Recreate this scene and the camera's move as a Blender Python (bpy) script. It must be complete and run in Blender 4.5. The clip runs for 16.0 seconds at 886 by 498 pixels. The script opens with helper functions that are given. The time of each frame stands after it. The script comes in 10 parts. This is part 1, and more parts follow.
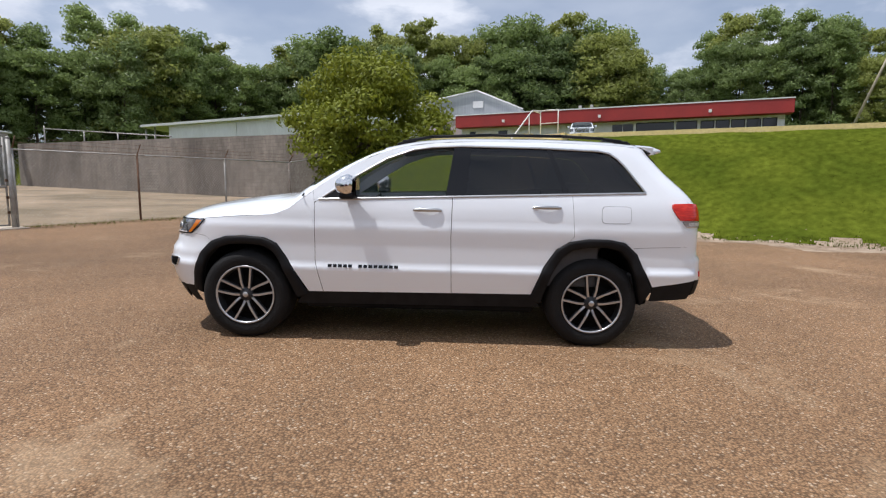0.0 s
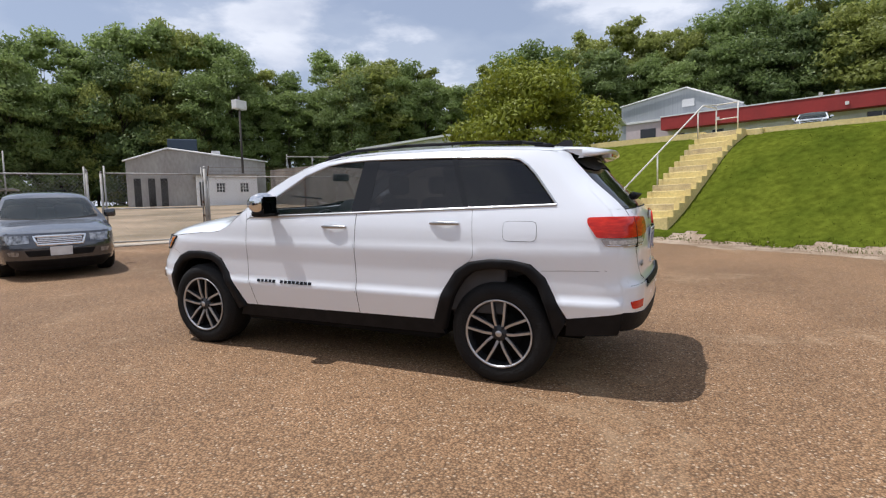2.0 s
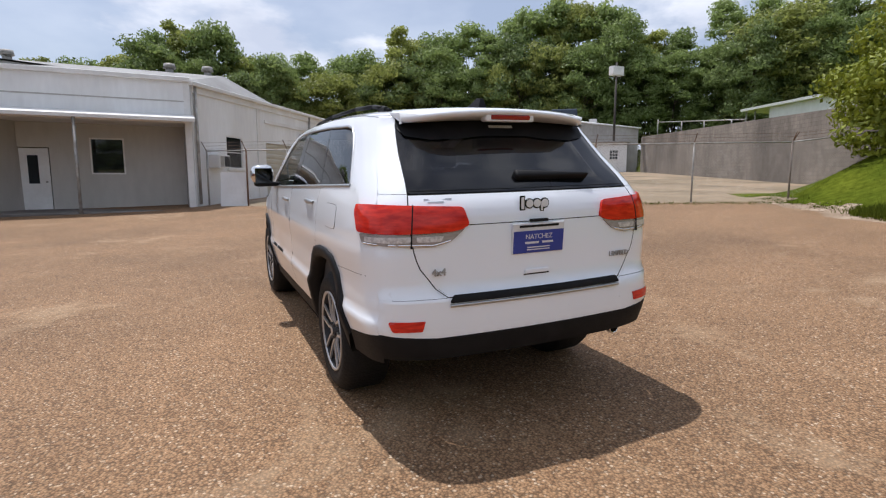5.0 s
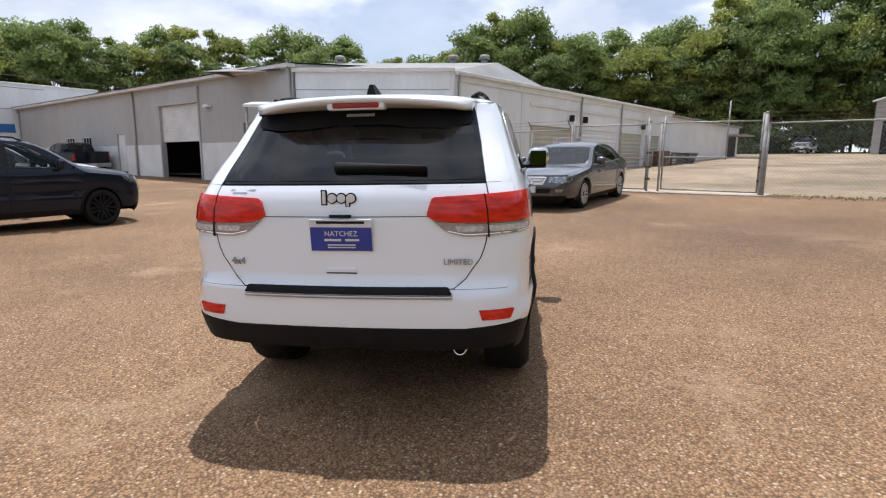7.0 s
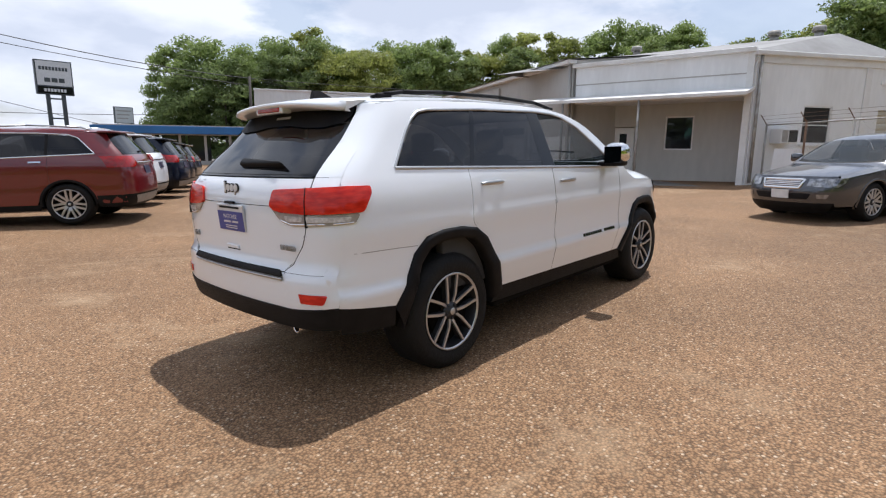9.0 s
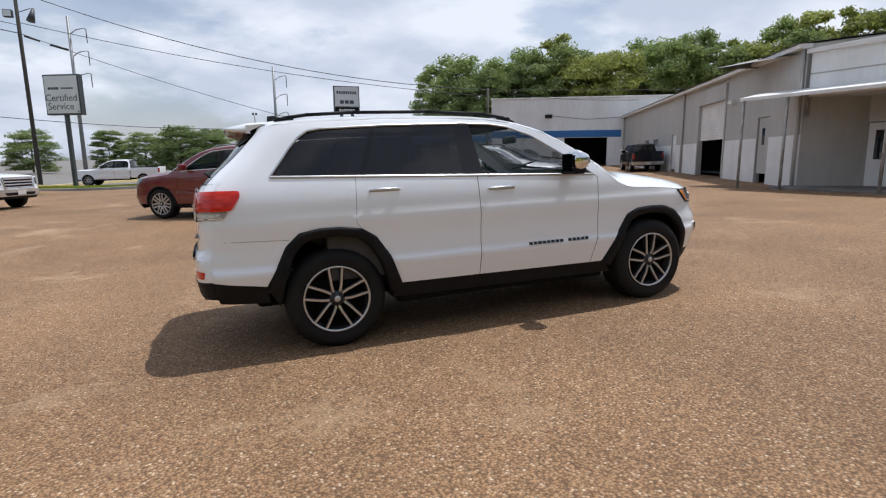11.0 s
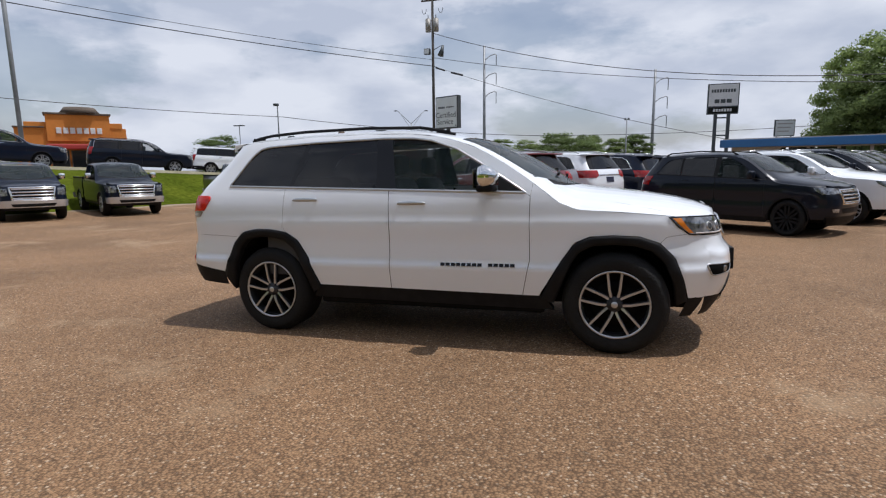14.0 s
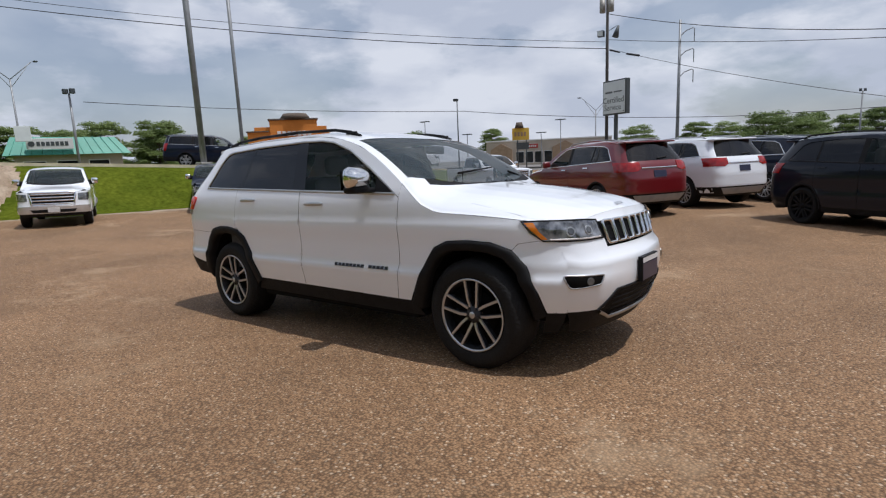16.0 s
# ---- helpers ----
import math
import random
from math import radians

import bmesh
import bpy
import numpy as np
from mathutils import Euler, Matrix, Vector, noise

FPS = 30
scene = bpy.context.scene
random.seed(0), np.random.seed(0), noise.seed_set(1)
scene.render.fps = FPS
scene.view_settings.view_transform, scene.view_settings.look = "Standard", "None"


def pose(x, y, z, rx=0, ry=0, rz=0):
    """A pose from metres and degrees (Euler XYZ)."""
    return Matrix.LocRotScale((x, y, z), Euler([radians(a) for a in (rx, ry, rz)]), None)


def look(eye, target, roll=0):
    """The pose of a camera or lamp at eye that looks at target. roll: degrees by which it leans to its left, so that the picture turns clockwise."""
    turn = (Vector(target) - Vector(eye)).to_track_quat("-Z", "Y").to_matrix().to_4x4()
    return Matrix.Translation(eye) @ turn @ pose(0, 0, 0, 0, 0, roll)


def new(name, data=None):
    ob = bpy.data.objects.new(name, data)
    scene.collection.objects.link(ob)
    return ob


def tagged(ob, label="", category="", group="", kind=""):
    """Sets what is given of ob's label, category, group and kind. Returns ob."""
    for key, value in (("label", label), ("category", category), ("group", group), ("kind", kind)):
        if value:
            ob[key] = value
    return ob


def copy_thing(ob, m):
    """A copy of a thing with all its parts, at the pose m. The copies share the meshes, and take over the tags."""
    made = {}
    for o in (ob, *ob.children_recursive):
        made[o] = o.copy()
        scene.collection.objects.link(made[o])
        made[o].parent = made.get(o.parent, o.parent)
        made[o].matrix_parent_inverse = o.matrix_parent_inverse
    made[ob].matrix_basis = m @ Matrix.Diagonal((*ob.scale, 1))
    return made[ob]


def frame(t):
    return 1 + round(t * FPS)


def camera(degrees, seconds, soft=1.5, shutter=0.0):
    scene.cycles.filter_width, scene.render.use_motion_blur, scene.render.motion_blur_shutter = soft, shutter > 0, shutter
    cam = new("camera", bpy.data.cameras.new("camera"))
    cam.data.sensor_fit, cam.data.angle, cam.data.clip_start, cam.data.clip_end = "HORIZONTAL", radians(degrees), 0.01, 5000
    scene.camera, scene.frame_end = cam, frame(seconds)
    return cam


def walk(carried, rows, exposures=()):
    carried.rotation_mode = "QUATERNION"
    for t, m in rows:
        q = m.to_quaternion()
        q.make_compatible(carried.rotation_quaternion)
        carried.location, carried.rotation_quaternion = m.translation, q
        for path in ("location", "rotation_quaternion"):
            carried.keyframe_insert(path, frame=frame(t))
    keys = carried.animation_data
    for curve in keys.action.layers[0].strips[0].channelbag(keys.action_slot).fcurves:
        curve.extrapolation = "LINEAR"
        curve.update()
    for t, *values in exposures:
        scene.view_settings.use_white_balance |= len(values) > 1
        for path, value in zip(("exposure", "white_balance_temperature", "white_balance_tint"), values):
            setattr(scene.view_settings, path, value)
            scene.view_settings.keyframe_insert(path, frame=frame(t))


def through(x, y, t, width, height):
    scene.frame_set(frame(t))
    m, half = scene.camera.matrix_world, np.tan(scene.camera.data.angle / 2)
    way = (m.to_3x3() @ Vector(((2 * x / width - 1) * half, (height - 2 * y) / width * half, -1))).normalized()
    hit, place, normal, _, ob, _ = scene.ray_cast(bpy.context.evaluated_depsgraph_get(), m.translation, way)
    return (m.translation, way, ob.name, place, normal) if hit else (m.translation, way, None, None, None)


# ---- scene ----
cam = camera(78.7, 16.0, soft=1.2)
PATH = [
    (0, (0.399, -5.38, 1.246), (0.327, -3.393, 1.035), -0.2),
    (0.5, (0.983, -5.244, 1.245), (0.731, -3.27, 1.044), -0.9),
    (1, (1.583, -5.074, 1.245), (1.146, -3.132, 1.05), -1.4),
    (1.5, (2.151, -4.822, 1.245), (1.52, -2.933, 1.061), -1.2),
    (2, (2.718, -4.542, 1.244), (1.885, -2.731, 1.083), -1.6),
    (2.5, (3.219, -4.109, 1.232), (2.156, -2.421, 1.084), -1.9),
    (3, (3.66, -3.7, 1.236), (2.452, -2.115, 1.063), -1.8),
    (3.5, (4.028, -3.252, 1.222), (2.683, -1.785, 1.025), -1.5),
    (4, (4.356, -2.763, 1.226), (2.87, -1.445, 0.995), -1.3),
    (4.5, (4.617, -2.249, 1.222), (2.96, -1.16, 0.957), -0.6),
    (4.7, (4.686, -2.022, 1.239), (2.967, -1.035, 0.976), -0.3),
    (6.8, (4.971, 0.543, 1.32), (3.004, 0.385, 1.0), 0.4),
    (7, (4.945, 0.788, 1.341), (2.991, 0.522, 1.004), 0.6),
    (7.5, (4.81, 1.423, 1.342), (2.924, 0.851, 1.002), 0.8),
    (8, (4.555, 1.989, 1.331), (2.779, 1.138, 0.983), 1.2),
    (8.5, (4.294, 2.554, 1.357), (2.669, 1.44, 1.008), 0.5),
    (8.7, (4.167, 2.754, 1.366), (2.613, 1.548, 1.009), 0.5),
    (10.8, (2.349, 4.699, 1.432), (1.549, 2.899, 1.086), -0.4),
    (11, (2.12, 4.81, 1.424), (1.421, 2.969, 1.075), -0.6),
    (11.5, (1.522, 5.018, 1.44), (1.07, 3.102, 1.088), -1.3),
    (12, (0.904, 5.174, 1.44), (0.702, 3.214, 1.1), -1.8),
    (12.5, (0.287, 5.183, 1.465), (0.332, 3.208, 1.154), -2.2),
    (13, (-0.315, 5.151, 1.465), (-0.08, 3.189, 1.151), -1.5),
    (13.5, (-0.88, 5.0, 1.455), (-0.455, 3.071, 1.139), -0.9),
    (14, (-1.467, 4.855, 1.464), (-0.844, 2.981, 1.146), -0.7),
    (14.5, (-1.995, 4.634, 1.456), (-1.173, 2.839, 1.136), -0.6),
    (15, (-2.525, 4.384, 1.46), (-1.544, 2.672, 1.131), -1.0),
    (15.5, (-2.991, 4.08, 1.458), (-1.883, 2.448, 1.125), -1.8),
    (16, (-3.48, 3.711, 1.478), (-2.252, 2.168, 1.144), -2.5),
]
EXPOSE = [(0, 0.03, 6050, 13), (3.5, 0.05, 6050, 14), (4.7, 0.10, 6050, 14), (7, 0.30, 6050, 13), (8.5, 0.27, 6050, 13), (11, 0.03, 6050, 12), (12.5, -0.12, 6050, 13), (14.5, -0.22, 6030, 13), (16, -0.28, 6030, 13)]
walk(cam, [(t, look(eye, target, roll)) for t, eye, target, roll in PATH], EXPOSE)

# ---- world, sun ----
world = bpy.data.worlds.new("sky")
scene.world = world
world.use_nodes = True
wn, wl = world.node_tree.nodes, world.node_tree.links
wn.clear()
w_out = wn.new("ShaderNodeOutputWorld")
w_bg = wn.new("ShaderNodeBackground")
w_bg.inputs["Strength"].default_value = 0.095
w_sky = wn.new("ShaderNodeTexSky")
w_sky.sky_type = "NISHITA"
w_sky.sun_disc = False
SUN_TO = Vector((-0.318, -0.10, 0.917)).normalized()
w_sky.sun_elevation = math.asin(SUN_TO.z)
w_sky.sun_rotation = math.atan2(SUN_TO.x, SUN_TO.y)
w_sky.air_density, w_sky.dust_density, w_sky.ozone_density = 1.1, 1.7, 1.2
w_tc = wn.new("ShaderNodeTexCoord")
w_map = wn.new("ShaderNodeMapping")
w_map.inputs["Scale"].default_value = (1.0, 1.0, 2.5)
w_map.inputs["Location"].default_value = (2.3, 0.7, 0.4)
w_n1 = wn.new("ShaderNodeTexNoise")
w_n1.inputs["Scale"].default_value = 3.0
w_n1.inputs["Detail"].default_value = 9.0
w_n1.inputs["Roughness"].default_value = 0.56
w_ramp = wn.new("ShaderNodeValToRGB")
w_ramp.color_ramp.elements[0].position = 0.455
w_ramp.color_ramp.elements[0].color = (0.42, 0.42, 0.42, 1)
w_ramp.color_ramp.elements[1].position = 0.545
w_ramp.color_ramp.elements[1].color = (0.96, 0.96, 0.96, 1)
w_n2 = wn.new("ShaderNodeTexNoise")
w_n2.inputs["Scale"].default_value = 4.6
w_n2.inputs["Detail"].default_value = 6.0
w_cr = wn.new("ShaderNodeValToRGB")
w_cr.color_ramp.elements[0].position = 0.38
w_cr.color_ramp.elements[0].color = (6.3, 6.75, 7.6, 1)
w_cr.color_ramp.elements[1].position = 0.62
w_cr.color_ramp.elements[1].color = (9.2, 9.4, 9.7, 1)
w_mix = wn.new("ShaderNodeMix")
w_mix.data_type = "RGBA"
wl.new(w_tc.outputs["Generated"], w_map.inputs["Vector"])
wl.new(w_map.outputs["Vector"], w_n1.inputs["Vector"])
wl.new(w_map.outputs["Vector"], w_n2.inputs["Vector"])
# the cloud cover thickens towards the south
w_xyz = wn.new("ShaderNodeSeparateXYZ")
w_cov = wn.new("ShaderNodeMath")
w_cov.operation = "MULTIPLY_ADD"
w_cov.inputs[1].default_value = -0.06
wl.new(w_tc.outputs["Generated"], w_xyz.inputs["Vector"])
wl.new(w_xyz.outputs["Y"], w_cov.inputs[0])
wl.new(w_n1.outputs["Fac"], w_cov.inputs[2])
wl.new(w_cov.outputs["Value"], w_ramp.inputs["Fac"])
wl.new(w_n2.outputs["Fac"], w_cr.inputs["Fac"])
wl.new(w_ramp.outputs["Color"], w_mix.inputs["Factor"])
wl.new(w_sky.outputs["Color"], w_mix.inputs["A"])
wl.new(w_cr.outputs["Color"], w_mix.inputs["B"])
wl.new(w_mix.outputs["Result"], w_bg.inputs["Color"])
wl.new(w_bg.outputs["Background"], w_out.inputs["Surface"])

sun = new("sun", bpy.data.lights.new("sun", "SUN"))
sun.data.energy = 4.0
sun.data.angle = radians(0.6)
sun.data.color = (1.0, 0.955, 0.88)
sun.matrix_world = look(SUN_TO * 50, (0, 0, 0))
scene.view_settings.exposure = 0.0


# ---- materials ----
def material(name, base, second=None, scale=4.0, rough=0.6, metal=0.0, bump=0.0, bump_scale=60.0, fine=0.0, coat=0.0,
             stretch=(1, 1, 1), contrast=(0.35, 0.65), emit=None, spec=0.5, seed=0.0):
    """A surface with colour variation at two scales and a fine relief, in metres of the object's own space."""
    m = bpy.data.materials.new(name)
    m.use_nodes = True
    n, l = m.node_tree.nodes, m.node_tree.links
    b = n["Principled BSDF"]
    b.inputs["Base Color"].default_value = (*base, 1)
    b.inputs["Roughness"].default_value = rough
    b.inputs["Metallic"].default_value = metal
    b.inputs["Coat Weight"].default_value = coat
    b.inputs["Coat Roughness"].default_value = 0.03
    b.inputs["Specular IOR Level"].default_value = spec
    if emit:
        b.inputs["Emission Color"].default_value = (*emit[0], 1)
        b.inputs["Emission Strength"].default_value = emit[1]
    tc = n.new("ShaderNodeTexCoord")
    mp = n.new("ShaderNodeMapping")
    mp.inputs["Scale"].default_value = stretch
    mp.inputs["Location"].default_value = (seed, seed * 0.7, seed * 0.3)
    l.new(tc.outputs["Object"], mp.inputs["Vector"])
    if second:
        no = n.new("ShaderNodeTexNoise")
        no.inputs["Scale"].default_value = scale
        no.inputs["Detail"].default_value = 6.0
        l.new(mp.outputs["Vector"], no.inputs["Vector"])
        cr = n.new("ShaderNodeValToRGB")
        cr.color_ramp.elements[0].position, cr.color_ramp.elements[1].position = contrast
        cr.color_ramp.elements[0].color = (*base, 1)
        cr.color_ramp.elements[1].color = (*second, 1)
        l.new(no.outputs["Fac"], cr.inputs["Fac"])
        colour = cr.outputs["Color"]
        if fine:
            nf = n.new("ShaderNodeTexNoise")
            nf.inputs["Scale"].default_value = scale * 9
            nf.inputs["Detail"].default_value = 4.0
            l.new(mp.outputs["Vector"], nf.inputs["Vector"])
            mr = n.new("ShaderNodeMapRange")
            mr.inputs["From Min"].default_value, mr.inputs["From Max"].default_value = 0.25, 0.75
            mr.inputs["To Min"].default_value, mr.inputs["To Max"].default_value = 1 - fine, 1 + fine
            l.new(nf.outputs["Fac"], mr.inputs["Value"])
            mx = n.new("ShaderNodeMix")
            mx.data_type, mx.blend_type = "RGBA", "MULTIPLY"
            mx.inputs["Factor"].default_value = 1.0
            l.new(colour, mx.inputs["A"])
            l.new(mr.outputs["Result"], mx.inputs["B"])
            colour = mx.outputs["Result"]
        l.new(colour, b.inputs["Base Color"])
    if bump:
        nb = n.new("ShaderNodeTexNoise")
        nb.inputs["Scale"].default_value = bump_scale
        nb.inputs["Detail"].default_value = 5.0
        l.new(mp.outputs["Vector"], nb.inputs["Vector"])
        bp = n.new("ShaderNodeBump")
        bp.inputs["Strength"].default_value = bump
        bp.inputs["Distance"].default_value = 0.02
        l.new(nb.outputs["Fac"], bp.inputs["Height"])
        l.new(bp.outputs["Normal"], b.inputs["Normal"])
    return m


def gravel_material():
    m = bpy.data.materials.new("pea_gravel_paving")
    m.use_nodes = True
    n, l = m.node_tree.nodes, m.node_tree.links
    b = n["Principled BSDF"]
    b.inputs["Roughness"].default_value = 0.82
    b.inputs["Specular IOR Level"].default_value = 0.35
    tc = n.new("ShaderNodeTexCoord")
    v = n.new("ShaderNodeTexVoronoi")
    v.inputs["Scale"].default_value = 74.0
    l.new(tc.outputs["Object"], v.inputs["Vector"])
    sep = n.new("ShaderNodeSeparateColor")
    l.new(v.outputs["Color"], sep.inputs["Color"])
    stone = n.new("ShaderNodeValToRGB")
    cr = stone.color_ramp
    cr.elements[0].position, cr.elements[0].color = 0.0, (0.185, 0.106, 0.054, 1)
    cr.elements[1].position, cr.elements[1].color = 1.0, (0.56, 0.44, 0.315, 1)
    e = cr.elements.new(0.45)
    e.color = (0.30, 0.177, 0.091, 1)
    e = cr.elements.new(0.92)
    e.color = (0.365, 0.232, 0.128, 1)
    l.new(sep.outputs["Red"], stone.inputs["Fac"])
    # darker between the stones
    gap = n.new("ShaderNodeMapRange")
    gap.inputs["From Min"].default_value, gap.inputs["From Max"].default_value = 0.30, 0.70
    gap.inputs["To Min"].default_value, gap.inputs["To Max"].default_value = 1.0, 0.44
    l.new(v.outputs["Distance"], gap.inputs["Value"])
    m1 = n.new("ShaderNodeMix")
    m1.data_type, m1.blend_type = "RGBA", "MULTIPLY"
    m1.inputs["Factor"].default_value = 1.0
    l.new(stone.outputs["Color"], m1.inputs["A"])
    l.new(gap.outputs["Result"], m1.inputs["B"])
    # wide worn patches and pale dusty tracks
    n1 = n.new("ShaderNodeTexNoise")
    n1.inputs["Scale"].default_value = 0.33
    n1.inputs["Detail"].default_value = 7.0
    n1.inputs["Roughness"].default_value = 0.6
    l.new(tc.outputs["Object"], n1.inputs["Vector"])
    r1 = n.new("ShaderNodeValToRGB")
    r1.color_ramp.elements[0].position, r1.color_ramp.elements[0].color = 0.35, (0.80, 0.77, 0.73, 1)
    r1.color_ramp.elements[1].position, r1.color_ramp.elements[1].color = 0.62, (1.12, 1.08, 1.03, 1)
    l.new(n1.outputs["Fac"], r1.inputs["Fac"])
    m2 = n.new("ShaderNodeMix")
    m2.data_type, m2.blend_type = "RGBA", "MULTIPLY"
    m2.inputs["Factor"].default_value = 1.0
    l.new(m1.outputs["Result"], m2.inputs["A"])
    l.new(r1.outputs["Color"], m2.inputs["B"])
    n2 = n.new("ShaderNodeTexNoise")
    n2.inputs["Scale"].default_value = 0.55
    n2.inputs["Detail"].default_value = 8.0
    n2.inputs["Roughness"].default_value = 0.68
    n2.inputs["Distortion"].default_value = 0.5
    mp = n.new("ShaderNodeMapping")
    mp.inputs["Location"].default_value = (4.0, 9.0, 0.0)
    l.new(tc.outputs["Object"], mp.inputs["Vector"])
    l.new(mp.outputs["Vector"], n2.inputs["Vector"])
    r2 = n.new("ShaderNodeValToRGB")
    r2.color_ramp.elements[0].position, r2.color_ramp.elements[0].color = 0.56, (0, 0, 0, 1)
    r2.color_ramp.elements[1].position, r2.color_ramp.elements[1].color = 0.70, (0.55, 0.55, 0.55, 1)
    l.new(n2.outputs["Fac"], r2.inputs["Fac"])
    m3 = n.new("ShaderNodeMix")
    m3.data_type = "RGBA"
    m3.inputs["B"].default_value = (0.43, 0.31, 0.19, 1)
    l.new(r2.outputs["Color"], m3.inputs["Factor"])
    l.new(m2.outputs["Result"], m3.inputs["A"])
    # a wide stretch where the stone is darker, with an uneven soft edge
    dist = n.new("ShaderNodeVectorMath")
    dist.operation = "DISTANCE"
    dist.inputs[1].default_value = (-4.6, 4.4, 0.0)
    n3 = n.new("ShaderNodeTexNoise")
    n3.inputs["Scale"].default_value = 0.45
    n3.inputs["Detail"].default_value = 5.0
    l.new(tc.outputs["Object"], n3.inputs["Vector"])
    wob = n.new("ShaderNodeMath")
    wob.operation = "MULTIPLY_ADD"
    wob.inputs[1].default_value = 4.5
    l.new(tc.outputs["Object"], dist.inputs[0])
    l.new(n3.outputs["Fac"], wob.inputs[0])
    l.new(dist.outputs["Value"], wob.inputs[2])
    dark_zone = n.new("ShaderNodeMapRange")
    dark_zone.interpolation_type = "SMOOTHSTEP"
    dark_zone.inputs["From Min"].default_value, dark_zone.inputs["From Max"].default_value = 3.6, 7.6
    dark_zone.inputs["To Min"].default_value, dark_zone.inputs["To Max"].default_value = 0.74, 1.0
    l.new(wob.outputs["Value"], dark_zone.inputs["Value"])
    m4 = n.new("ShaderNodeMix")
    m4.data_type, m4.blend_type = "RGBA", "MULTIPLY"
    m4.inputs["Factor"].default_value = 1.0
    l.new(m3.outputs["Result"], m4.inputs["A"])
    l.new(dark_zone.outputs["Result"], m4.inputs["B"])
    l.new(m4.outputs["Result"], b.inputs["Base Color"])
    bp = n.new("ShaderNodeBump")
    bp.invert = True
    bp.inputs["Strength"].default_value = 0.75
    bp.inputs["Distance"].default_value = 0.006
    l.new(v.outputs["Distance"], bp.inputs["Height"])
    l.new(bp.outputs["Normal"], b.inputs["Normal"])
    return m


def glass_material(name, tint, alpha, rough=0.0, ior=1.5):
    """Car or window glass: a mirror-smooth dark pane that lets a part of the light through."""
    m = bpy.data.materials.new(name)
    m.use_nodes = True
    n, l = m.node_tree.nodes, m.node_tree.links
    b = n["Principled BSDF"]
    b.inputs["Base Color"].default_value = (*tint, 1)
    b.inputs["Roughness"].default_value = rough
    b.inputs["IOR"].default_value = ior
    b.inputs["Alpha"].default_value = alpha
    return m


GRAVEL = gravel_material()
GRASS = material("grass_soil", (0.060, 0.080, 0.009), (0.096, 0.116, 0.013), 0.6, 1.0, bump=0.6, bump_scale=30, fine=0.35, spec=0.0)
DIRT = material("pale_dirt", (0.37, 0.29, 0.21), (0.21, 0.145, 0.09), 1.6, 0.92, bump=0.8, bump_scale=14, fine=0.25)
YARD = material("yard_concrete_dust", (0.33, 0.245, 0.16), (0.165, 0.125, 0.072), 0.30, 0.9, bump=0.4, bump_scale=9, fine=0.2)
WHITE_WALL = material("white_painted_metal", (0.82, 0.83, 0.835), (0.73, 0.73, 0.725), 0.7, 0.55, bump=0.15, bump_scale=8, fine=0.05, stretch=(1, 1, 0.25))
GREY_WALL = material("grey_painted_wall", (0.47, 0.455, 0.43), (0.41, 0.395, 0.37), 0.5, 0.7, bump=0.2, bump_scale=20, fine=0.06, stretch=(1, 1, 0.3))
ROOF_GREY = material("weathered_roof_sheet", (0.26, 0.26, 0.255), (0.19, 0.185, 0.18), 0.6, 0.7, fine=0.08, stretch=(1, 1, 0.3))
WHITE_PAINT = material("white_paint", (0.78, 0.78, 0.77), (0.68, 0.67, 0.65), 1.1, 0.5, bump=0.1, fine=0.04)
TAN_METAL = material("tan_metal_door", (0.50, 0.47, 0.385), (0.44, 0.41, 0.33), 1.0, 0.5, bump=0.1, fine=0.05)
CONCRETE = material("weathered_concrete", (0.215, 0.20, 0.185), (0.12, 0.11, 0.102), 0.35, 0.9, bump=0.5, bump_scale=12, fine=0.22, stretch=(1, 1, 0.35))
YELLOW = material("yellow_painted_concrete", (0.70, 0.58, 0.26), (0.63, 0.51, 0.22), 1.6, 0.75, bump=0.35, bump_scale=25, fine=0.15)
YELLOW_TREAD = material("worn_yellow_tread", (0.60, 0.50, 0.27), (0.42, 0.33, 0.20), 2.2, 0.85, bump=0.4, bump_scale=30, fine=0.2)
RED_WALL = material("red_painted_fascia", (0.36, 0.030, 0.026), (0.29, 0.026, 0.024), 0.5, 0.6, fine=0.06)
STEEL = material("galvanised_steel", (0.42, 0.415, 0.40), (0.27, 0.25, 0.22), 5.0, 0.6, metal=0.35, fine=0.1)
RUST = material("rusty_steel", (0.20, 0.115, 0.07), (0.12, 0.07, 0.045), 9.0, 0.8, metal=0.3, fine=0.2)
RAIL_WHITE = material("white_pipe_paint", (0.76, 0.74, 0.70), (0.58, 0.54, 0.48), 6.0, 0.5, fine=0.1)
# near-black for dark trim, and for shade painted into open bays and doorways
DARK = material("black_trim_and_shade", (0.012, 0.012, 0.012), (0.02, 0.018, 0.016), 2.0, 0.9)
PALE_SLAB = material("pale_concrete_slab", (0.52, 0.45, 0.36), (0.38, 0.32, 0.25), 1.2, 0.9, bump=0.3, bump_scale=20, fine=0.15)
WOOD_POLE = material("weathered_pole_wood", (0.085, 0.065, 0.05), (0.14, 0.11, 0.085), 3.0, 0.9, bump=0.5, bump_scale=20, fine=0.2, stretch=(3, 3, 0.2))
BLUE_BAND = material("blue_painted_band", (0.035, 0.17, 0.44), (0.03, 0.14, 0.36), 0.6, 0.5, fine=0.05)
WINDOW = glass_material("dark_window_glass", (0.015, 0.018, 0.02), 1.0, 0.03)
BARK = material("bark", (0.085, 0.062, 0.045), (0.13, 0.10, 0.075), 6.0, 0.95, bump=0.6, bump_scale=30, fine=0.2)


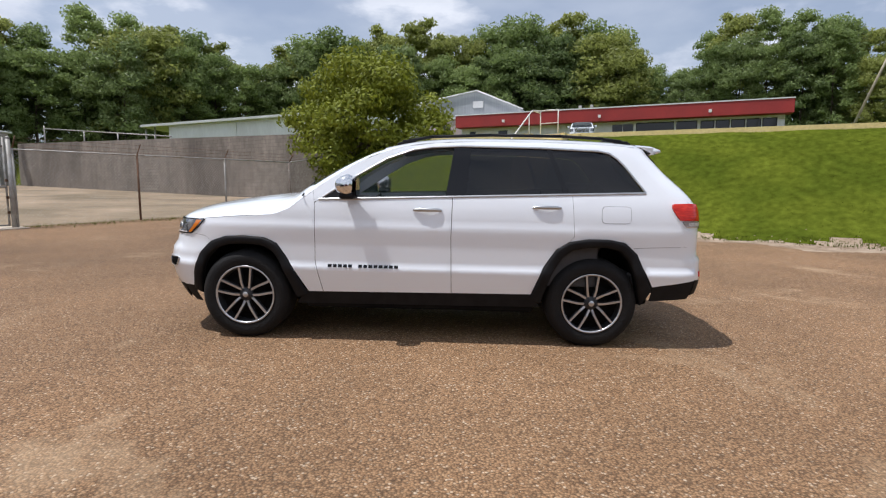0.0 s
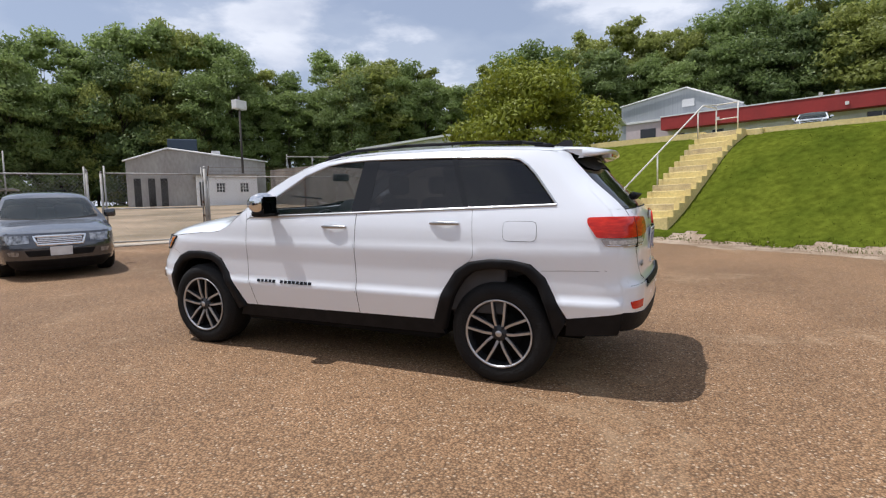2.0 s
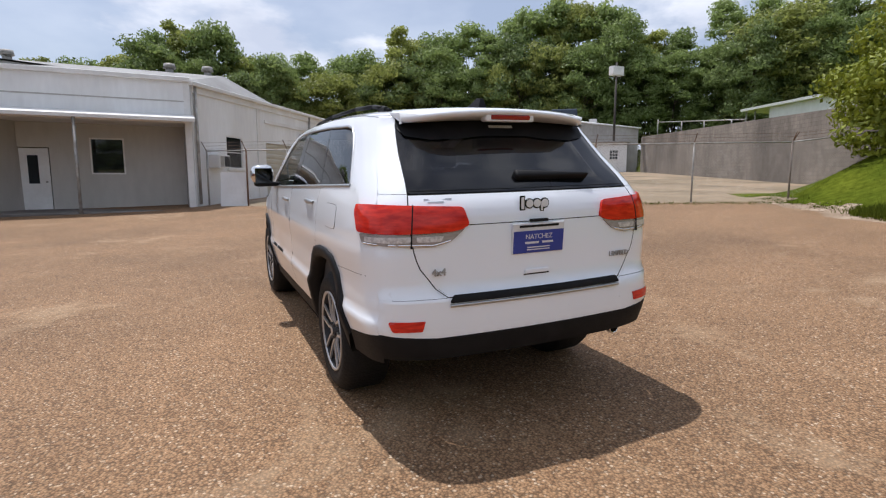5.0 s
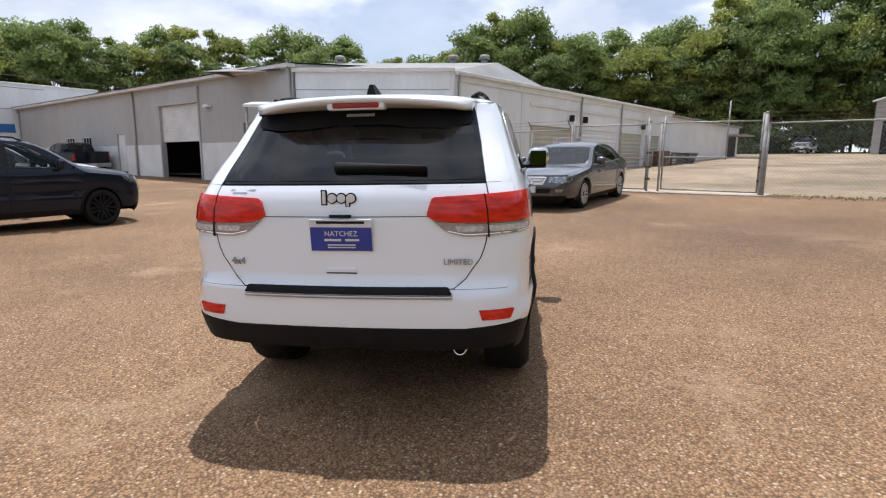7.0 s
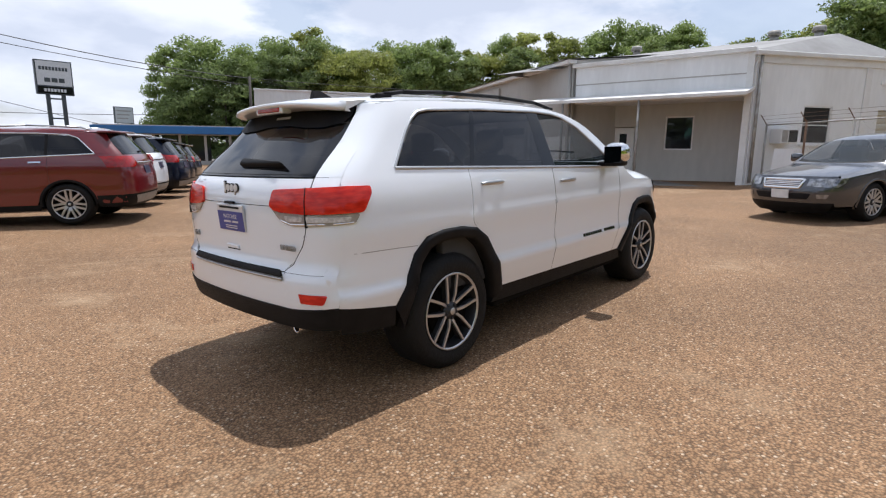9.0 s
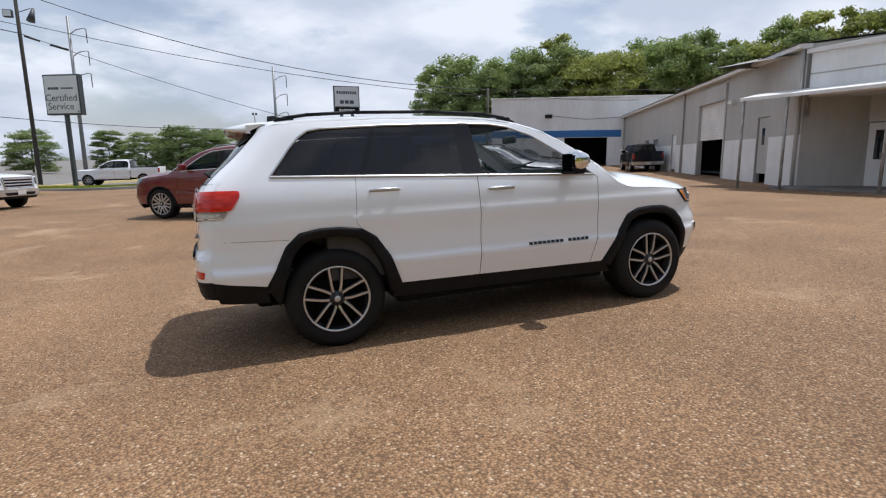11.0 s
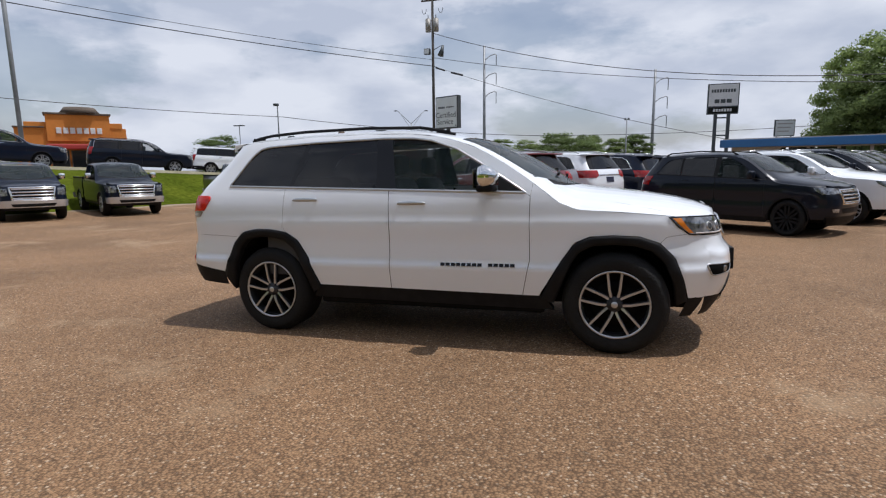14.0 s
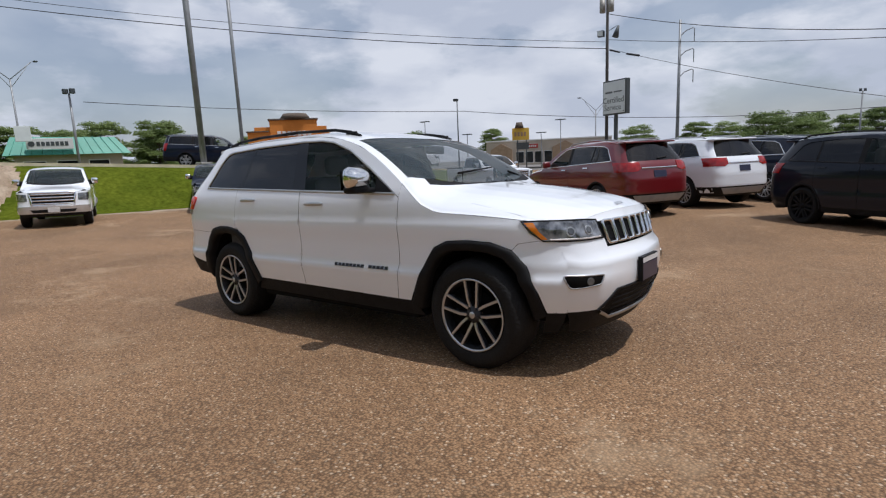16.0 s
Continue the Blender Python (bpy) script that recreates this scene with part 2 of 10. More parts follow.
def leaf_material(name, c1, c2, gloss=0.25, through=0.28):
    m = bpy.data.materials.new(name)
    m.use_nodes = True
    n, l = m.node_tree.nodes, m.node_tree.links
    b = n["Principled BSDF"]
    b.inputs["Roughness"].default_value = 0.5
    b.inputs["Specular IOR Level"].default_value = gloss
    g = n.new("ShaderNodeNewGeometry")
    oi = n.new("ShaderNodeObjectInfo")
    ad = n.new("ShaderNodeMath")
    ad.operation = "MULTIPLY_ADD"
    ad.inputs[1].default_value = 0.55
    l.new(g.outputs["Random Per Island"], ad.inputs[0])
    mu = n.new("ShaderNodeMath")
    mu.operation = "MULTIPLY"
    mu.inputs[1].default_value = 0.45
    l.new(oi.outputs["Random"], mu.inputs[0])
    l.new(mu.outputs["Value"], ad.inputs[2])
    cr = n.new("ShaderNodeValToRGB")
    cr.color_ramp.elements[0].color = (*c1, 1)
    cr.color_ramp.elements[1].color = (*c2, 1)
    l.new(ad.outputs["Value"], cr.inputs["Fac"])
    l.new(cr.outputs["Color"], b.inputs["Base Color"])
    tr = n.new("ShaderNodeBsdfTranslucent")
    l.new(cr.outputs["Color"], tr.inputs["Color"])
    mx = n.new("ShaderNodeMixShader")
    mx.inputs["Fac"].default_value = through
    l.new(b.outputs["BSDF"], mx.inputs[1])
    l.new(tr.outputs["BSDF"], mx.inputs[2])
    l.new(mx.outputs["Shader"], n["Material Output"].inputs["Surface"])
    return m


LEAF_FOREST = leaf_material("forest_leaves", (0.108, 0.160, 0.043), (0.345, 0.43, 0.147), gloss=0.33, through=0.5)
LEAF_BUSH = leaf_material("bright_leaves", (0.085, 0.112, 0.010), (0.300, 0.330, 0.035))
LEAF_GRASS = leaf_material("grass_blades", (0.070, 0.092, 0.011), (0.104, 0.126, 0.016), 0.0)

# car materials
PAINT_WHITE = material("white_car_paint", (0.815, 0.845, 0.885), rough=0.28, coat=1.0)
PAINT_BLACK = material("black_car_paint", (0.005, 0.008, 0.017), rough=0.3, coat=0.5, spec=0.12)
PAINT_NAVY = material("dark_car_paint", (0.005, 0.009, 0.022), rough=0.3, coat=0.5, spec=0.12)
PAINT_RED = material("dark_red_car_paint", (0.135, 0.006, 0.009), rough=0.28, coat=1.0)
SKID = material("silver_skid_plate", (0.33, 0.335, 0.34), (0.27, 0.275, 0.28), 7.0, 0.5, metal=0.2)
BUMPER = material("plated_bumper", (0.62, 0.63, 0.645), (0.54, 0.55, 0.56), 5.0, 0.2, metal=0.55, coat=0.5)
LENS_DARK = material("dark_red_lens", (0.36, 0.010, 0.010), (0.22, 0.006, 0.006), 14.0, 0.15, coat=0.4)
PAINT_GREY = material("grey_metallic_paint", (0.080, 0.085, 0.097), rough=0.26, metal=0.65, coat=1.0)
PAINT_DARKGREY = material("dark_grey_paint", (0.035, 0.038, 0.04), rough=0.3, metal=0.4, coat=1.0)
PLASTIC = material("black_plastic", (0.0065, 0.0065, 0.0075), (0.011, 0.011, 0.012), 9.0, 0.6, bump=0.12, bump_scale=240, spec=0.18)
GLOSS_BLACK = material("gloss_black_trim", (0.004, 0.004, 0.005), rough=0.12, spec=0.4)
RUBBER = material("tyre_rubber", (0.0075, 0.0075, 0.008), (0.012, 0.0115, 0.011), 5.0, 0.7, bump=0.35, bump_scale=60, spec=0.25)
WELL = material("wheel_well", (0.006, 0.006, 0.006), (0.011, 0.010, 0.009), 4.0, 0.95, spec=0.05)
CHROME = material("chrome", (0.78, 0.79, 0.80), rough=0.07, metal=1.0)
SATIN = material("satin_silver", (0.52, 0.525, 0.53), (0.44, 0.445, 0.45), 7.0, 0.32, metal=0.9)
ALLOY = material("machined_alloy", (0.56, 0.565, 0.575), (0.46, 0.465, 0.475), 8.0, 0.28, metal=0.7)
GUNMETAL = material("grey_wheel_paint", (0.030, 0.031, 0.034), rough=0.45, metal=0.3)
MIRROR = material("mirror_glass", (0.05, 0.053, 0.058), rough=0.03, metal=1.0)
GLASS_DARK = glass_material("privacy_glass", (0.004, 0.004, 0.005), 0.93)
GLASS_FRONT = glass_material("tinted_front_glass", (0.016, 0.030, 0.028), 0.30)
GLASS_SHIELD = glass_material("windscreen_glass", (0.03, 0.05, 0.052), 0.45, ior=2.7)
GLASS_CAR = glass_material("dark_windscreen_glass", (0.02, 0.028, 0.03), 0.62, ior=1.7)
LENS_RED = material("red_lamp_lens", (0.70, 0.034, 0.014), (0.46, 0.014, 0.008), 14.0, 0.14, coat=0.35, stretch=(1, 1, 4), spec=0.2)
LENS_WHITE = material("pale_lamp_reflector", (0.66, 0.62, 0.60), (0.42, 0.38, 0.36), 60.0, 0.25, coat=0.5)
LENS_CLEAR = material("clear_lamp_lens", (0.36, 0.32, 0.30), (0.28, 0.24, 0.22), 34.0, 0.15, coat=0.6, stretch=(1, 1, 2))
LENS_HEAD = material("headlamp_lens", (0.42, 0.43, 0.445), (0.085, 0.088, 0.094), 16.0, 0.08, coat=1.0, metal=0.6)
GLASS_LAMP = material("dark_lamp_glass", (0.05, 0.055, 0.06), (0.10, 0.105, 0.11), 25.0, 0.05, coat=1.0)
LENS_AMBER = material("amber_lamp_lens", (0.72, 0.22, 0.012), (0.55, 0.14, 0.01), 20.0, 0.1, coat=0.6)
INTERIOR = material("charcoal_interior", (0.045, 0.045, 0.048), (0.06, 0.059, 0.06), 7.0, 0.8)
SEAT = material("grey_seat_cloth", (0.08, 0.08, 0.082), (0.10, 0.099, 0.098), 8.0, 0.8)
BLUE_PLATE = material("blue_dealer_plate", (0.025, 0.05, 0.30), (0.02, 0.04, 0.25), 6.0, 0.3)
PLATE_DARK = material("navy_plate", (0.018, 0.02, 0.05), (0.03, 0.03, 0.06), 6.0, 0.3)
PLATE_WHITE = material("white_plate", (0.7, 0.7, 0.7), (0.6, 0.6, 0.6), 9.0, 0.4)


# ---- building helpers ----
# The site's own axes: a runs along the fronts of the slope and the service bays, b up the slope. They lie 28.7 degrees off x and y.
AX, BX = Vector((0.877, -0.480)), Vector((0.480, 0.877))
SITE = math.degrees(math.atan2(-0.480, 0.877))


def S(a, b, z=0.0):
    p = AX * a + BX * b
    return Vector((p.x, p.y, z))


def part(name, bm, mat, parent=None, label="", smooth=False):
    """One bmesh as one mesh object, under a thing or a part."""
    me = bpy.data.meshes.new(name)
    bm.normal_update()
    bm.to_mesh(me)
    bm.free()
    if smooth:
        for p in me.polygons:
            p.use_smooth = True
    for mm in (mat if isinstance(mat, (list, tuple)) else [mat]):
        me.materials.append(mm)
    ob = new(name, me)
    if parent:
        ob.parent = parent
    if label:
        ob["label"] = label
    return ob


def thing(name, m, label, category, group="", kind=""):
    ob = new(name)
    ob.matrix_basis = m
    return tagged(ob, label, category, group, kind)


def add_box(bm, lo, hi, bevel=0.0, m=None):
    g = bmesh.ops.create_cube(bm, size=1.0)
    lo, hi = Vector(lo), Vector(hi)
    for v in g["verts"]:
        v.co = Vector(((v.co.x + 0.5) * (hi.x - lo.x) + lo.x, (v.co.y + 0.5) * (hi.y - lo.y) + lo.y, (v.co.z + 0.5) * (hi.z - lo.z) + lo.z))
    verts = g["verts"]
    if bevel:
        edges = list({e for v in verts for e in v.link_edges})
        r = bmesh.ops.bevel(bm, geom=edges, offset=bevel, segments=2, profile=0.5, affect="EDGES")
        verts = list({v for f in r["faces"] for v in f.verts} | {v for v in verts if v.is_valid})
    if m is not None:
        bmesh.ops.transform(bm, matrix=m, verts=verts)
    return verts


def box(lo, hi, bevel=0.0):
    bm = bmesh.new()
    add_box(bm, lo, hi, bevel)
    return bm


def add_tube(bm, p, q, r0, r1=None, sides=8, caps=True):
    p, q = Vector(p), Vector(q)
    r1 = r0 if r1 is None else r1
    d = q - p
    rot = d.to_track_quat("Z", "Y").to_matrix()
    rings = []
    for c, r in ((p, r0), (q, r1)):
        rings.append([bm.verts.new(c + rot @ Vector((math.cos(2 * math.pi * k / sides) * r, math.sin(2 * math.pi * k / sides) * r, 0))) for k in range(sides)])
    for k in range(sides):
        f = bm.faces.new((rings[0][k], rings[0][(k + 1) % sides], rings[1][(k + 1) % sides], rings[1][k]))
        f.smooth = True
    if caps:
        bm.faces.new(rings[0][::-1])
        bm.faces.new(rings[1])


def tube(*ends, sides=8):
    bm = bmesh.new()
    for e in ends:
        add_tube(bm, *e, sides=sides)
    return bm


def ease(t):
    t = min(1.0, max(0.0, t))
    return t * t * (3 - 2 * t)


def lot(x, y):
    """The height of the paved lot: it falls to +x and rises to +y."""
    fx = x if x < 6 else 6 + 0.35 * (x - 6)
    fy = y if y > -5 else -5 + 0.4 * (y + 5)
    z = -0.0234 * max(fx, -60) + 0.0256 * min(max(fy, -40), 40)
    # a low swell under the display row; towards the pickups the lot rises again
    z += 0.19 * ease((x + 4.5) / 5) * (1 - ease((x - 5) / 8)) * ease((-y - 4.5) / 4.5) * ease((y + 40) / 15)
    return z + 0.012 * max(0.0, min(x, 20.0) - 6.0) * ease((5 - y) / 5) * ease((y + 26) / 8)


def bank_foot(b):
    """Where the grass bank below the upper parking row begins."""
    return 22.3 - 0.2 * max(-16.0, min(b, 12.0))


def height(a, b):
    p = S(a, b)
    z = lot(p.x, p.y)
    # the grass slope with the stairs
    up = ease((b - 10.3) / 5.2) * 0.55 + 0.45 * min(1, max(0, (b - 10.3) / 5.2))
    top = 3.25 + 0.085 * max(0.0, b - 15.5) - 0.022 * max(-6.0, min(a, 30) + 4.0)
    side = ease((a + 16.5) / 4.0)
    if b > 10.3:
        z = z + (min(top, 9.0) - z) * up * side
    # ground behind the retaining wall
    if b > 17.4 and a < -12:
        z = z + (4.3 + 0.03 * min(b - 17, 60) - z) * (1 - side)
    # the bank below the upper parking row
    u = ease((a - bank_foot(b)) / 4.5) * ease((b + 24) / 10.0)
    far = max(0.3, min(2.4, 1.38 + 0.058 * b)) - 0.9 * ease((a - 38) / 14.0)
    z = z + (far - z) * u * (1 - ease((b - 30) / 20)) if b < 50 else z
    return z


# ---- ground ----
def make_ground():
    def steps(marks):
        out = []
        for (s, d), (e, _) in zip(marks, marks[1:]):
            k = max(1, round((e - s) / d))
            out += [s + (e - s) * i / k for i in range(k)]
        return out + [marks[-1][0]]

    aa = steps([(-700, 120), (-100, 20), (-60, 4), (-20, 1.0), (-12.6, 0.4), (-12.2, 0.3), (18, 0.4), (32, 3), (60, 20), (120, 100), (700, 1)])
    bb = steps([(-700, 120), (-100, 10), (-50, 4), (-10, 2), (8, 0.25), (9.0, 0.07), (10.9, 0.25), (17.2, 0.1), (17.3, 0.8), (22, 5), (80, 60), (700, 1)])
    wob = lambda a: 0.22 * math.sin(a * 1.7) + 0.15 * math.sin(a * 4.3 + 1.0)
    bm = bmesh.new()
    grid = [[bm.verts.new(S(a, b, height(a, b) + (0.03 * noise.noise(Vector((a * 0.9, b * 0.9, 0))) if 8.6 < b < 17 and a > -12 else 0))) for b in bb] for a in aa]
    for i in range(len(aa) - 1):
        for j in range(len(bb) - 1):
            f = bm.faces.new((grid[i][j], grid[i + 1][j], grid[i + 1][j + 1], grid[i][j + 1]))
            a, b = (aa[i] + aa[i + 1]) / 2, (bb[j] + bb[j + 1]) / 2
            f.smooth = True
            if (b > 10.45 + wob(a) and a > -16.5) or (b > 17.25):
                f.material_index = 1
            elif b > 9.3 + wob(a * 0.6) and a > -12.5:
                f.material_index = 2
            elif bank_foot(b) < a < bank_foot(b) + 4.6 and -22 < b < 40:
                f.material_index = 1
            elif bank_foot(b) - 1.1 < a <= bank_foot(b) and -20 < b < 40:
                f.material_index = 2
            elif a < -12.4 and b > -8:
                f.material_index = 1 if a < -62 else 3
            elif (a > bank_foot(b) + 4.6 and a < 70) or (b < -50 and a > 0):
                f.material_index = 4
            elif abs(a) > 70 or abs(b) > 90:
                f.material_index = 1
    return tagged(part("ground", bm, [GRAVEL, GRASS, DIRT, YARD, ROAD]), "tan pea gravel paved lot with grass slopes round it", "ground", kind="structure")


ROAD = material("worn_road", (0.19, 0.18, 0.165), (0.15, 0.14, 0.13), 0.6, 0.9, bump=0.3, bump_scale=40, fine=0.15)
make_ground()


def scatter_grass():
    """Short mown blades over the two slopes and weeds along their feet, as joined stuff."""
    rnd = random.Random(4)
    verts, faces = [], []
    def tuft(a, b, hgt, wid, n):
        p = S(a, b, height(a, b) - 0.01)
        for _ in range(n):
            t = rnd.uniform(0, 6.283)
            d = Vector((math.cos(t), math.sin(t), 0))
            o = p + Vector((rnd.uniform(-0.06, 0.06), rnd.uniform(-0.06, 0.06), 0))
            lean = Vector((rnd.uniform(-0.5, 0.5), rnd.uniform(-0.5, 0.5), 1)) * hgt * rnd.uniform(0.6, 1.2)
            k = len(verts)
            verts.extend([o - d * wid, o + d * wid, o + lean])
            faces.append((k, k + 1, k + 2))
    for _ in range(16000):
        tuft(rnd.uniform(-15, 24), rnd.uniform(10.35, 15.6), 0.017, 0.016, 2)
    for _ in range(2600):
        tuft(rnd.uniform(-14, 20), 10.38 + rnd.gauss(0.0, 0.2), rnd.uniform(0.03, 0.08), 0.009, 3)
    for _ in range(7000):
        b = rnd.uniform(-20, 12)
        tuft(bank_foot(b) + rnd.uniform(0.1, 4.55), b, 0.017, 0.016, 2)
    for _ in range(900):
        tuft(-12.3 + rnd.gauss(0, 0.25), rnd.uniform(1.5, 10), rnd.uniform(0.03, 0.09), 0.008, 2)
    for _ in range(900):
        tuft(-8.2 + rnd.gauss(0, 0.35), 10.2 + rnd.gauss(0, 0.25), rnd.uniform(0.12, 0.3), 0.012, 4)
    me = bpy.data.meshes.new("grass")
    me.from_pydata(verts, [], faces)
    me.materials.append(LEAF_GRASS)
    tagged(new("grass", me), "short bright green grass on the slopes", "grass", kind="stuff")
    # loose stones and litter in the dirt strip at the foot of the slope
    verts, faces = [], []
    for _ in range(2600):
        a, b = rnd.uniform(-12, 20), 9.95 + rnd.gauss(0, 0.28)
        p = S(a, b, height(a, b))
        r = rnd.uniform(0.008, 0.03)
        k = len(verts)
        for q in ((r, 0, 0), (0, r, 0), (-r, 0, 0), (0, -r, 0), (0, 0, r * 0.8)):
            verts.append(tuple(p + Vector((q[0] * rnd.uniform(0.6, 1.2), q[1] * rnd.uniform(0.6, 1.2), q[2]))))
        faces += [(k, k + 1, k + 4), (k + 1, k + 2, k + 4), (k + 2, k + 3, k + 4), (k + 3, k, k + 4)]
    me = bpy.data.meshes.new("rubble")
    me.from_pydata(verts, [], faces)
    me.materials.append(DIRT)
    tagged(new("rubble", me), "loose stones and dead leaves along the slope foot", "rubble", kind="stuff")


scatter_grass()


# ---- buildings ----
def frame_at(a, b, z, turn):
    p = S(a, b)
    return pose(p.x, p.y, z, 0, 0, turn)


def wall_open(name, length, z0, z1, holes, mat, parent, th=0.2):
    """An upright wall along +x, its face at y = 0 and its body behind at +y, with openings (u0, u1, v0, v1) through it."""
    us = sorted({0.0, length, *[h[0] for h in holes], *[h[1] for h in holes]})
    vs = sorted({z0, z1, *[h[2] for h in holes], *[h[3] for h in holes]})
    solid = {}
    for i in range(len(us) - 1):
        for j in range(len(vs) - 1):
            u, v = (us[i] + us[i + 1]) / 2, (vs[j] + vs[j + 1]) / 2
            solid[i, j] = not any(h[0] < u < h[1] and h[2] < v < h[3] for h in holes)
    bm = bmesh.new()
    cache = {}
    def vert(i, j, k):
        if (i, j, k) not in cache:
            cache[i, j, k] = bm.verts.new((us[i], th * k, vs[j]))
        return cache[i, j, k]
    for (i, j), s in solid.items():
        if not s:
            continue
        bm.faces.new((vert(i, j, 0), vert(i + 1, j, 0), vert(i + 1, j + 1, 0), vert(i, j + 1, 0)))
        bm.faces.new((vert(i, j, 1), vert(i, j + 1, 1), vert(i + 1, j + 1, 1), vert(i + 1, j, 1)))
        for di, dj, e in ((-1, 0, ((i, j), (i, j + 1))), (1, 0, ((i + 1, j + 1), (i + 1, j))), (0, -1, ((i + 1, j), (i, j))), (0, 1, ((i, j + 1), (i + 1, j + 1)))):
            if not solid.get((i + di, j + dj), False):
                (p, q) = e
                bm.faces.new((vert(*p, 0), vert(*q, 0), vert(*q, 1), vert(*p, 1)))
    bmesh.ops.recalc_face_normals(bm, faces=bm.faces)
    return part(name, bm, mat, parent)


def slats(name, u0, u1, v0, v1, mat, parent, y=0.08, pitch=0.075, depth=0.018):
    """A roll-up door of level slats."""
    bm = bmesh.new()
    n = max(1, round((v1 - v0) / pitch))
    prev = None
    for k in range(n + 1):
        for dz, dy in ((0.0, depth), (0.35, 0.0), (0.8, 0.0)):
            z = v0 + (v1 - v0) * min(1.0, (k + dz) / n)
            row = (bm.verts.new((u0, y + dy, z)), bm.verts.new((u1, y + dy, z)))
            if prev:
                bm.faces.new((prev[0], prev[1], row[1], row[0]))
            prev = row
    bmesh.ops.recalc_face_normals(bm, faces=bm.faces)
    return part(name, bm, mat, parent)


def window_set(u0, u1, v0, v1, parent, cols=1, rows=1, frame=WHITE_PAINT, glass=WINDOW, y=0.05, bar=0.05):
    bm = bmesh.new()
    for lo, hi in (((u0, v0), (u0 + bar, v1)), ((u1 - bar, v0), (u1, v1)), ((u0 + bar, v1 - bar), (u1 - bar, v1)), ((u0 + bar, v0), (u1 - bar, v0 + bar))):
        add_box(bm, (lo[0], y - 0.03, lo[1]), (hi[0], y + 0.04, hi[1]))
    w, h = (u1 - u0 - 2 * bar) / cols, (v1 - v0 - 2 * bar) / rows
    for c in range(1, cols):
        x = u0 + bar + c * w
        add_box(bm, (x - bar * 0.3, y - 0.02, v0 + bar), (x + bar * 0.3, y + 0.03, v1 - bar))
    for r in range(1, rows):
        z = v0 + bar + r * h
        add_box(bm, (u0 + bar, y - 0.018, z - bar * 0.3), (u1 - bar, y + 0.028, z + bar * 0.3))
    win = part("window_frame", bm, frame, parent)
    for c in range(cols):
        for r in range(rows):
            part("pane", box((u0 + bar + c * w, y + 0.006, v0 + bar + r * h), (u0 + bar + (c + 1) * w, y + 0.014, v0 + bar + (r + 1) * h)), glass, win)
    return win


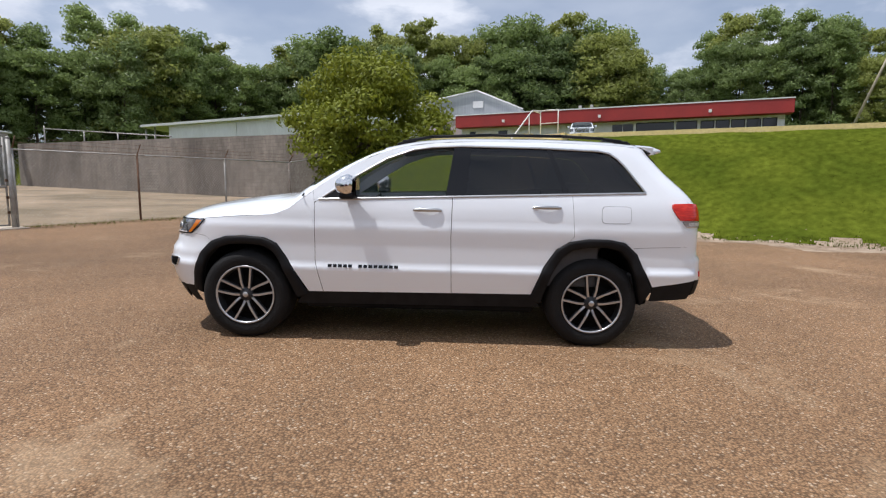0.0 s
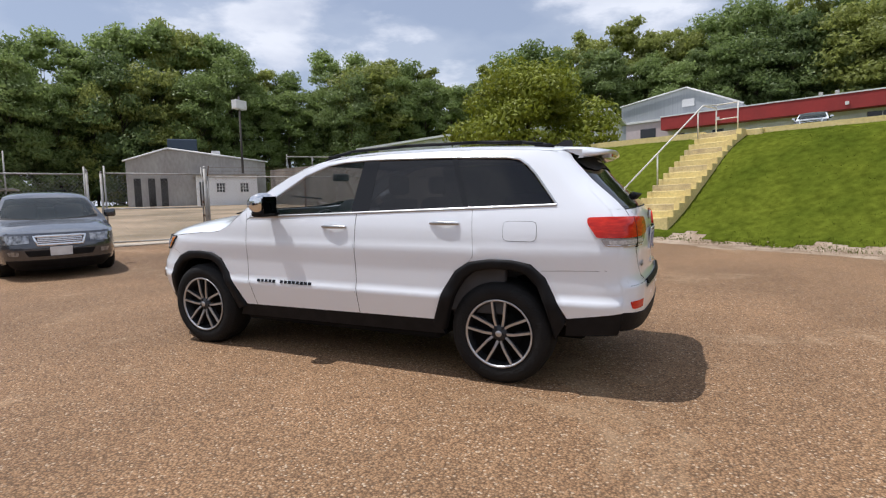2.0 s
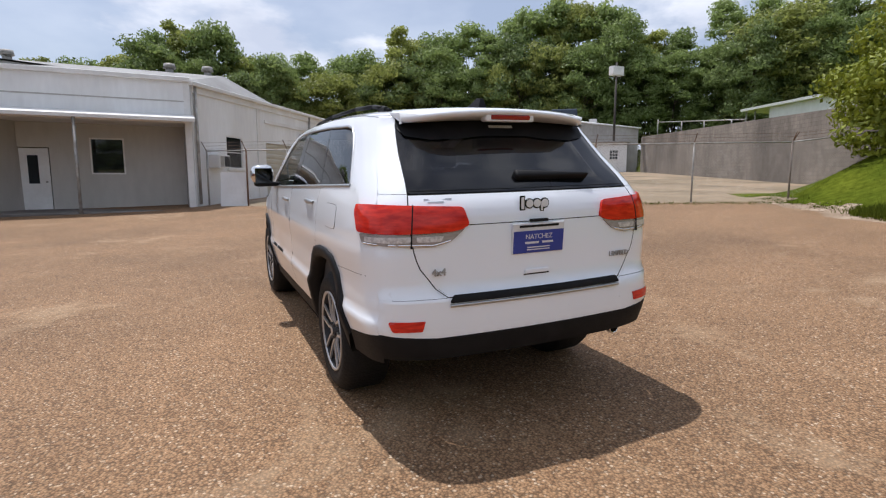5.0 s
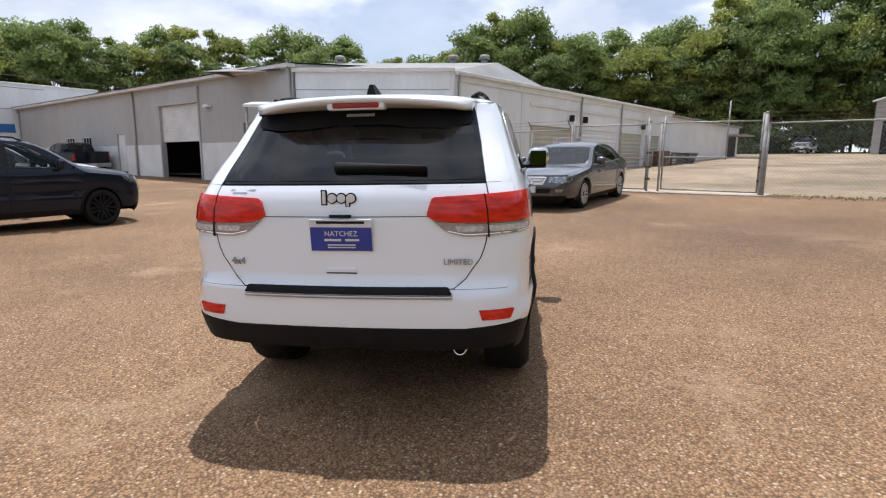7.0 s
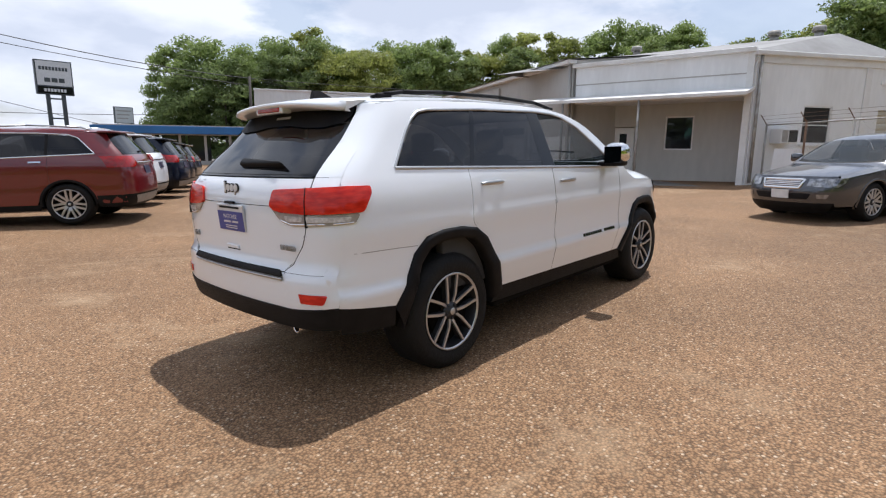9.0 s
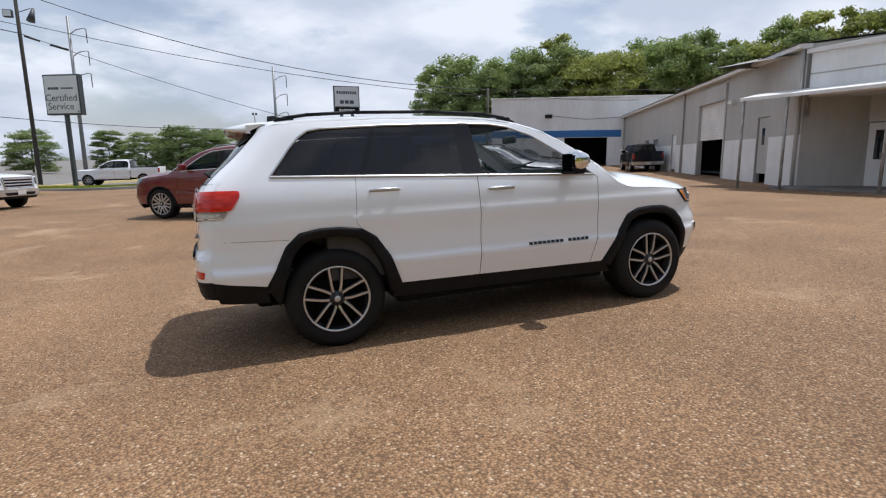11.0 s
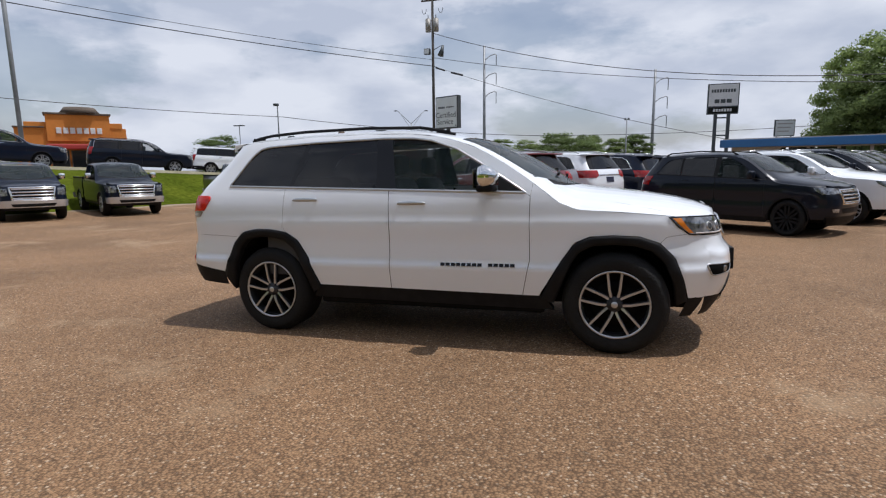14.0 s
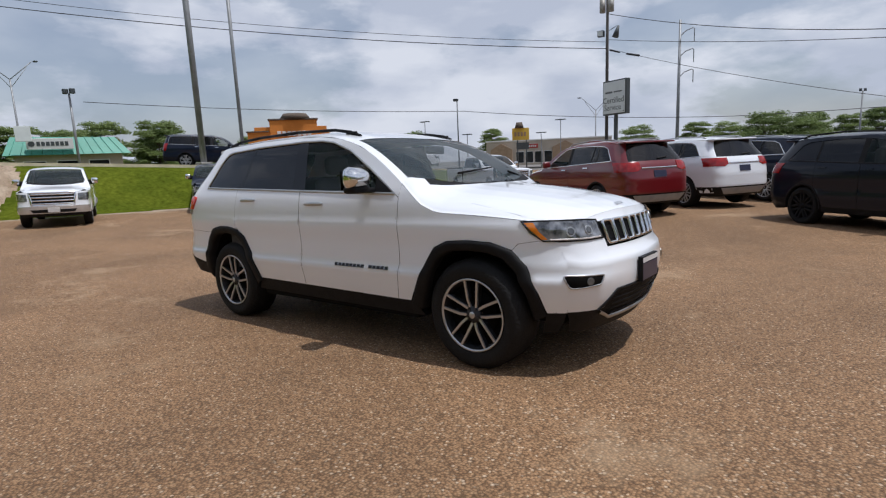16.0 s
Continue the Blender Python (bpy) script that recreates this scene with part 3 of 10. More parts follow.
def make_bay_building():
    p0, p1 = S(-12.6, -8.66), S(-34.3, -6.6)
    d = p1 - p0
    L = d.length
    m = pose(p0.x, p0.y, 0, 0, 0, math.degrees(math.atan2(d.y, d.x))) @ Matrix.Translation((L, 0, 0)) @ Matrix.Scale(-1, 4, (1, 0, 0))
    b = thing("bay_building", m, "long low white metal building with a row of closed bay doors", "building")
    # u runs from the far end (0) to the near corner (L); the face looks to -y here, towards the yard
    spans = [(L - 9.15, L - 4.95, TAN_METAL), (L - 13.8, L - 9.65, WHITE_WALL), (L - 17.2, L - 14.2, TAN_METAL), (L - 20.0, L - 17.6, TAN_METAL)]
    holes = [(s, e, 0.55, 3.55) for s, e, _ in spans] + [(L - 3.08, L - 1.95, 1.62, 2.82)]
    wall_open("wall", L, 0.0, 4.30, holes, WHITE_WALL, b)
    for s, e, mt in spans:
        slats("bay_door", s, e, 0.55, 2.75, mt, b, pitch=0.23, depth=0.03)
        part("bay_header", box((s, 0.03, 2.75), (e, 0.10, 3.55)), WHITE_WALL, b)
        part("bay_step", box((s - 0.1, -0.02, 0.2), (e + 0.1, 0.2, 0.55)), CONCRETE, b)
        part("bay_lintel", box((s - 0.05, -0.03, 3.55), (e + 0.05, -0.002, 3.68)), WHITE_PAINT, b)
    w = window_set(L - 3.08, L - 1.95, 1.62, 2.82, b, 1, 2, WHITE_PAINT)
    part("window_sill", box((L - 3.15, -0.09, 1.56), (L - 1.88, 0.0, 1.62)), WHITE_PAINT, w)
    part("gutter", box((-0.1, -0.16, 4.26), (L + 0.1, 0.25, 4.40), 0.03), WHITE_PAINT, b)
    part("fascia", box((0.0, -0.05, 4.05), (L, -0.002, 4.26)), WHITE_PAINT, b)
    for u in (L - 9.4, L - 14.0, L - 0.12):
        part("downpipe", tube(((u, -0.07, 0.4), (u, -0.07, 4.26), 0.05)), STEEL, b)
    for u in (L - 17.4, L - 20.8, L - 4.35):
        part("pilaster", box((u - 0.12, -0.04, 0.1), (u + 0.12, -0.002, 4.05)), WHITE_PAINT, b)
    # air conditioner with brackets
    ac = part("air_conditioner", box((L - 1.45, -0.42, 1.62), (L - 0.78, -0.002, 2.08), 0.02), WHITE_PAINT, b, "window air conditioner")
    part("ac_grille", box((L - 1.40, -0.43, 1.67), (L - 1.08, -0.421, 2.03)), DARK, ac)
    part("ac_grille", box((L - 1.04, -0.43, 1.67), (L - 0.83, -0.421, 2.03)), STEEL, ac)
    # wall lamps
    for u in (L - 8.4, L - 9.75, L - 17.0):
        part("wall_lamp", box((u - 0.08, -0.22, 3.05), (u + 0.08, -0.01, 3.35), 0.02), DARK, b)
    # roof
    bm = bmesh.new()
    # a hipped roof over the office end, and a nearly flat one over the bays
    C, E, F, G = (L + 0.1, 0.15, 4.42), (L - 6.3, 0.15, 4.42), (L + 5.7, 7.8, 4.42), (L - 0.4, 9.6, 4.44)
    R1, R2 = (L - 4.87, 1.73, 5.48), (L + 1.08, 9.74, 5.49)
    c, e, f, g, r1, r2 = [bm.verts.new(q) for q in (C, E, F, G, R1, R2)]
    for q in ((c, r1, r2, f), (c, e, r1), (e, g, r2, r1), (f, r2, g)):
        bm.faces.new(q)
    bm.faces.new([bm.verts.new(q) for q in ((-0.1, 0.2, 4.38), (L, 0.2, 4.38), (L, 12.0, 4.43), (-0.1, 12.0, 4.43))])
    part("roof", bm, ROOF_GREY, b)
    for t in (0.06, 0.2, 0.72):
        q = Vector(R1).lerp(Vector(R2), t)
        bm = bmesh.new()
        add_tube(bm, (q.x, q.y, 5.3), (q.x, q.y, 5.62), 0.15, sides=14)
        add_tube(bm, (q.x, q.y, 5.62), (q.x, q.y, 5.80), 0.24, 0.2, sides=14)
        part("roof_vent", bm, STEEL, b)
    part("end_wall", box((-0.02, 0.2, 0.0), (0.18, 12.0, 4.3)), WHITE_WALL, b)
    # the plain annex at the far end
    an = part("annex", box((-17.2, 0.15, 0.6), (-0.05, 8.0, 4.10)), WHITE_WALL, b, "plain white annex at the far end")
    part("annex_roof", box((-17.4, -0.1, 4.11), (-0.06, 8.2, 4.22), 0.02), STEEL, an)
    part("annex_door", box((-16.3, 0.08, 1.5), (-14.2, 0.149, 3.3)), DARK, an)
    part("annex_eave", box((-17.0, -1.2, 3.35), (-13.6, 0.148, 3.45)), STEEL, an)
    part("back_wall", box((0, 12.0, 0.0), (L, 12.2, 4.3)), WHITE_WALL, b)
    return b


make_bay_building()


PALE_WALL = material("pale_grey_wall", (0.54, 0.525, 0.49), (0.47, 0.455, 0.42), 0.5, 0.7, bump=0.2, bump_scale=20, fine=0.06, stretch=(1, 1, 0.3))


def make_canopy_front():
    """The front of the low building: a recess below a fascia, with a canopy on pipes."""
    b = thing("office_front", pose(-15.15, -1.62, 0, 0, 0, -87.5), "low white office front with a grey recess below a canopy", "building")
    # u runs along the front (0 at the corner by the yard, 6 at the grey building); the face looks to +y
    L = 6.0
    bm = box((-0.02, -0.2, 3.15), (L, -0.0, 4.42))
    part("fascia", bm, WHITE_WALL, b)
    part("fascia_trim", box((-0.05, -0.06, 4.36), (L, 0.12, 4.50), 0.02), WHITE_PAINT, b)
    part("fascia_joint", box((0.0, 0.001, 3.72), (L, 0.012, 3.76)), GREY_WALL, b)
    part("corner_post", box((-0.03, -0.22, 0.2), (0.16, 0.02, 4.36)), WHITE_PAINT, b)
    rec = wall_open("recess_wall", L + 0.6, 0.15, 3.4, [(2.0, 3.0, 1.4, 2.6), (4.1, 5.02, 0.22, 2.25)], PALE_WALL, b, th=0.15)
    rec.matrix_basis = pose(0, -1.55, 0) @ Matrix.Scale(-1, 4, (0, 1, 0))
    window_set(2.0, 3.0, 1.4, 2.6, rec, 1, 1, WHITE_PAINT)
    dr = part("door", box((4.13, 0.03, 0.22), (4.99, 0.08, 2.22)), WHITE_PAINT, rec, "white door with a tall glass light")
    part("door_light", box((4.42, 0.018, 1.1), (4.70, 0.03, 2.0)), WINDOW, dr)
    part("door_knob", box((4.20, -0.01, 1.12), (4.26, 0.03, 1.18), 0.01), STEEL, dr)
    part("side_wall", box((-0.02, -1.5, 0.15), (0.16, -0.21, 3.4)), GREY_WALL, b)
    part("notice_board", box((5.2, -1.53, 1.5), (5.75, -1.48, 2.2)), WHITE_PAINT, b)
    part("ceiling", box((0.0, -1.55, 3.05), (L, -0.0, 3.14)), WHITE_PAINT, b)
    part("slab", box((-0.1, -1.6, -0.1), (L + 0.3, 0.9, 0.27), 0.02), CONCRETE, b)
    bm = bmesh.new()
    v = [bm.verts.new(q) for q in ((-0.1, 0.0, 3.32), (7.5, 0.0, 3.32), (7.5, 1.0, 3.12), (-0.1, 1.0, 3.12), (-0.1, 0.0, 3.22), (7.5, 0.0, 3.22), (7.5, 1.0, 3.02), (-0.1, 1.0, 3.02))]
    for f in ((0, 1, 2, 3), (7, 6, 5, 4), (0, 4, 5, 1), (1, 5, 6, 2), (2, 6, 7, 3), (3, 7, 4, 0)):
        bm.faces.new([v[k] for k in f])
    bmesh.ops.recalc_face_normals(bm, faces=bm.faces)
    part("canopy", bm, WHITE_PAINT, b)
    for u in (3.1, 5.9, 7.4):
        part("canopy_post", tube(((u, 0.92, 0.05), (u, 0.92, 3.05), 0.045)), STEEL, b)
    part("main_roof", box((0.0, -9, 4.35), (L, -0.2, 4.5)), GREY_WALL, b)
    return b


make_canopy_front()


def make_service_building():
    p0 = S(-9.35, -43.4)
    b = thing("service_building", pose(p0.x, p0.y, 0.12, 0, 0, SITE + 90) @ pose(0, 0, 0, 0, -0.62, 0), "long grey metal service building with a white painted base", "building")
    # u runs from the far end (0) to the near corner (29.7); the face looks to +a, which is -y here
    L = 29.7
    u = lambda bb: bb + 43.4
    holes = [(u(-23.7), u(-20.3), -0.6, 3.22), (u(-16.95), u(-16.0), -0.6, 2.2), (u(-35.4), u(-34.2), 1.05, 2.0), (u(-33.0), u(-31.8), 1.05, 2.0), (u(-28.5), u(-27.6), -0.6, 2.05)]
    wall_open("wall", L, -0.9, 4.12, holes, GREY_WALL, b)
    # white base, proud of the wall, between the openings
    edges = [0.0, u(-28.55), u(-27.55), u(-23.75), u(-20.25), u(-17.0), u(-15.95), L]
    for s, e in zip(edges[::2], edges[1::2]):
        part("white_base", box((s, -0.006, -0.8), (e, -0.001, 1.45)), WHITE_PAINT, b)
    s, e = u(-23.7), u(-20.3)
    slats("roll_door", s, e, 1.55, 3.22, WHITE_PAINT, b, pitch=0.09)
    part("door_track", box((s - 0.12, -0.05, -0.6), (s, -0.002, 3.3)), GREY_WALL, b)
    part("door_track", box((e, -0.05, -0.6), (e + 0.12, -0.002, 3.3)), GREY_WALL, b)
    part("door_hood", box((s - 0.15, -0.10, 3.22), (e + 0.15, -0.002, 3.9)), GREY_WALL, b)
    # lining behind the roll door, its colour near black to give the bay's shade
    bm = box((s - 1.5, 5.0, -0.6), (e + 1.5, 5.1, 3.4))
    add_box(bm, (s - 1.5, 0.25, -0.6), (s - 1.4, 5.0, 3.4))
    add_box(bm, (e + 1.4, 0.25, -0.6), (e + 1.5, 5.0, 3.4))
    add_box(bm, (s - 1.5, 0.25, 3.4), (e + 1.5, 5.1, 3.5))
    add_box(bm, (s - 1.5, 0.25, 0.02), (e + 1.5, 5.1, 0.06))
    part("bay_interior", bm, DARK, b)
    dr = part("door", box((u(-16.9), 0.05, 0.15), (u(-16.05), 0.10, 2.18)), GREY_WALL, b, "grey metal door with a narrow light")
    part("door_light", box((u(-16.6), 0.038, 1.2), (u(-16.4), 0.05, 1.8)), WINDOW, dr)
    part("door", box((u(-28.45), 0.05, 0.1), (u(-27.65), 0.10, 2.03)), WHITE_PAINT, b)
    for w0 in (-35.4, -33.0):
        window_set(u(w0), u(w0 + 1.2), 1.05, 2.0, b, 3, 2, WHITE_PAINT)
    part("eave_trim", box((-0.05, -0.28, 4.08), (L + 0.05, 0.1, 4.22), 0.02), WHITE_PAINT, b)
    bm = bmesh.new()
    n = 90
    prev = None
    for k in range(n + 1):
        x = (L + 0.1) * k / n
        z = 0.025 if k % 2 else 0.0
        row = (bm.verts.new((x, -0.34, 4.22 + z)), bm.verts.new((x, 9.0, 5.15 + z)))
        if prev:
            bm.faces.new((prev[0], row[0], row[1], prev[1]))
        prev = row
    part("roof", bm, STEEL, b, "corrugated metal roof")
    bm = bmesh.new()
    v = [bm.verts.new(q) for q in ((L, 0.0, -0.5), (L, 9.0, -0.5), (L, 9.0, 5.15), (L, 0.0, 4.2))]
    bm.faces.new(v)
    part("end_wall", bm, GREY_WALL, b)
    for x in (u(-26.3), L - 0.15, 0.3):
        part("downpipe", tube(((x, -0.07, -0.5), (x, -0.07, 4.1), 0.06)), GREY_WALL, b)
    part("door_header_light", box((u(-19.6), -0.2, 2.95), (u(-19.2), -0.002, 3.08)), WHITE_PAINT, b)
    return b


make_service_building()


def make_blue_building():
    p0 = S(1.9, -43.4)
    b = thing("showroom_building", pose(p0.x, p0.y, 0, 0, 0, SITE + 180), "white block building with a blue band and an open service bay", "building")
    # u runs from the corner (0) to the grey building (11.25); the face looks to +b, which is -y here after the half turn
    L = 16.4
    s, e = 6.3, 9.9
    wall_open("wall", L, -0.9, 5.92, [(s, e, -0.9, 2.62)], WHITE_WALL, b, th=0.3)
    part("blue_band", box((0.0, -0.03, 2.66), (11.0, -0.002, 3.24)), BLUE_BAND, b)
    part("coping", box((-0.05, -0.08, 5.92), (L + 0.05, 0.35, 6.04), 0.02), WHITE_PAINT, b)
    # the open bay's inner faces, with their shade put into a near-black colour
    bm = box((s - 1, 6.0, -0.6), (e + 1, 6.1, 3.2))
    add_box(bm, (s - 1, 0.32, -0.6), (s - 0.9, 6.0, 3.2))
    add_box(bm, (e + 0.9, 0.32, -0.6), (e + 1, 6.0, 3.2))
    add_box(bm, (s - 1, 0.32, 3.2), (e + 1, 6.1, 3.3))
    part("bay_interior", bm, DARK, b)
    for x in (2.6, 4.0):
        part("wall_lamp", box((x, -0.3, 2.95), (x + 0.5, -0.03, 3.2), 0.03), WHITE_PAINT, b)
    part("meter_box", box((5.3, -0.2, 0.9), (5.9, -0.002, 1.5), 0.02), STEEL, b)
    bm = bmesh.new()
    add_box(bm, (4.6, -0.2, 4.3), (5.2, -0.01, 4.6), 0.04)
    part("wall_unit", bm, DARK, b)
    part("cable", tube(((5.2, -0.04, 4.5), (8.0, -0.04, 4.15), 0.012), ((8.0, -0.04, 4.15), (11.2, -0.04, 4.3), 0.012)), DARK, b)
    part("side_wall", box((0.0, 0.3, -0.9), (0.3, 14, 5.92)), WHITE_WALL, b)
    # the low glass showroom beside it
    sw = wall_open("showroom_wall", 11.3, -0.9, 2.35, [(3.6 + 1.9 * k, 5.3 + 1.9 * k, 0.2, 2.25) for k in range(4)], GREY_WALL, b, th=0.2)
    sw.location = (-11.3, 1.2, 0)
    for k in range(4):
        win = window_set(11.3 - 5.3 - 1.9 * k, 11.3 - 3.6 - 1.9 * k, 0.2, 2.25, sw, 1, 1, DARK)
    part("blue_fascia", box((-12.0, 0.55, 2.34), (0.0, 1.9, 2.94), 0.03), BLUE_BAND, b)
    part("showroom_roof", box((-11.8, 0.6, 2.94), (0, 12, 3.02)), GREY_WALL, b)
    part("showroom_side", box((-11.3, 1.4, -0.9), (-11.1, 12, 2.34)), GREY_WALL, b)
    return b


make_blue_building()


def make_retaining_wall():
    p, q = S(-52, 17.05), S(-14.2, 17.05)
    d = q - p
    w = thing("wall_retaining", pose(p.x, p.y, 0, 0, 0, math.degrees(math.atan2(d.y, d.x))), "long weathered grey block retaining wall", "wall", kind="structure")
    L = d.length
    bm = bmesh.new()
    v = [bm.verts.new(c) for c in ((0, 0, 0.6), (L, 0, 0.3), (L, 0, 4.22), (0, 0, 5.42), (0, 0.3, 0.6), (L, 0.3, 0.3), (L, 0.3, 4.22), (0, 0.3, 5.42))]
    for f in ((0, 1, 2, 3), (5, 4, 7, 6), (3, 2, 6, 7), (1, 5, 6, 2), (4, 0, 3, 7)):
        bm.faces.new([v[k] for k in f])
    part("blockwork", bm, BLOCK_WALL, w)
    bm = bmesh.new()
    for x, zt in ((4.53, 6.65), (10.6, 5.88), (15.15, 5.46), (19.6, 5.05)):
        add_tube(bm, (x, 0.15, 4.5), (x, 0.15, zt), 0.05, sides=6)
    add_tube(bm, (4.53, 0.15, 6.42), (21.4, 0.15, 4.89), 0.045, sides=6)
    part("top_rail", bm, STEEL, w)
    return w


def block_material():
    m = CONCRETE.copy()
    m.name = "stained_block_wall"
    n, l = m.node_tree.nodes, m.node_tree.links
    tc = n.new("ShaderNodeTexCoord")
    rot = n.new("ShaderNodeMapping")
    rot.inputs["Rotation"].default_value = (radians(90), 0, 0)
    l.new(tc.outputs["Object"], rot.inputs["Vector"])
    br = n.new("ShaderNodeTexBrick")
    br.inputs["Scale"].default_value = 1.0
    br.inputs["Brick Width"].default_value = 0.40
    br.inputs["Row Height"].default_value = 0.20
    br.inputs["Mortar Size"].default_value = 0.012
    br.inputs["Color1"].default_value = (1.32, 1.23, 1.13, 1)
    br.inputs["Color2"].default_value = (1.12, 1.05, 0.97, 1)
    br.inputs["Mortar"].default_value = (0.92, 0.87, 0.81, 1)
    l.new(rot.outputs["Vector"], br.inputs["Vector"])
    b = n["Principled BSDF"]
    src = b.inputs["Base Color"].links[0].from_socket
    mx = n.new("ShaderNodeMix")
    mx.data_type, mx.blend_type = "RGBA", "MULTIPLY"
    mx.inputs["Factor"].default_value = 1.0
    l.new(src, mx.inputs["A"])
    l.new(br.outputs["Color"], mx.inputs["B"])
    l.new(mx.outputs["Result"], b.inputs["Base Color"])
    return m


BLOCK_WALL = block_material()
make_retaining_wall()


def make_stairs():
    """Yellow painted concrete steps up the grass slope, with a white pipe rail."""
    N, rise, run, wid = 16, 0.187, 0.295, 1.22
    z0 = height(-4.5, 10.6)
    st = thing("stairs", frame_at(-4.86, 10.55, z0, SITE), "yellow painted concrete stairs up the grass slope", "stairs")
    # x to the right along the slope, y up it
    for k in range(1, N):
        bm = bmesh.new()
        add_box(bm, (0.03 * random.uniform(-1, 1), k * run, k * rise - 0.5), (wid, (k + 1) * run + 0.03, (k + 1) * rise), 0.012)
        part("step", bm, YELLOW if k % 3 else YELLOW_TREAD, st)
    for x in (wid + 0.0,):
        bm = bmesh.new()
        L, H = N * run, N * rise
        # a stepped cheek wall that follows the treads
        pts = [(run - 0.02, -0.3)]
        for k in range(1, N):
            pts += [(k * run - 0.02, (k + 1) * rise + 0.02), ((k + 1) * run - 0.02, (k + 1) * rise + 0.02)]
        pts += [(L + 0.2, H - 0.6)]
        a = [bm.verts.new((x, y, z)) for y, z in pts]
        c = [bm.verts.new((x + 0.16, y, z)) for y, z in pts]
        bm.faces.new(a)
        bm.faces.new(c[::-1])
        for i in range(len(pts)):
            j = (i + 1) % len(pts)
            bm.faces.new((a[i], a[j], c[j], c[i]))
        bmesh.ops.recalc_face_normals(bm, faces=bm.faces)
        part("cheek_wall", bm, YELLOW, st)
    part("landing", box((-0.4, N * run + 0.03, N * rise - 0.4), (wid + 0.6, N * run + 1.6, N * rise), 0.02), YELLOW, st)
    rl = new("handrail")
    rl.parent = st
    tagged(rl, "white painted pipe handrail")
    x, h = -0.02, 0.95
    part("rail", tube(((x, run - 0.05, rise + h), (x, N * run, N * rise + h), 0.024), ((x, N * run, N * rise + h), (x, N * run + 0.9, N * rise + h), 0.024)), RAIL_WHITE, rl)
    for k in (1, 7, 15):
        part("rail_post", tube(((x, k * run, k * rise), (x, k * run, k * rise + h), 0.022)), RAIL_WHITE, rl)
    gf = new("guard_frame")
    gf.parent = st
    y0, z = N * run + 0.9, N * rise
    part("guard_bar", tube(((x, y0, z), (x, y0, z + 1.05), 0.022), ((x + 0.72, y0, z), (x + 0.72, y0, z + 1.05), 0.022), ((x, y0, z + 1.05), (x + 0.72, y0, z + 1.05), 0.022), ((x, y0, z + 0.55), (x + 0.72, y0, z + 0.55), 0.018), ((x, y0 - 0.9, z + 1.05 - 0.1), (x, y0, z + 1.05), 0.022)), RAIL_WHITE, gf)
    return st


make_stairs()


def make_yellow_kerb(name, pts, hgt, th, label):
    """A low wall along the top of a slope."""
    w = thing(name, Matrix.Identity(4), label, "wall", kind="structure")
    for (a0, b0), (a1, b1) in zip(pts, pts[1:]):
        p, q = S(a0, b0, height(a0, b0 + 0.3)), S(a1, b1, height(a1, b1 + 0.3))
        d = (q - p)
        nrm = Vector((-d.y, d.x, 0)).normalized() * th
        bm = bmesh.new()
        up0, dn = Vector((0, 0, hgt)), Vector((0, 0, -0.5))
        v = [bm.verts.new(c) for c in (p + dn, q + dn, q + up0, p + up0, p + nrm + dn, q + nrm + dn, q + nrm + up0, p + nrm + up0)]
        for f in ((0, 1, 2, 3), (5, 4, 7, 6), (3, 2, 6, 7), (1, 5, 6, 2), (4, 0, 3, 7)):
            bm.faces.new([v[k] for k in f])
        bmesh.ops.recalc_face_normals(bm, faces=bm.faces)
        part("wall_section", bm, YELLOW, w)
    return w


make_yellow_kerb("wall_yellow", [(-3.1, 15.5), (4, 15.5), (12, 15.5), (22, 15.5), (34, 15.5)], 0.12, 0.25, "low yellow painted wall along the top of the slope")
make_yellow_kerb("wall_yellow", [(-12.2, 15.6), (-9, 15.5), (-5.0, 15.5)], 0.17, 0.25, "low yellow painted wall beside the stairs")
make_yellow_kerb("wall_kerb", [(33.0, -60), (33.0, -30), (33.0, -10), (33.0, 10), (33.0, 30)][::-1], 0.16, 0.3, "pale painted kerb along the upper parking row")


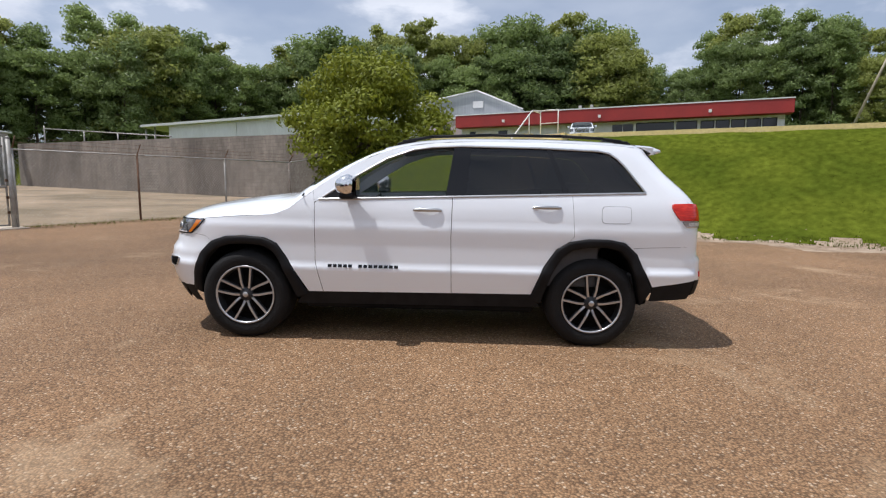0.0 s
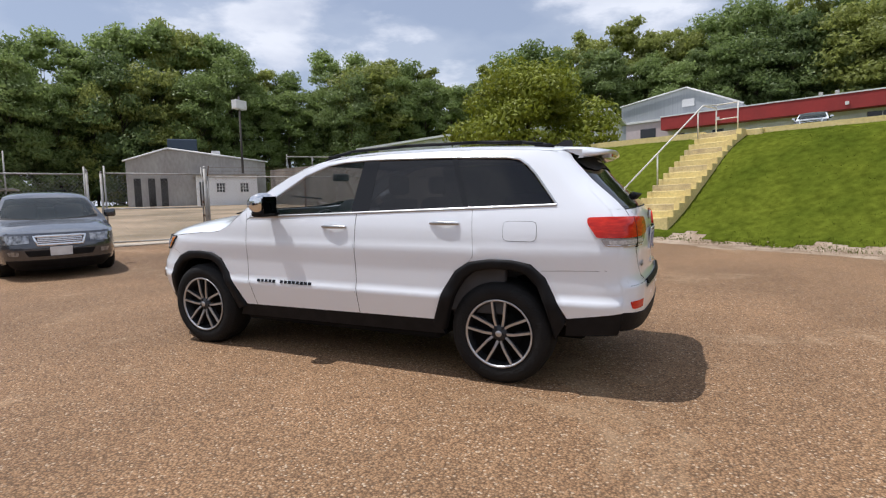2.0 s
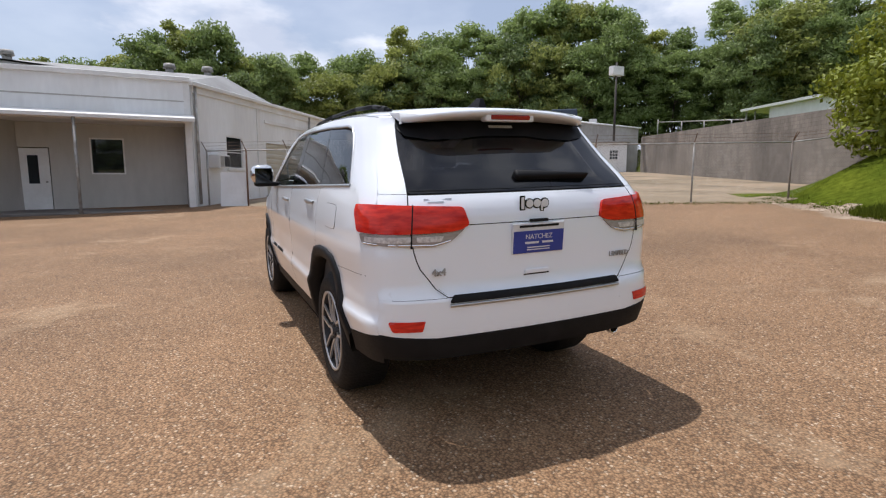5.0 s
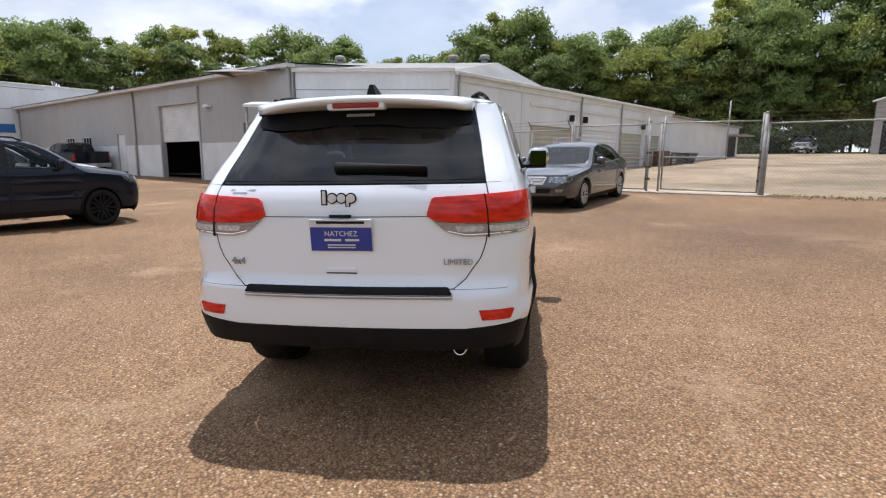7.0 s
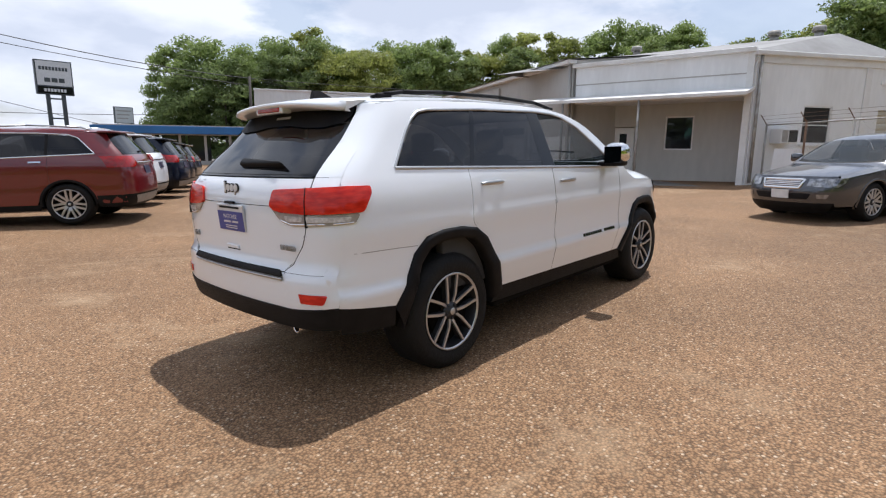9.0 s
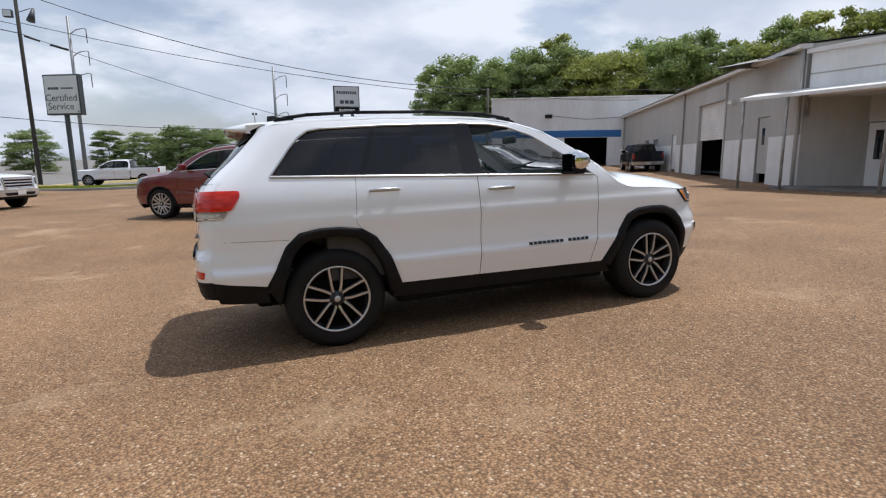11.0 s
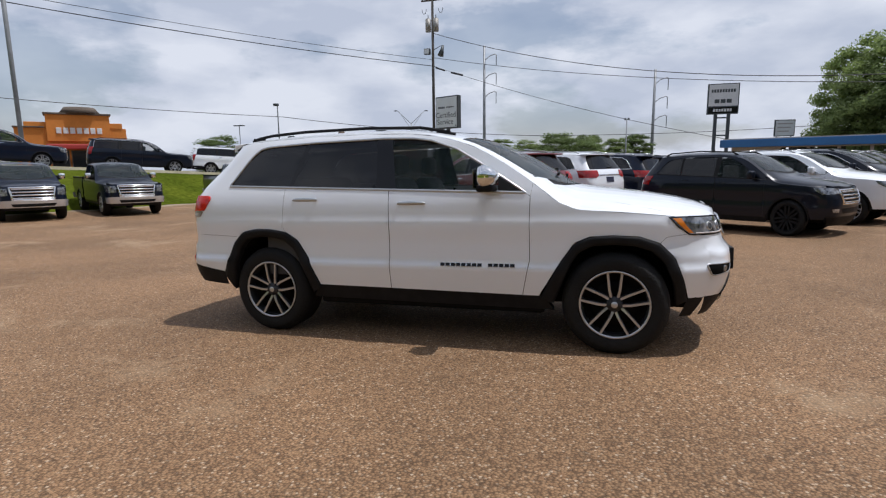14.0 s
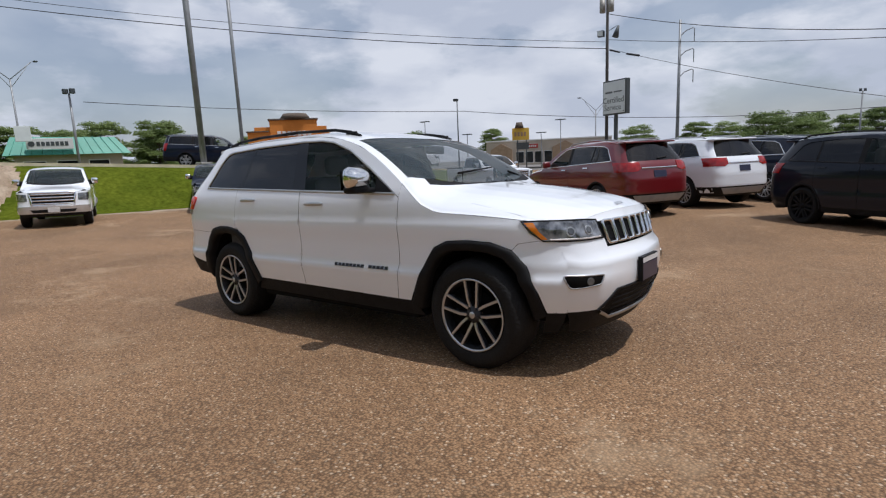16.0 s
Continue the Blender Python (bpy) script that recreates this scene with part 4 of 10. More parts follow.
def make_red_building():
    p0 = S(-26, 56)
    b = thing("red_building", pose(p0.x, p0.y, 6.45, 0, 0, SITE + 10.5) @ pose(-4.0, 0, 0), "long low red-fronted shop building on the hill", "building")
    # x to the right along the front, which looks to -y
    L = 34.7
    holes = [(1.0, 1.9, 0.9, 2.2), (4.6, 5.9, 0.9, 2.2), (17.8, 20.2, 0.9, 2.3), (20.4, 24.3, 0.7, 2.3), (24.5, 26.6, 0.4, 2.3)] + [(26.9 + 1.45 * k, 28.25 + 1.45 * k, 0.6, 2.25) for k in range(5)]
    wall_open("wall", L, -1.5, 2.5, holes, WHITE_WALL, b, th=0.25)
    for h in holes:
        window_set(h[0], h[1], h[2], h[3], b, 1 if h[1] - h[0] < 2.3 else 2, 1, DARK if h[0] > 20 else WHITE_PAINT, bar=0.08)
    part("red_fascia", box((-0.3, -1.4, 2.5), (L + 0.5, 0.3, 3.9), 0.03), RED_WALL, b)
    part("fascia_cap", box((-0.35, -1.45, 3.9), (L + 0.55, 8, 4.02)), WHITE_PAINT, b)
    part("side_wall", box((L - 0.25, 0.25, -1.5), (L, 9, 3.9)), RED_WALL, b)
    part("back", box((0, 9, -1.5), (L, 9.2, 3.9)), WHITE_WALL, b)
    for x in (14.0, 15.3):
        part("roof_vent", box((x, 1.0, 4.02), (x + 0.35, 1.35, 4.7), 0.03), STEEL, b)
    for x in (5.5, 16.4, 27.5):
        part("soffit_lamp", box((x, -1.5, 2.9), (x + 0.3, -1.40, 3.2)), WHITE_PAINT, b)
    # gabled grey metal hall at its left end
    p1 = S(-37.1, 55.2)
    g = thing("metal_hall", pose(p1.x, p1.y, 7.0, 0, 0, SITE + 10.5), "grey corrugated metal hall with a low gable on the hill", "building")
    bm = bmesh.new()
    pr = [(1.0, -2), (14.4, -2), (14.4, 4.1), (8.7, 6.6), (1.0, 5.5)]
    a = [bm.verts.new((x, 0, z)) for x, z in pr]
    c = [bm.verts.new((x, 16, z)) for x, z in pr]
    bm.faces.new(a)
    bm.faces.new(c[::-1])
    for i in range(5):
        j = (i + 1) % 5
        bm.faces.new((a[i], a[j], c[j], c[i]))
    bmesh.ops.recalc_face_normals(bm, faces=bm.faces)
    part("wall", bm, HALL_METAL, g)
    part("roof_edge", tube(((0.9, -0.2, 5.53), (8.7, -0.2, 6.68), 0.09), ((8.7, -0.2, 6.68), (14.5, -0.2, 4.15), 0.09)), WHITE_PAINT, g)
    part("front_band", box((0.95, -0.25, 3.35), (8.2, -0.002, 3.60)), WHITE_PAINT, g)
    part("front_base", box((1.6, -0.08, -2), (6.9, -0.002, 3.34)), PINK_WALL, g)
    part("window", box((3.4, -0.14, 1.4), (5.2, -0.081, 2.6)), WINDOW, g)
    part("sign_panel", box((8.2, -0.12, 4.6), (9.5, -0.002, 5.4)), PLATE_WHITE, g)
    # white hall behind the retaining wall
    p2 = S(-46.5, 21.5)
    h = thing("white_hall", pose(p2.x, p2.y, 4.0, 0, 0, SITE + 27.0), "low white metal hall behind the retaining wall", "building")
    # mono-pitch roof that rises along the front and runs past the wall on posts
    zr = lambda x: 2.80 + 0.060 * (x - 3.4)
    def slab(x0, x1, y0, y1, lo, hi):
        q = bmesh.new()
        v = [q.verts.new((x, y, z)) for y in (y0, y1) for x, z in ((x0, lo(x0)), (x1, lo(x1)), (x1, hi(x1)), (x0, hi(x0)))]
        for f in ((0, 1, 2, 3), (7, 6, 5, 4), (0, 4, 5, 1), (1, 5, 6, 2), (2, 6, 7, 3), (3, 7, 4, 0)):
            q.faces.new([v[k] for k in f])
        bmesh.ops.recalc_face_normals(q, faces=q.faces)
        return q
    for x0, x1 in ((5.65, 11.6), (11.63, 18.0), (18.03, 27.0)):
        part("wall_panel", slab(x0, x1, 0.0, 8.6, lambda x: -1.0, lambda x: zr(x) - 0.01), WHITE_WALL, h)
    part("roof", slab(3.4, 27.4, -0.5, 9.0, zr, lambda x: zr(x) + 0.2), WHITE_PAINT, h)
    for x in (3.6, 4.4):
        part("roof_post", tube(((x, 0.0, -0.5), (x, 0.0, zr(x)), 0.07)), STEEL, h)


HALL_METAL = material("grey_metal_cladding", (0.36, 0.38, 0.40), (0.31, 0.33, 0.35), 0.8, 0.45, metal=0.2, fine=0.05, stretch=(8, 8, 0.2))
PINK_WALL = material("pale_pink_wall", (0.60, 0.50, 0.51), (0.54, 0.45, 0.46), 0.6, 0.7, fine=0.05)
make_red_building()


def make_shed():
    p0 = S(-45.0, 3.0)
    p0 = Vector((2.3, -4.6, 0)) + (p0 - Vector((2.3, -4.6, 0))) * 1.25
    b = thing("gabled_shed", pose(p0.x, p0.y, 2.0, 0, 0, SITE + 79) @ Matrix.Scale(1.25, 4), "old white gabled block shed in the yard", "building")
    L, D = 10.6, 9.0
    bm = bmesh.new()
    pr = [(0, -0.6), (L, -0.6), (L, 3.55), (3.0, 4.55), (0, 3.55)]
    a = [bm.verts.new((x, 0, z)) for x, z in pr]
    c = [bm.verts.new((x, D, z)) for x, z in pr]
    bm.faces.new(a)
    bm.faces.new(c[::-1])
    for i in range(5):
        j = (i + 1) % 5
        bm.faces.new((a[i], a[j], c[j], c[i]))
    bmesh.ops.recalc_face_normals(bm, faces=bm.faces)
    part("wall", bm, SHED_WALL, b)
    part("roof_edge", tube(((-0.2, -0.15, 3.55), (3.0, -0.15, 4.62), 0.07), ((3.0, -0.15, 4.62), (L + 0.2, -0.15, 3.60), 0.07)), WHITE_PAINT, b)
    # flat dark sheets on the wall paint the shade of three open doorways
    for x in (0.5, 1.5, 2.4):
        part("doorway", box((x, -0.05, -0.2), (x + 0.5, -0.002, 2.2)), DARK, b)
    # lean-to in front
    lt = part("lean_to", box((5.0, -2.2, -0.4), (L - 1.0, -0.003, 2.3)), WHITE_WALL, b)
    part("lean_to_roof", box((4.8, -2.5, 2.3), (L - 0.8, -0.004, 2.45)), STEEL, b)
    for x in (6.4, 8.2):
        w = window_set(x, x + 0.75, 0.9, 1.75, lt, 3, 3, WHITE_PAINT, y=-2.24, bar=0.07)
    part("lean_to_door", box((5.2, -2.24, -0.1), (5.6, -2.201, 1.8)), WINDOW, lt)
    part("roof_box", box((6.5, 3.0, 4.1), (7.2, 3.7, 4.8)), WHITE_PAINT, b)
    # tank behind
    part("roof_tank", box((3.0, 4.0, 4.4), (5.4, 6.0, 5.9), 0.1), PAINT_NAVY_SIMPLE, b)
    return b


SHED_WALL = material("grimy_white_wall", (0.40, 0.385, 0.36), (0.30, 0.28, 0.26), 0.6, 0.85, fine=0.15, bump=0.2, stretch=(1, 1, 0.4))
PAINT_NAVY_SIMPLE = material("dark_blue_tank", (0.03, 0.05, 0.075), (0.04, 0.06, 0.09), 1.0, 0.6)
make_shed()


# ---- vehicles: skins over one smooth body form ----
from mathutils.geometry import delaunay_2d_cdt


def curve(points):
    """A monotone cubic through (u, v) points."""
    xs, ys = np.array([p[0] for p in points], float), np.array([p[1] for p in points], float)
    hs = np.diff(xs)
    dl = np.diff(ys) / hs
    mm = np.zeros(len(xs))
    mm[0], mm[-1] = dl[0], dl[-1]
    for i in range(1, len(xs) - 1):
        mm[i] = 0 if dl[i - 1] * dl[i] <= 0 else 2 * dl[i - 1] * dl[i] / (dl[i - 1] + dl[i])
    xs, ys, hs, mm = xs.tolist(), ys.tolist(), hs.tolist(), mm.tolist()

    def at(u):
        if u <= xs[0]:
            return ys[0] + (u - xs[0]) * mm[0]
        if u >= xs[-1]:
            return ys[-1] + (u - xs[-1]) * mm[-1]
        lo, hi = 0, len(xs) - 1
        while hi - lo > 1:
            mid = (lo + hi) // 2
            if xs[mid] <= u:
                lo = mid
            else:
                hi = mid
        t = (u - xs[lo]) / hs[lo]
        return ((1 + 2 * t) * ys[lo] + t * hs[lo] * mm[lo]) * (1 - t) ** 2 + ((3 - 2 * t) * ys[hi] - (1 - t) * hs[lo] * mm[hi]) * t * t
    return at


def straight(points):
    xs, ys = [p[0] for p in points], [p[1] for p in points]
    return lambda u: float(np.interp(u, xs, ys))


class Form:
    """A car body: front at -x, right side at +y. Skins are laid on it from the side (x, z), the top (x, y), the front and the rear (s, z)."""

    def __init__(self, top, front, rear, taper_f, taper_r, vert, drop):
        self.top, self.front, self.rear = curve(top), curve(front), curve(rear)
        self.tf, self.tr, self.vert = curve(taper_f), curve(taper_r), curve(vert)
        self.gf, self.gr = curve([(w, d) for d, w in taper_f[:6]]), curve([(w, d) for d, w in taper_r[:6]])
        self.drop = straight(drop)
        self.e0f, self.s0f = taper_f[3]
        self.e0r, self.s0r = taper_r[3]
        self.wf, self.wr = taper_f[0][1], taper_r[0][1]
        self.crown = straight([(0, 0), (0.3, 0.04), (0.5, 0.12), (0.7, 0.27), (0.82, 0.43), (0.9, 0.59), (0.96, 0.79), (1.0, 1.0)])

    def wide(self, x, z):
        return min(self.tf(x - self.front(z)), self.tr(self.rear(z) - x)) + self.vert(z)

    def side(self, sg):
        return lambda x, z: Vector((x, sg * self.wide(x, z), z))

    def upper(self, x):
        return self.top(x) - self.drop(x)

    def edge(self, x):
        return self.wide(x, self.upper(x))

    def roof(self):
        def at(x, y):
            return Vector((x, y, self.top(x) - self.drop(x) * self.crown(min(1.0, abs(y) / self.edge(x)))))
        return at

    def roof_v(self):
        """The top by (x, v): v runs from -1 to 1 between the two edges."""
        def at(x, v):
            return Vector((x, v * self.edge(x), self.top(x) - self.drop(x) * self.crown(min(1.0, abs(v)))))
        return at

    def end(self, rear):
        prof, tap, inv, e0, s0, w0 = (self.rear, self.tr, self.gr, self.e0r, self.s0r, self.wr) if rear else (self.front, self.tf, self.gf, self.e0f, self.s0f, self.wf)
        k = 1 if rear else -1

        def at(s, z):
            sg, q = (1 if s >= 0 else -1), abs(s)
            if q <= s0:
                d = inv(q) if q > w0 else -(0.05 if rear else 0.10) * (1 - (q / w0) ** 2) * w0
                wid = q
            else:
                d = e0 + q - s0
                wid = tap(d)
            v = self.vert(z) * min(1.0, q / 0.45)
            return Vector((prof(z) - k * d, sg * (wid + v), z))
        return at


def dense(poly, step):
    out = []
    for i, p in enumerate(poly):
        q = poly[(i + 1) % len(poly)]
        k = max(1, int(math.hypot(q[0] - p[0], q[1] - p[1]) / step + 0.5))
        out += [(p[0] + (q[0] - p[0]) * j / k, p[1] + (q[1] - p[1]) * j / k) for j in range(k)]
    return out


def area(poly):
    return sum(p[0] * q[1] - q[0] * p[1] for p, q in zip(poly, poly[1:] + poly[:1])) / 2


def inset(poly, d):
    if area(poly) < 0:
        poly = poly[::-1]
    out = []
    for i, p in enumerate(poly):
        a, b = Vector(poly[i - 1]), Vector(poly[(i + 1) % len(poly)])
        c = Vector(p)
        e1, e2 = (c - a).normalized(), (b - c).normalized()
        n1, n2 = Vector((-e1.y, e1.x)), Vector((-e2.y, e2.x))
        n = n1 + n2
        if n.length < 0.2:
            n = n1
        n.normalize()
        c = c + n * (d / max(0.45, n.dot(n1)))
        out.append((c.x, c.y))
    return out


def rounded(poly, r, n=4):
    """The polygon with its corners rounded."""
    out = []
    for i, p in enumerate(poly):
        a, c, b = Vector(poly[i - 1]), Vector(p), Vector(poly[(i + 1) % len(poly)])
        la, lb = (a - c).length, (b - c).length
        k = min(r, la * 0.45, lb * 0.45)
        s, e = c + (a - c).normalized() * k, c + (b - c).normalized() * k
        for j in range(n + 1):
            t = j / n
            q = s * (1 - t) ** 2 + c * 2 * t * (1 - t) + e * t * t
            out.append((q.x, q.y))
    return out


def inside(poly, x, y):
    hit = False
    j = len(poly) - 1
    for i in range(len(poly)):
        if (poly[i][1] > y) != (poly[j][1] > y) and x < (poly[j][0] - poly[i][0]) * (y - poly[i][1]) / (poly[j][1] - poly[i][1]) + poly[i][0]:
            hit = not hit
        j = i
    return hit


def lay(at, p, off):
    """The place and outward normal at p of a form; outward is away from the body's middle line."""
    e = 0.004
    c = at(*p)
    n = (at(p[0] + e, p[1]) - at(p[0] - e, p[1])).cross(at(p[0], p[1] + e) - at(p[0], p[1] - e))
    if n.length < 1e-12:
        n = Vector((0, 0, 1))
    n.normalize()
    mid = Vector((max(-1.2, min(1.2, c.x)), 0, 0.7))
    if n.dot(c - mid) < 0:
        n.negate()
    return c + n * off, n


def skin(name, poly, at, mat, parent, off=0.0, step=0.07, gap=0.0, thick=0.0, label="", flip=False):
    """A sheet of the body within a 2D outline, with normals of the form and, if thick, an edge that turns inward."""
    if gap:
        poly = inset(poly, gap)
    if area(poly) < 0:
        poly = poly[::-1]
    rim = dense(poly, step)
    xs, ys = [p[0] for p in rim], [p[1] for p in rim]
    pts = [Vector(p) for p in rim]
    n_rim = len(pts)
    nx, ny = int((max(xs) - min(xs)) / step), int((max(ys) - min(ys)) / step)
    near = (step * 0.45) ** 2
    for i in range(nx + 1):
        for j in range(ny + 1):
            x, y = min(xs) + (i + 0.5) * step, min(ys) + (j + 0.5) * step
            if inside(rim, x, y) and all((x - q[0]) ** 2 + (y - q[1]) ** 2 > near for q in rim):
                pts.append(Vector((x, y)))
    res = delaunay_2d_cdt(pts, [(i, (i + 1) % n_rim) for i in range(n_rim)], [], 1, 1e-6)
    vs, fs = res[0], res[2]
    placed = [lay(at, v, off) for v in vs]
    verts, norms = [p for p, _ in placed], [n for _, n in placed]
    faces = []
    for f in fs:
        a, b, c = (verts[k] for k in f[:3])
        faces.append(tuple(f) if (b - a).cross(c - a).dot(norms[f[0]]) > 0 else tuple(f)[::-1])
    if thick:
        first = {}
        for k, v in enumerate(vs):
            first[(round(v.x, 5), round(v.y, 5))] = k
        ring = [first.get((round(p[0], 5), round(p[1], 5))) for p in rim]
        ring = [k for k in ring if k is not None]
        base = len(verts)
        for k in ring:
            verts.append(verts[k] - norms[k] * thick)
            norms.append(norms[k])
        m = len(ring)
        for k in range(m):
            q = (ring[k], ring[(k + 1) % m], base + (k + 1) % m, base + k)
            faces.append(q)
    me = bpy.data.meshes.new(name)
    me.from_pydata([tuple(v) for v in verts], [], faces)
    me.update()
    for p in me.polygons:
        p.use_smooth = True
    if not thick:
        me.normals_split_custom_set_from_vertices([tuple(n) for n in norms])
    else:
        for p in me.polygons[len(fs):]:
            p.use_smooth = False
        me.normals_split_custom_set([tuple(norms[v]) if pi < len(fs) else (0, 0, 0) for pi, p in enumerate(me.polygons) for v in p.vertices])
    me.materials.append(mat)
    ob = new(name, me)
    ob.parent = parent
    if label:
        ob["label"] = label
    return ob


def ribbon(name, path, at, width, mat, parent, off=0.006, closed=False, label=""):
    """A raised strip along a 2D path on the form."""
    pts = [Vector(p) for p in (dense(path, 0.06) if closed else dense(path, 0.06)[:-1] and [q for a, b in zip(path, path[1:]) for q in dense([a, b, a], 0.06)[:max(1, int(math.hypot(b[0] - a[0], b[1] - a[1]) / 0.06 + 0.5))]] + [path[-1]])]
    n = len(pts)
    bm = bmesh.new()
    rows = []
    for i, p in enumerate(pts):
        a = pts[i - 1] if (closed or i) else p
        b = pts[(i + 1) % n] if (closed or i < n - 1) else p
        d = (b - a).normalized()
        s = Vector((-d.y, d.x)) * width / 2
        rows.append([bm.verts.new(lay(at, q, o)[0]) for q, o in ((p - s, 0.0), (p - s * 0.8, off), (p + s * 0.8, off), (p + s, 0.0))])
    for i in range(n if closed else n - 1):
        r, t = rows[i], rows[(i + 1) % n]
        for k in range(3):
            bm.faces.new((r[k], r[k + 1], t[k + 1], t[k])).smooth = True
    bmesh.ops.recalc_face_normals(bm, faces=bm.faces)
    return part(name, bm, mat, parent, label)


def lathe(bm, profile, sides, axis_y=True):
    """Turn a profile of (radius, offset along y) round the y axis."""
    rings = []
    for r, y in profile:
        rings.append([bm.verts.new((r * math.cos(2 * math.pi * k / sides), y, r * math.sin(2 * math.pi * k / sides))) for k in range(sides)])
    for a, b in zip(rings, rings[1:]):
        for k in range(sides):
            bm.faces.new((a[k], a[(k + 1) % sides], b[(k + 1) % sides], b[k])).smooth = True
    return rings


def make_wheel(name, parent, x, y, z, sg, R, rim, width, style, metal=ALLOY, pocket=GUNMETAL):
    """A wheel whose outer face looks to sg along y."""
    holder = new(name)
    holder.parent = parent
    holder.location = (x, y, z)
    if sg < 0:
        holder.rotation_euler = (0, 0, math.pi)
    w = width
    bm = bmesh.new()
    prof = [(rim - 0.012, -0.01), (rim + 0.012, 0.004), (rim + 0.035, 0.010), ((rim + R) / 2 + 0.01, 0.016), (R - 0.035, 0.004), (R - 0.012, -0.018), (R, -0.045),
            (R, -w + 0.03), (R - 0.015, -w + 0.005), ((rim + R) / 2, -w), (rim - 0.012, -w + 0.01)]
    lathe(bm, prof, 56)
    bmesh.ops.recalc_face_normals(bm, faces=bm.faces)
    part("tyre", bm, RUBBER, holder)
    bm = bmesh.new()
    lathe(bm, [(rim + 0.004, 0.002), (rim + 0.005, 0.010), (rim - 0.004, 0.010), (rim - 0.010, 0.002)], 48)
    bmesh.ops.recalc_face_normals(bm, faces=bm.faces)
    rimo = part("rim", bm, metal, holder)
    bm = bmesh.new()
    lathe(bm, [(rim - 0.010, 0.0015), (rim - 0.020, -0.03), (rim - 0.03, -w + 0.03)], 40)
    part("barrel", bm, pocket, rimo)
    bm = bmesh.new()
    lathe(bm, [(rim - 0.02, -0.075), (0.03, -0.085)], 40)
    lathe(bm, [(0.165, -0.06), (0.165, -0.055), (0.05, -0.055)], 32)
    part("brake_disc", bm, WELL, holder)
    count = 5 if style == "twin" else (7 if style == "seven" else 6)
    twin = style == "twin"
    bm = bmesh.new()
    for sgn in (-1, 1):
        half = 0.0105 if twin else 0.022
        oi, om, oo = (0.024, 0.036, 0.050) if twin else (0.020, 0.032, 0.040)
        secs = [(0.050, sgn * oi, -0.014, half), (rim * 0.42, sgn * om, -0.002, half * 0.9), (rim - 0.010, sgn * oo, 0.005, half * 0.85)]
        for hw, dy, dep, mi in ((1.0, 0.0, 0.012, 0), (1.4, -0.011, 0.032, 1)):
            rows = []
            for r, o, y, h in secs:
                rows.append([bm.verts.new((r, y + dy - dep, o - h * hw)), bm.verts.new((r, y + dy, o - h * hw * 0.85)), bm.verts.new((r, y + dy, o + h * hw * 0.85)), bm.verts.new((r, y + dy - dep, o + h * hw))])
            for p, q in zip(rows, rows[1:]):
                for j in range(3):
                    bm.faces.new((p[j], p[j + 1], q[j + 1], q[j])).material_index = mi
    bmesh.ops.recalc_face_normals(bm, faces=bm.faces)
    first = part("spoke", bm, [metal, pocket], holder)
    for k in range(count):
        sp = first if k == 0 else new("spoke", first.data)
        sp.parent = holder
        sp.rotation_euler = (0, -2 * math.pi * k / count - math.pi / 2, 0)
    bm = bmesh.new()
    lathe(bm, [(0.0, 0.002), (0.024, 0.002), (0.030, -0.006), (0.054, -0.012), (0.060, -0.035)], 24)
    for k in range(5):
        a = 2 * math.pi * (k + 0.5) / 5 + math.pi / 2
        c = Vector((0.046 * math.cos(a), -0.014, 0.046 * math.sin(a)))
        add_tube(bm, c, c + Vector((0, 0.014, 0)), 0.009, sides=6)
    bmesh.ops.recalc_face_normals(bm, faces=bm.faces)
    part("hub_cap", bm, pocket, holder)
    bm = bmesh.new()
    lathe(bm, [(0.0, 0.004), (0.022, 0.004), (0.028, -0.004)], 20)
    part("cap_badge", bm, metal, holder)
    return holder


def arch_flare(form, name, outer, inner, sg, mat, parent, depth=0.30, proud=0.018):
    """The black flare round a wheel opening, and the dark well inside it."""
    at = form.side(sg)
    o, n = dense(outer + [outer[0]], 0.05), dense(inner + [inner[0]], 0.05)
    k = 40
    def along(path, t):
        seg = [math.hypot(q[0] - p[0], q[1] - p[1]) for p, q in zip(path, path[1:])]
        d = t * sum(seg)
        for (p, q), s in zip(zip(path, path[1:]), seg):
            if d <= s + 1e-9:
                return (p[0] + (q[0] - p[0]) * d / s, p[1] + (q[1] - p[1]) * d / s)
            d -= s
        return path[-1]
    bm, bw = bmesh.new(), bmesh.new()
    rows, wells = [], []
    for i in range(k + 1):
        a, b = along(outer, i / k), along(inner, i / k)
        pa, pb = Vector(a), Vector(b)
        out = []
        for t, off in ((0.0, -0.004), (0.06, proud * 0.8), (0.3, proud), (0.8, proud), (1.0, proud * 0.4)):
            q = pa.lerp(pb, t)
            c = at(q.x, max(q.y, 0.25))
            c.z = q.y
            c.y += sg * off
            out.append(bm.verts.new(c))
        c = at(b[0], max(b[1], 0.25))
        c.z = b[1]
        e = c.copy()
        e.y -= sg * 0.06
        out.append(bm.verts.new(e))
        rows.append(out)
        w1 = bw.verts.new(e)
        f = e.copy()
        f.y = sg * (abs(e.y) - depth)
        wells.append((w1, bw.verts.new(f)))
    for r, s in zip(rows, rows[1:]):
        for j in range(5):
            bm.faces.new((r[j], r[j + 1], s[j + 1], s[j])).smooth = True
    for r, s in zip(wells, wells[1:]):
        bw.faces.new((r[0], r[1], s[1], s[0]))
    bw.faces.new([w[1] for w in wells])
    bmesh.ops.recalc_face_normals(bm, faces=bm.faces)
    part(name, bm, mat, parent)
    part("wheel_well", bw, WELL, parent)


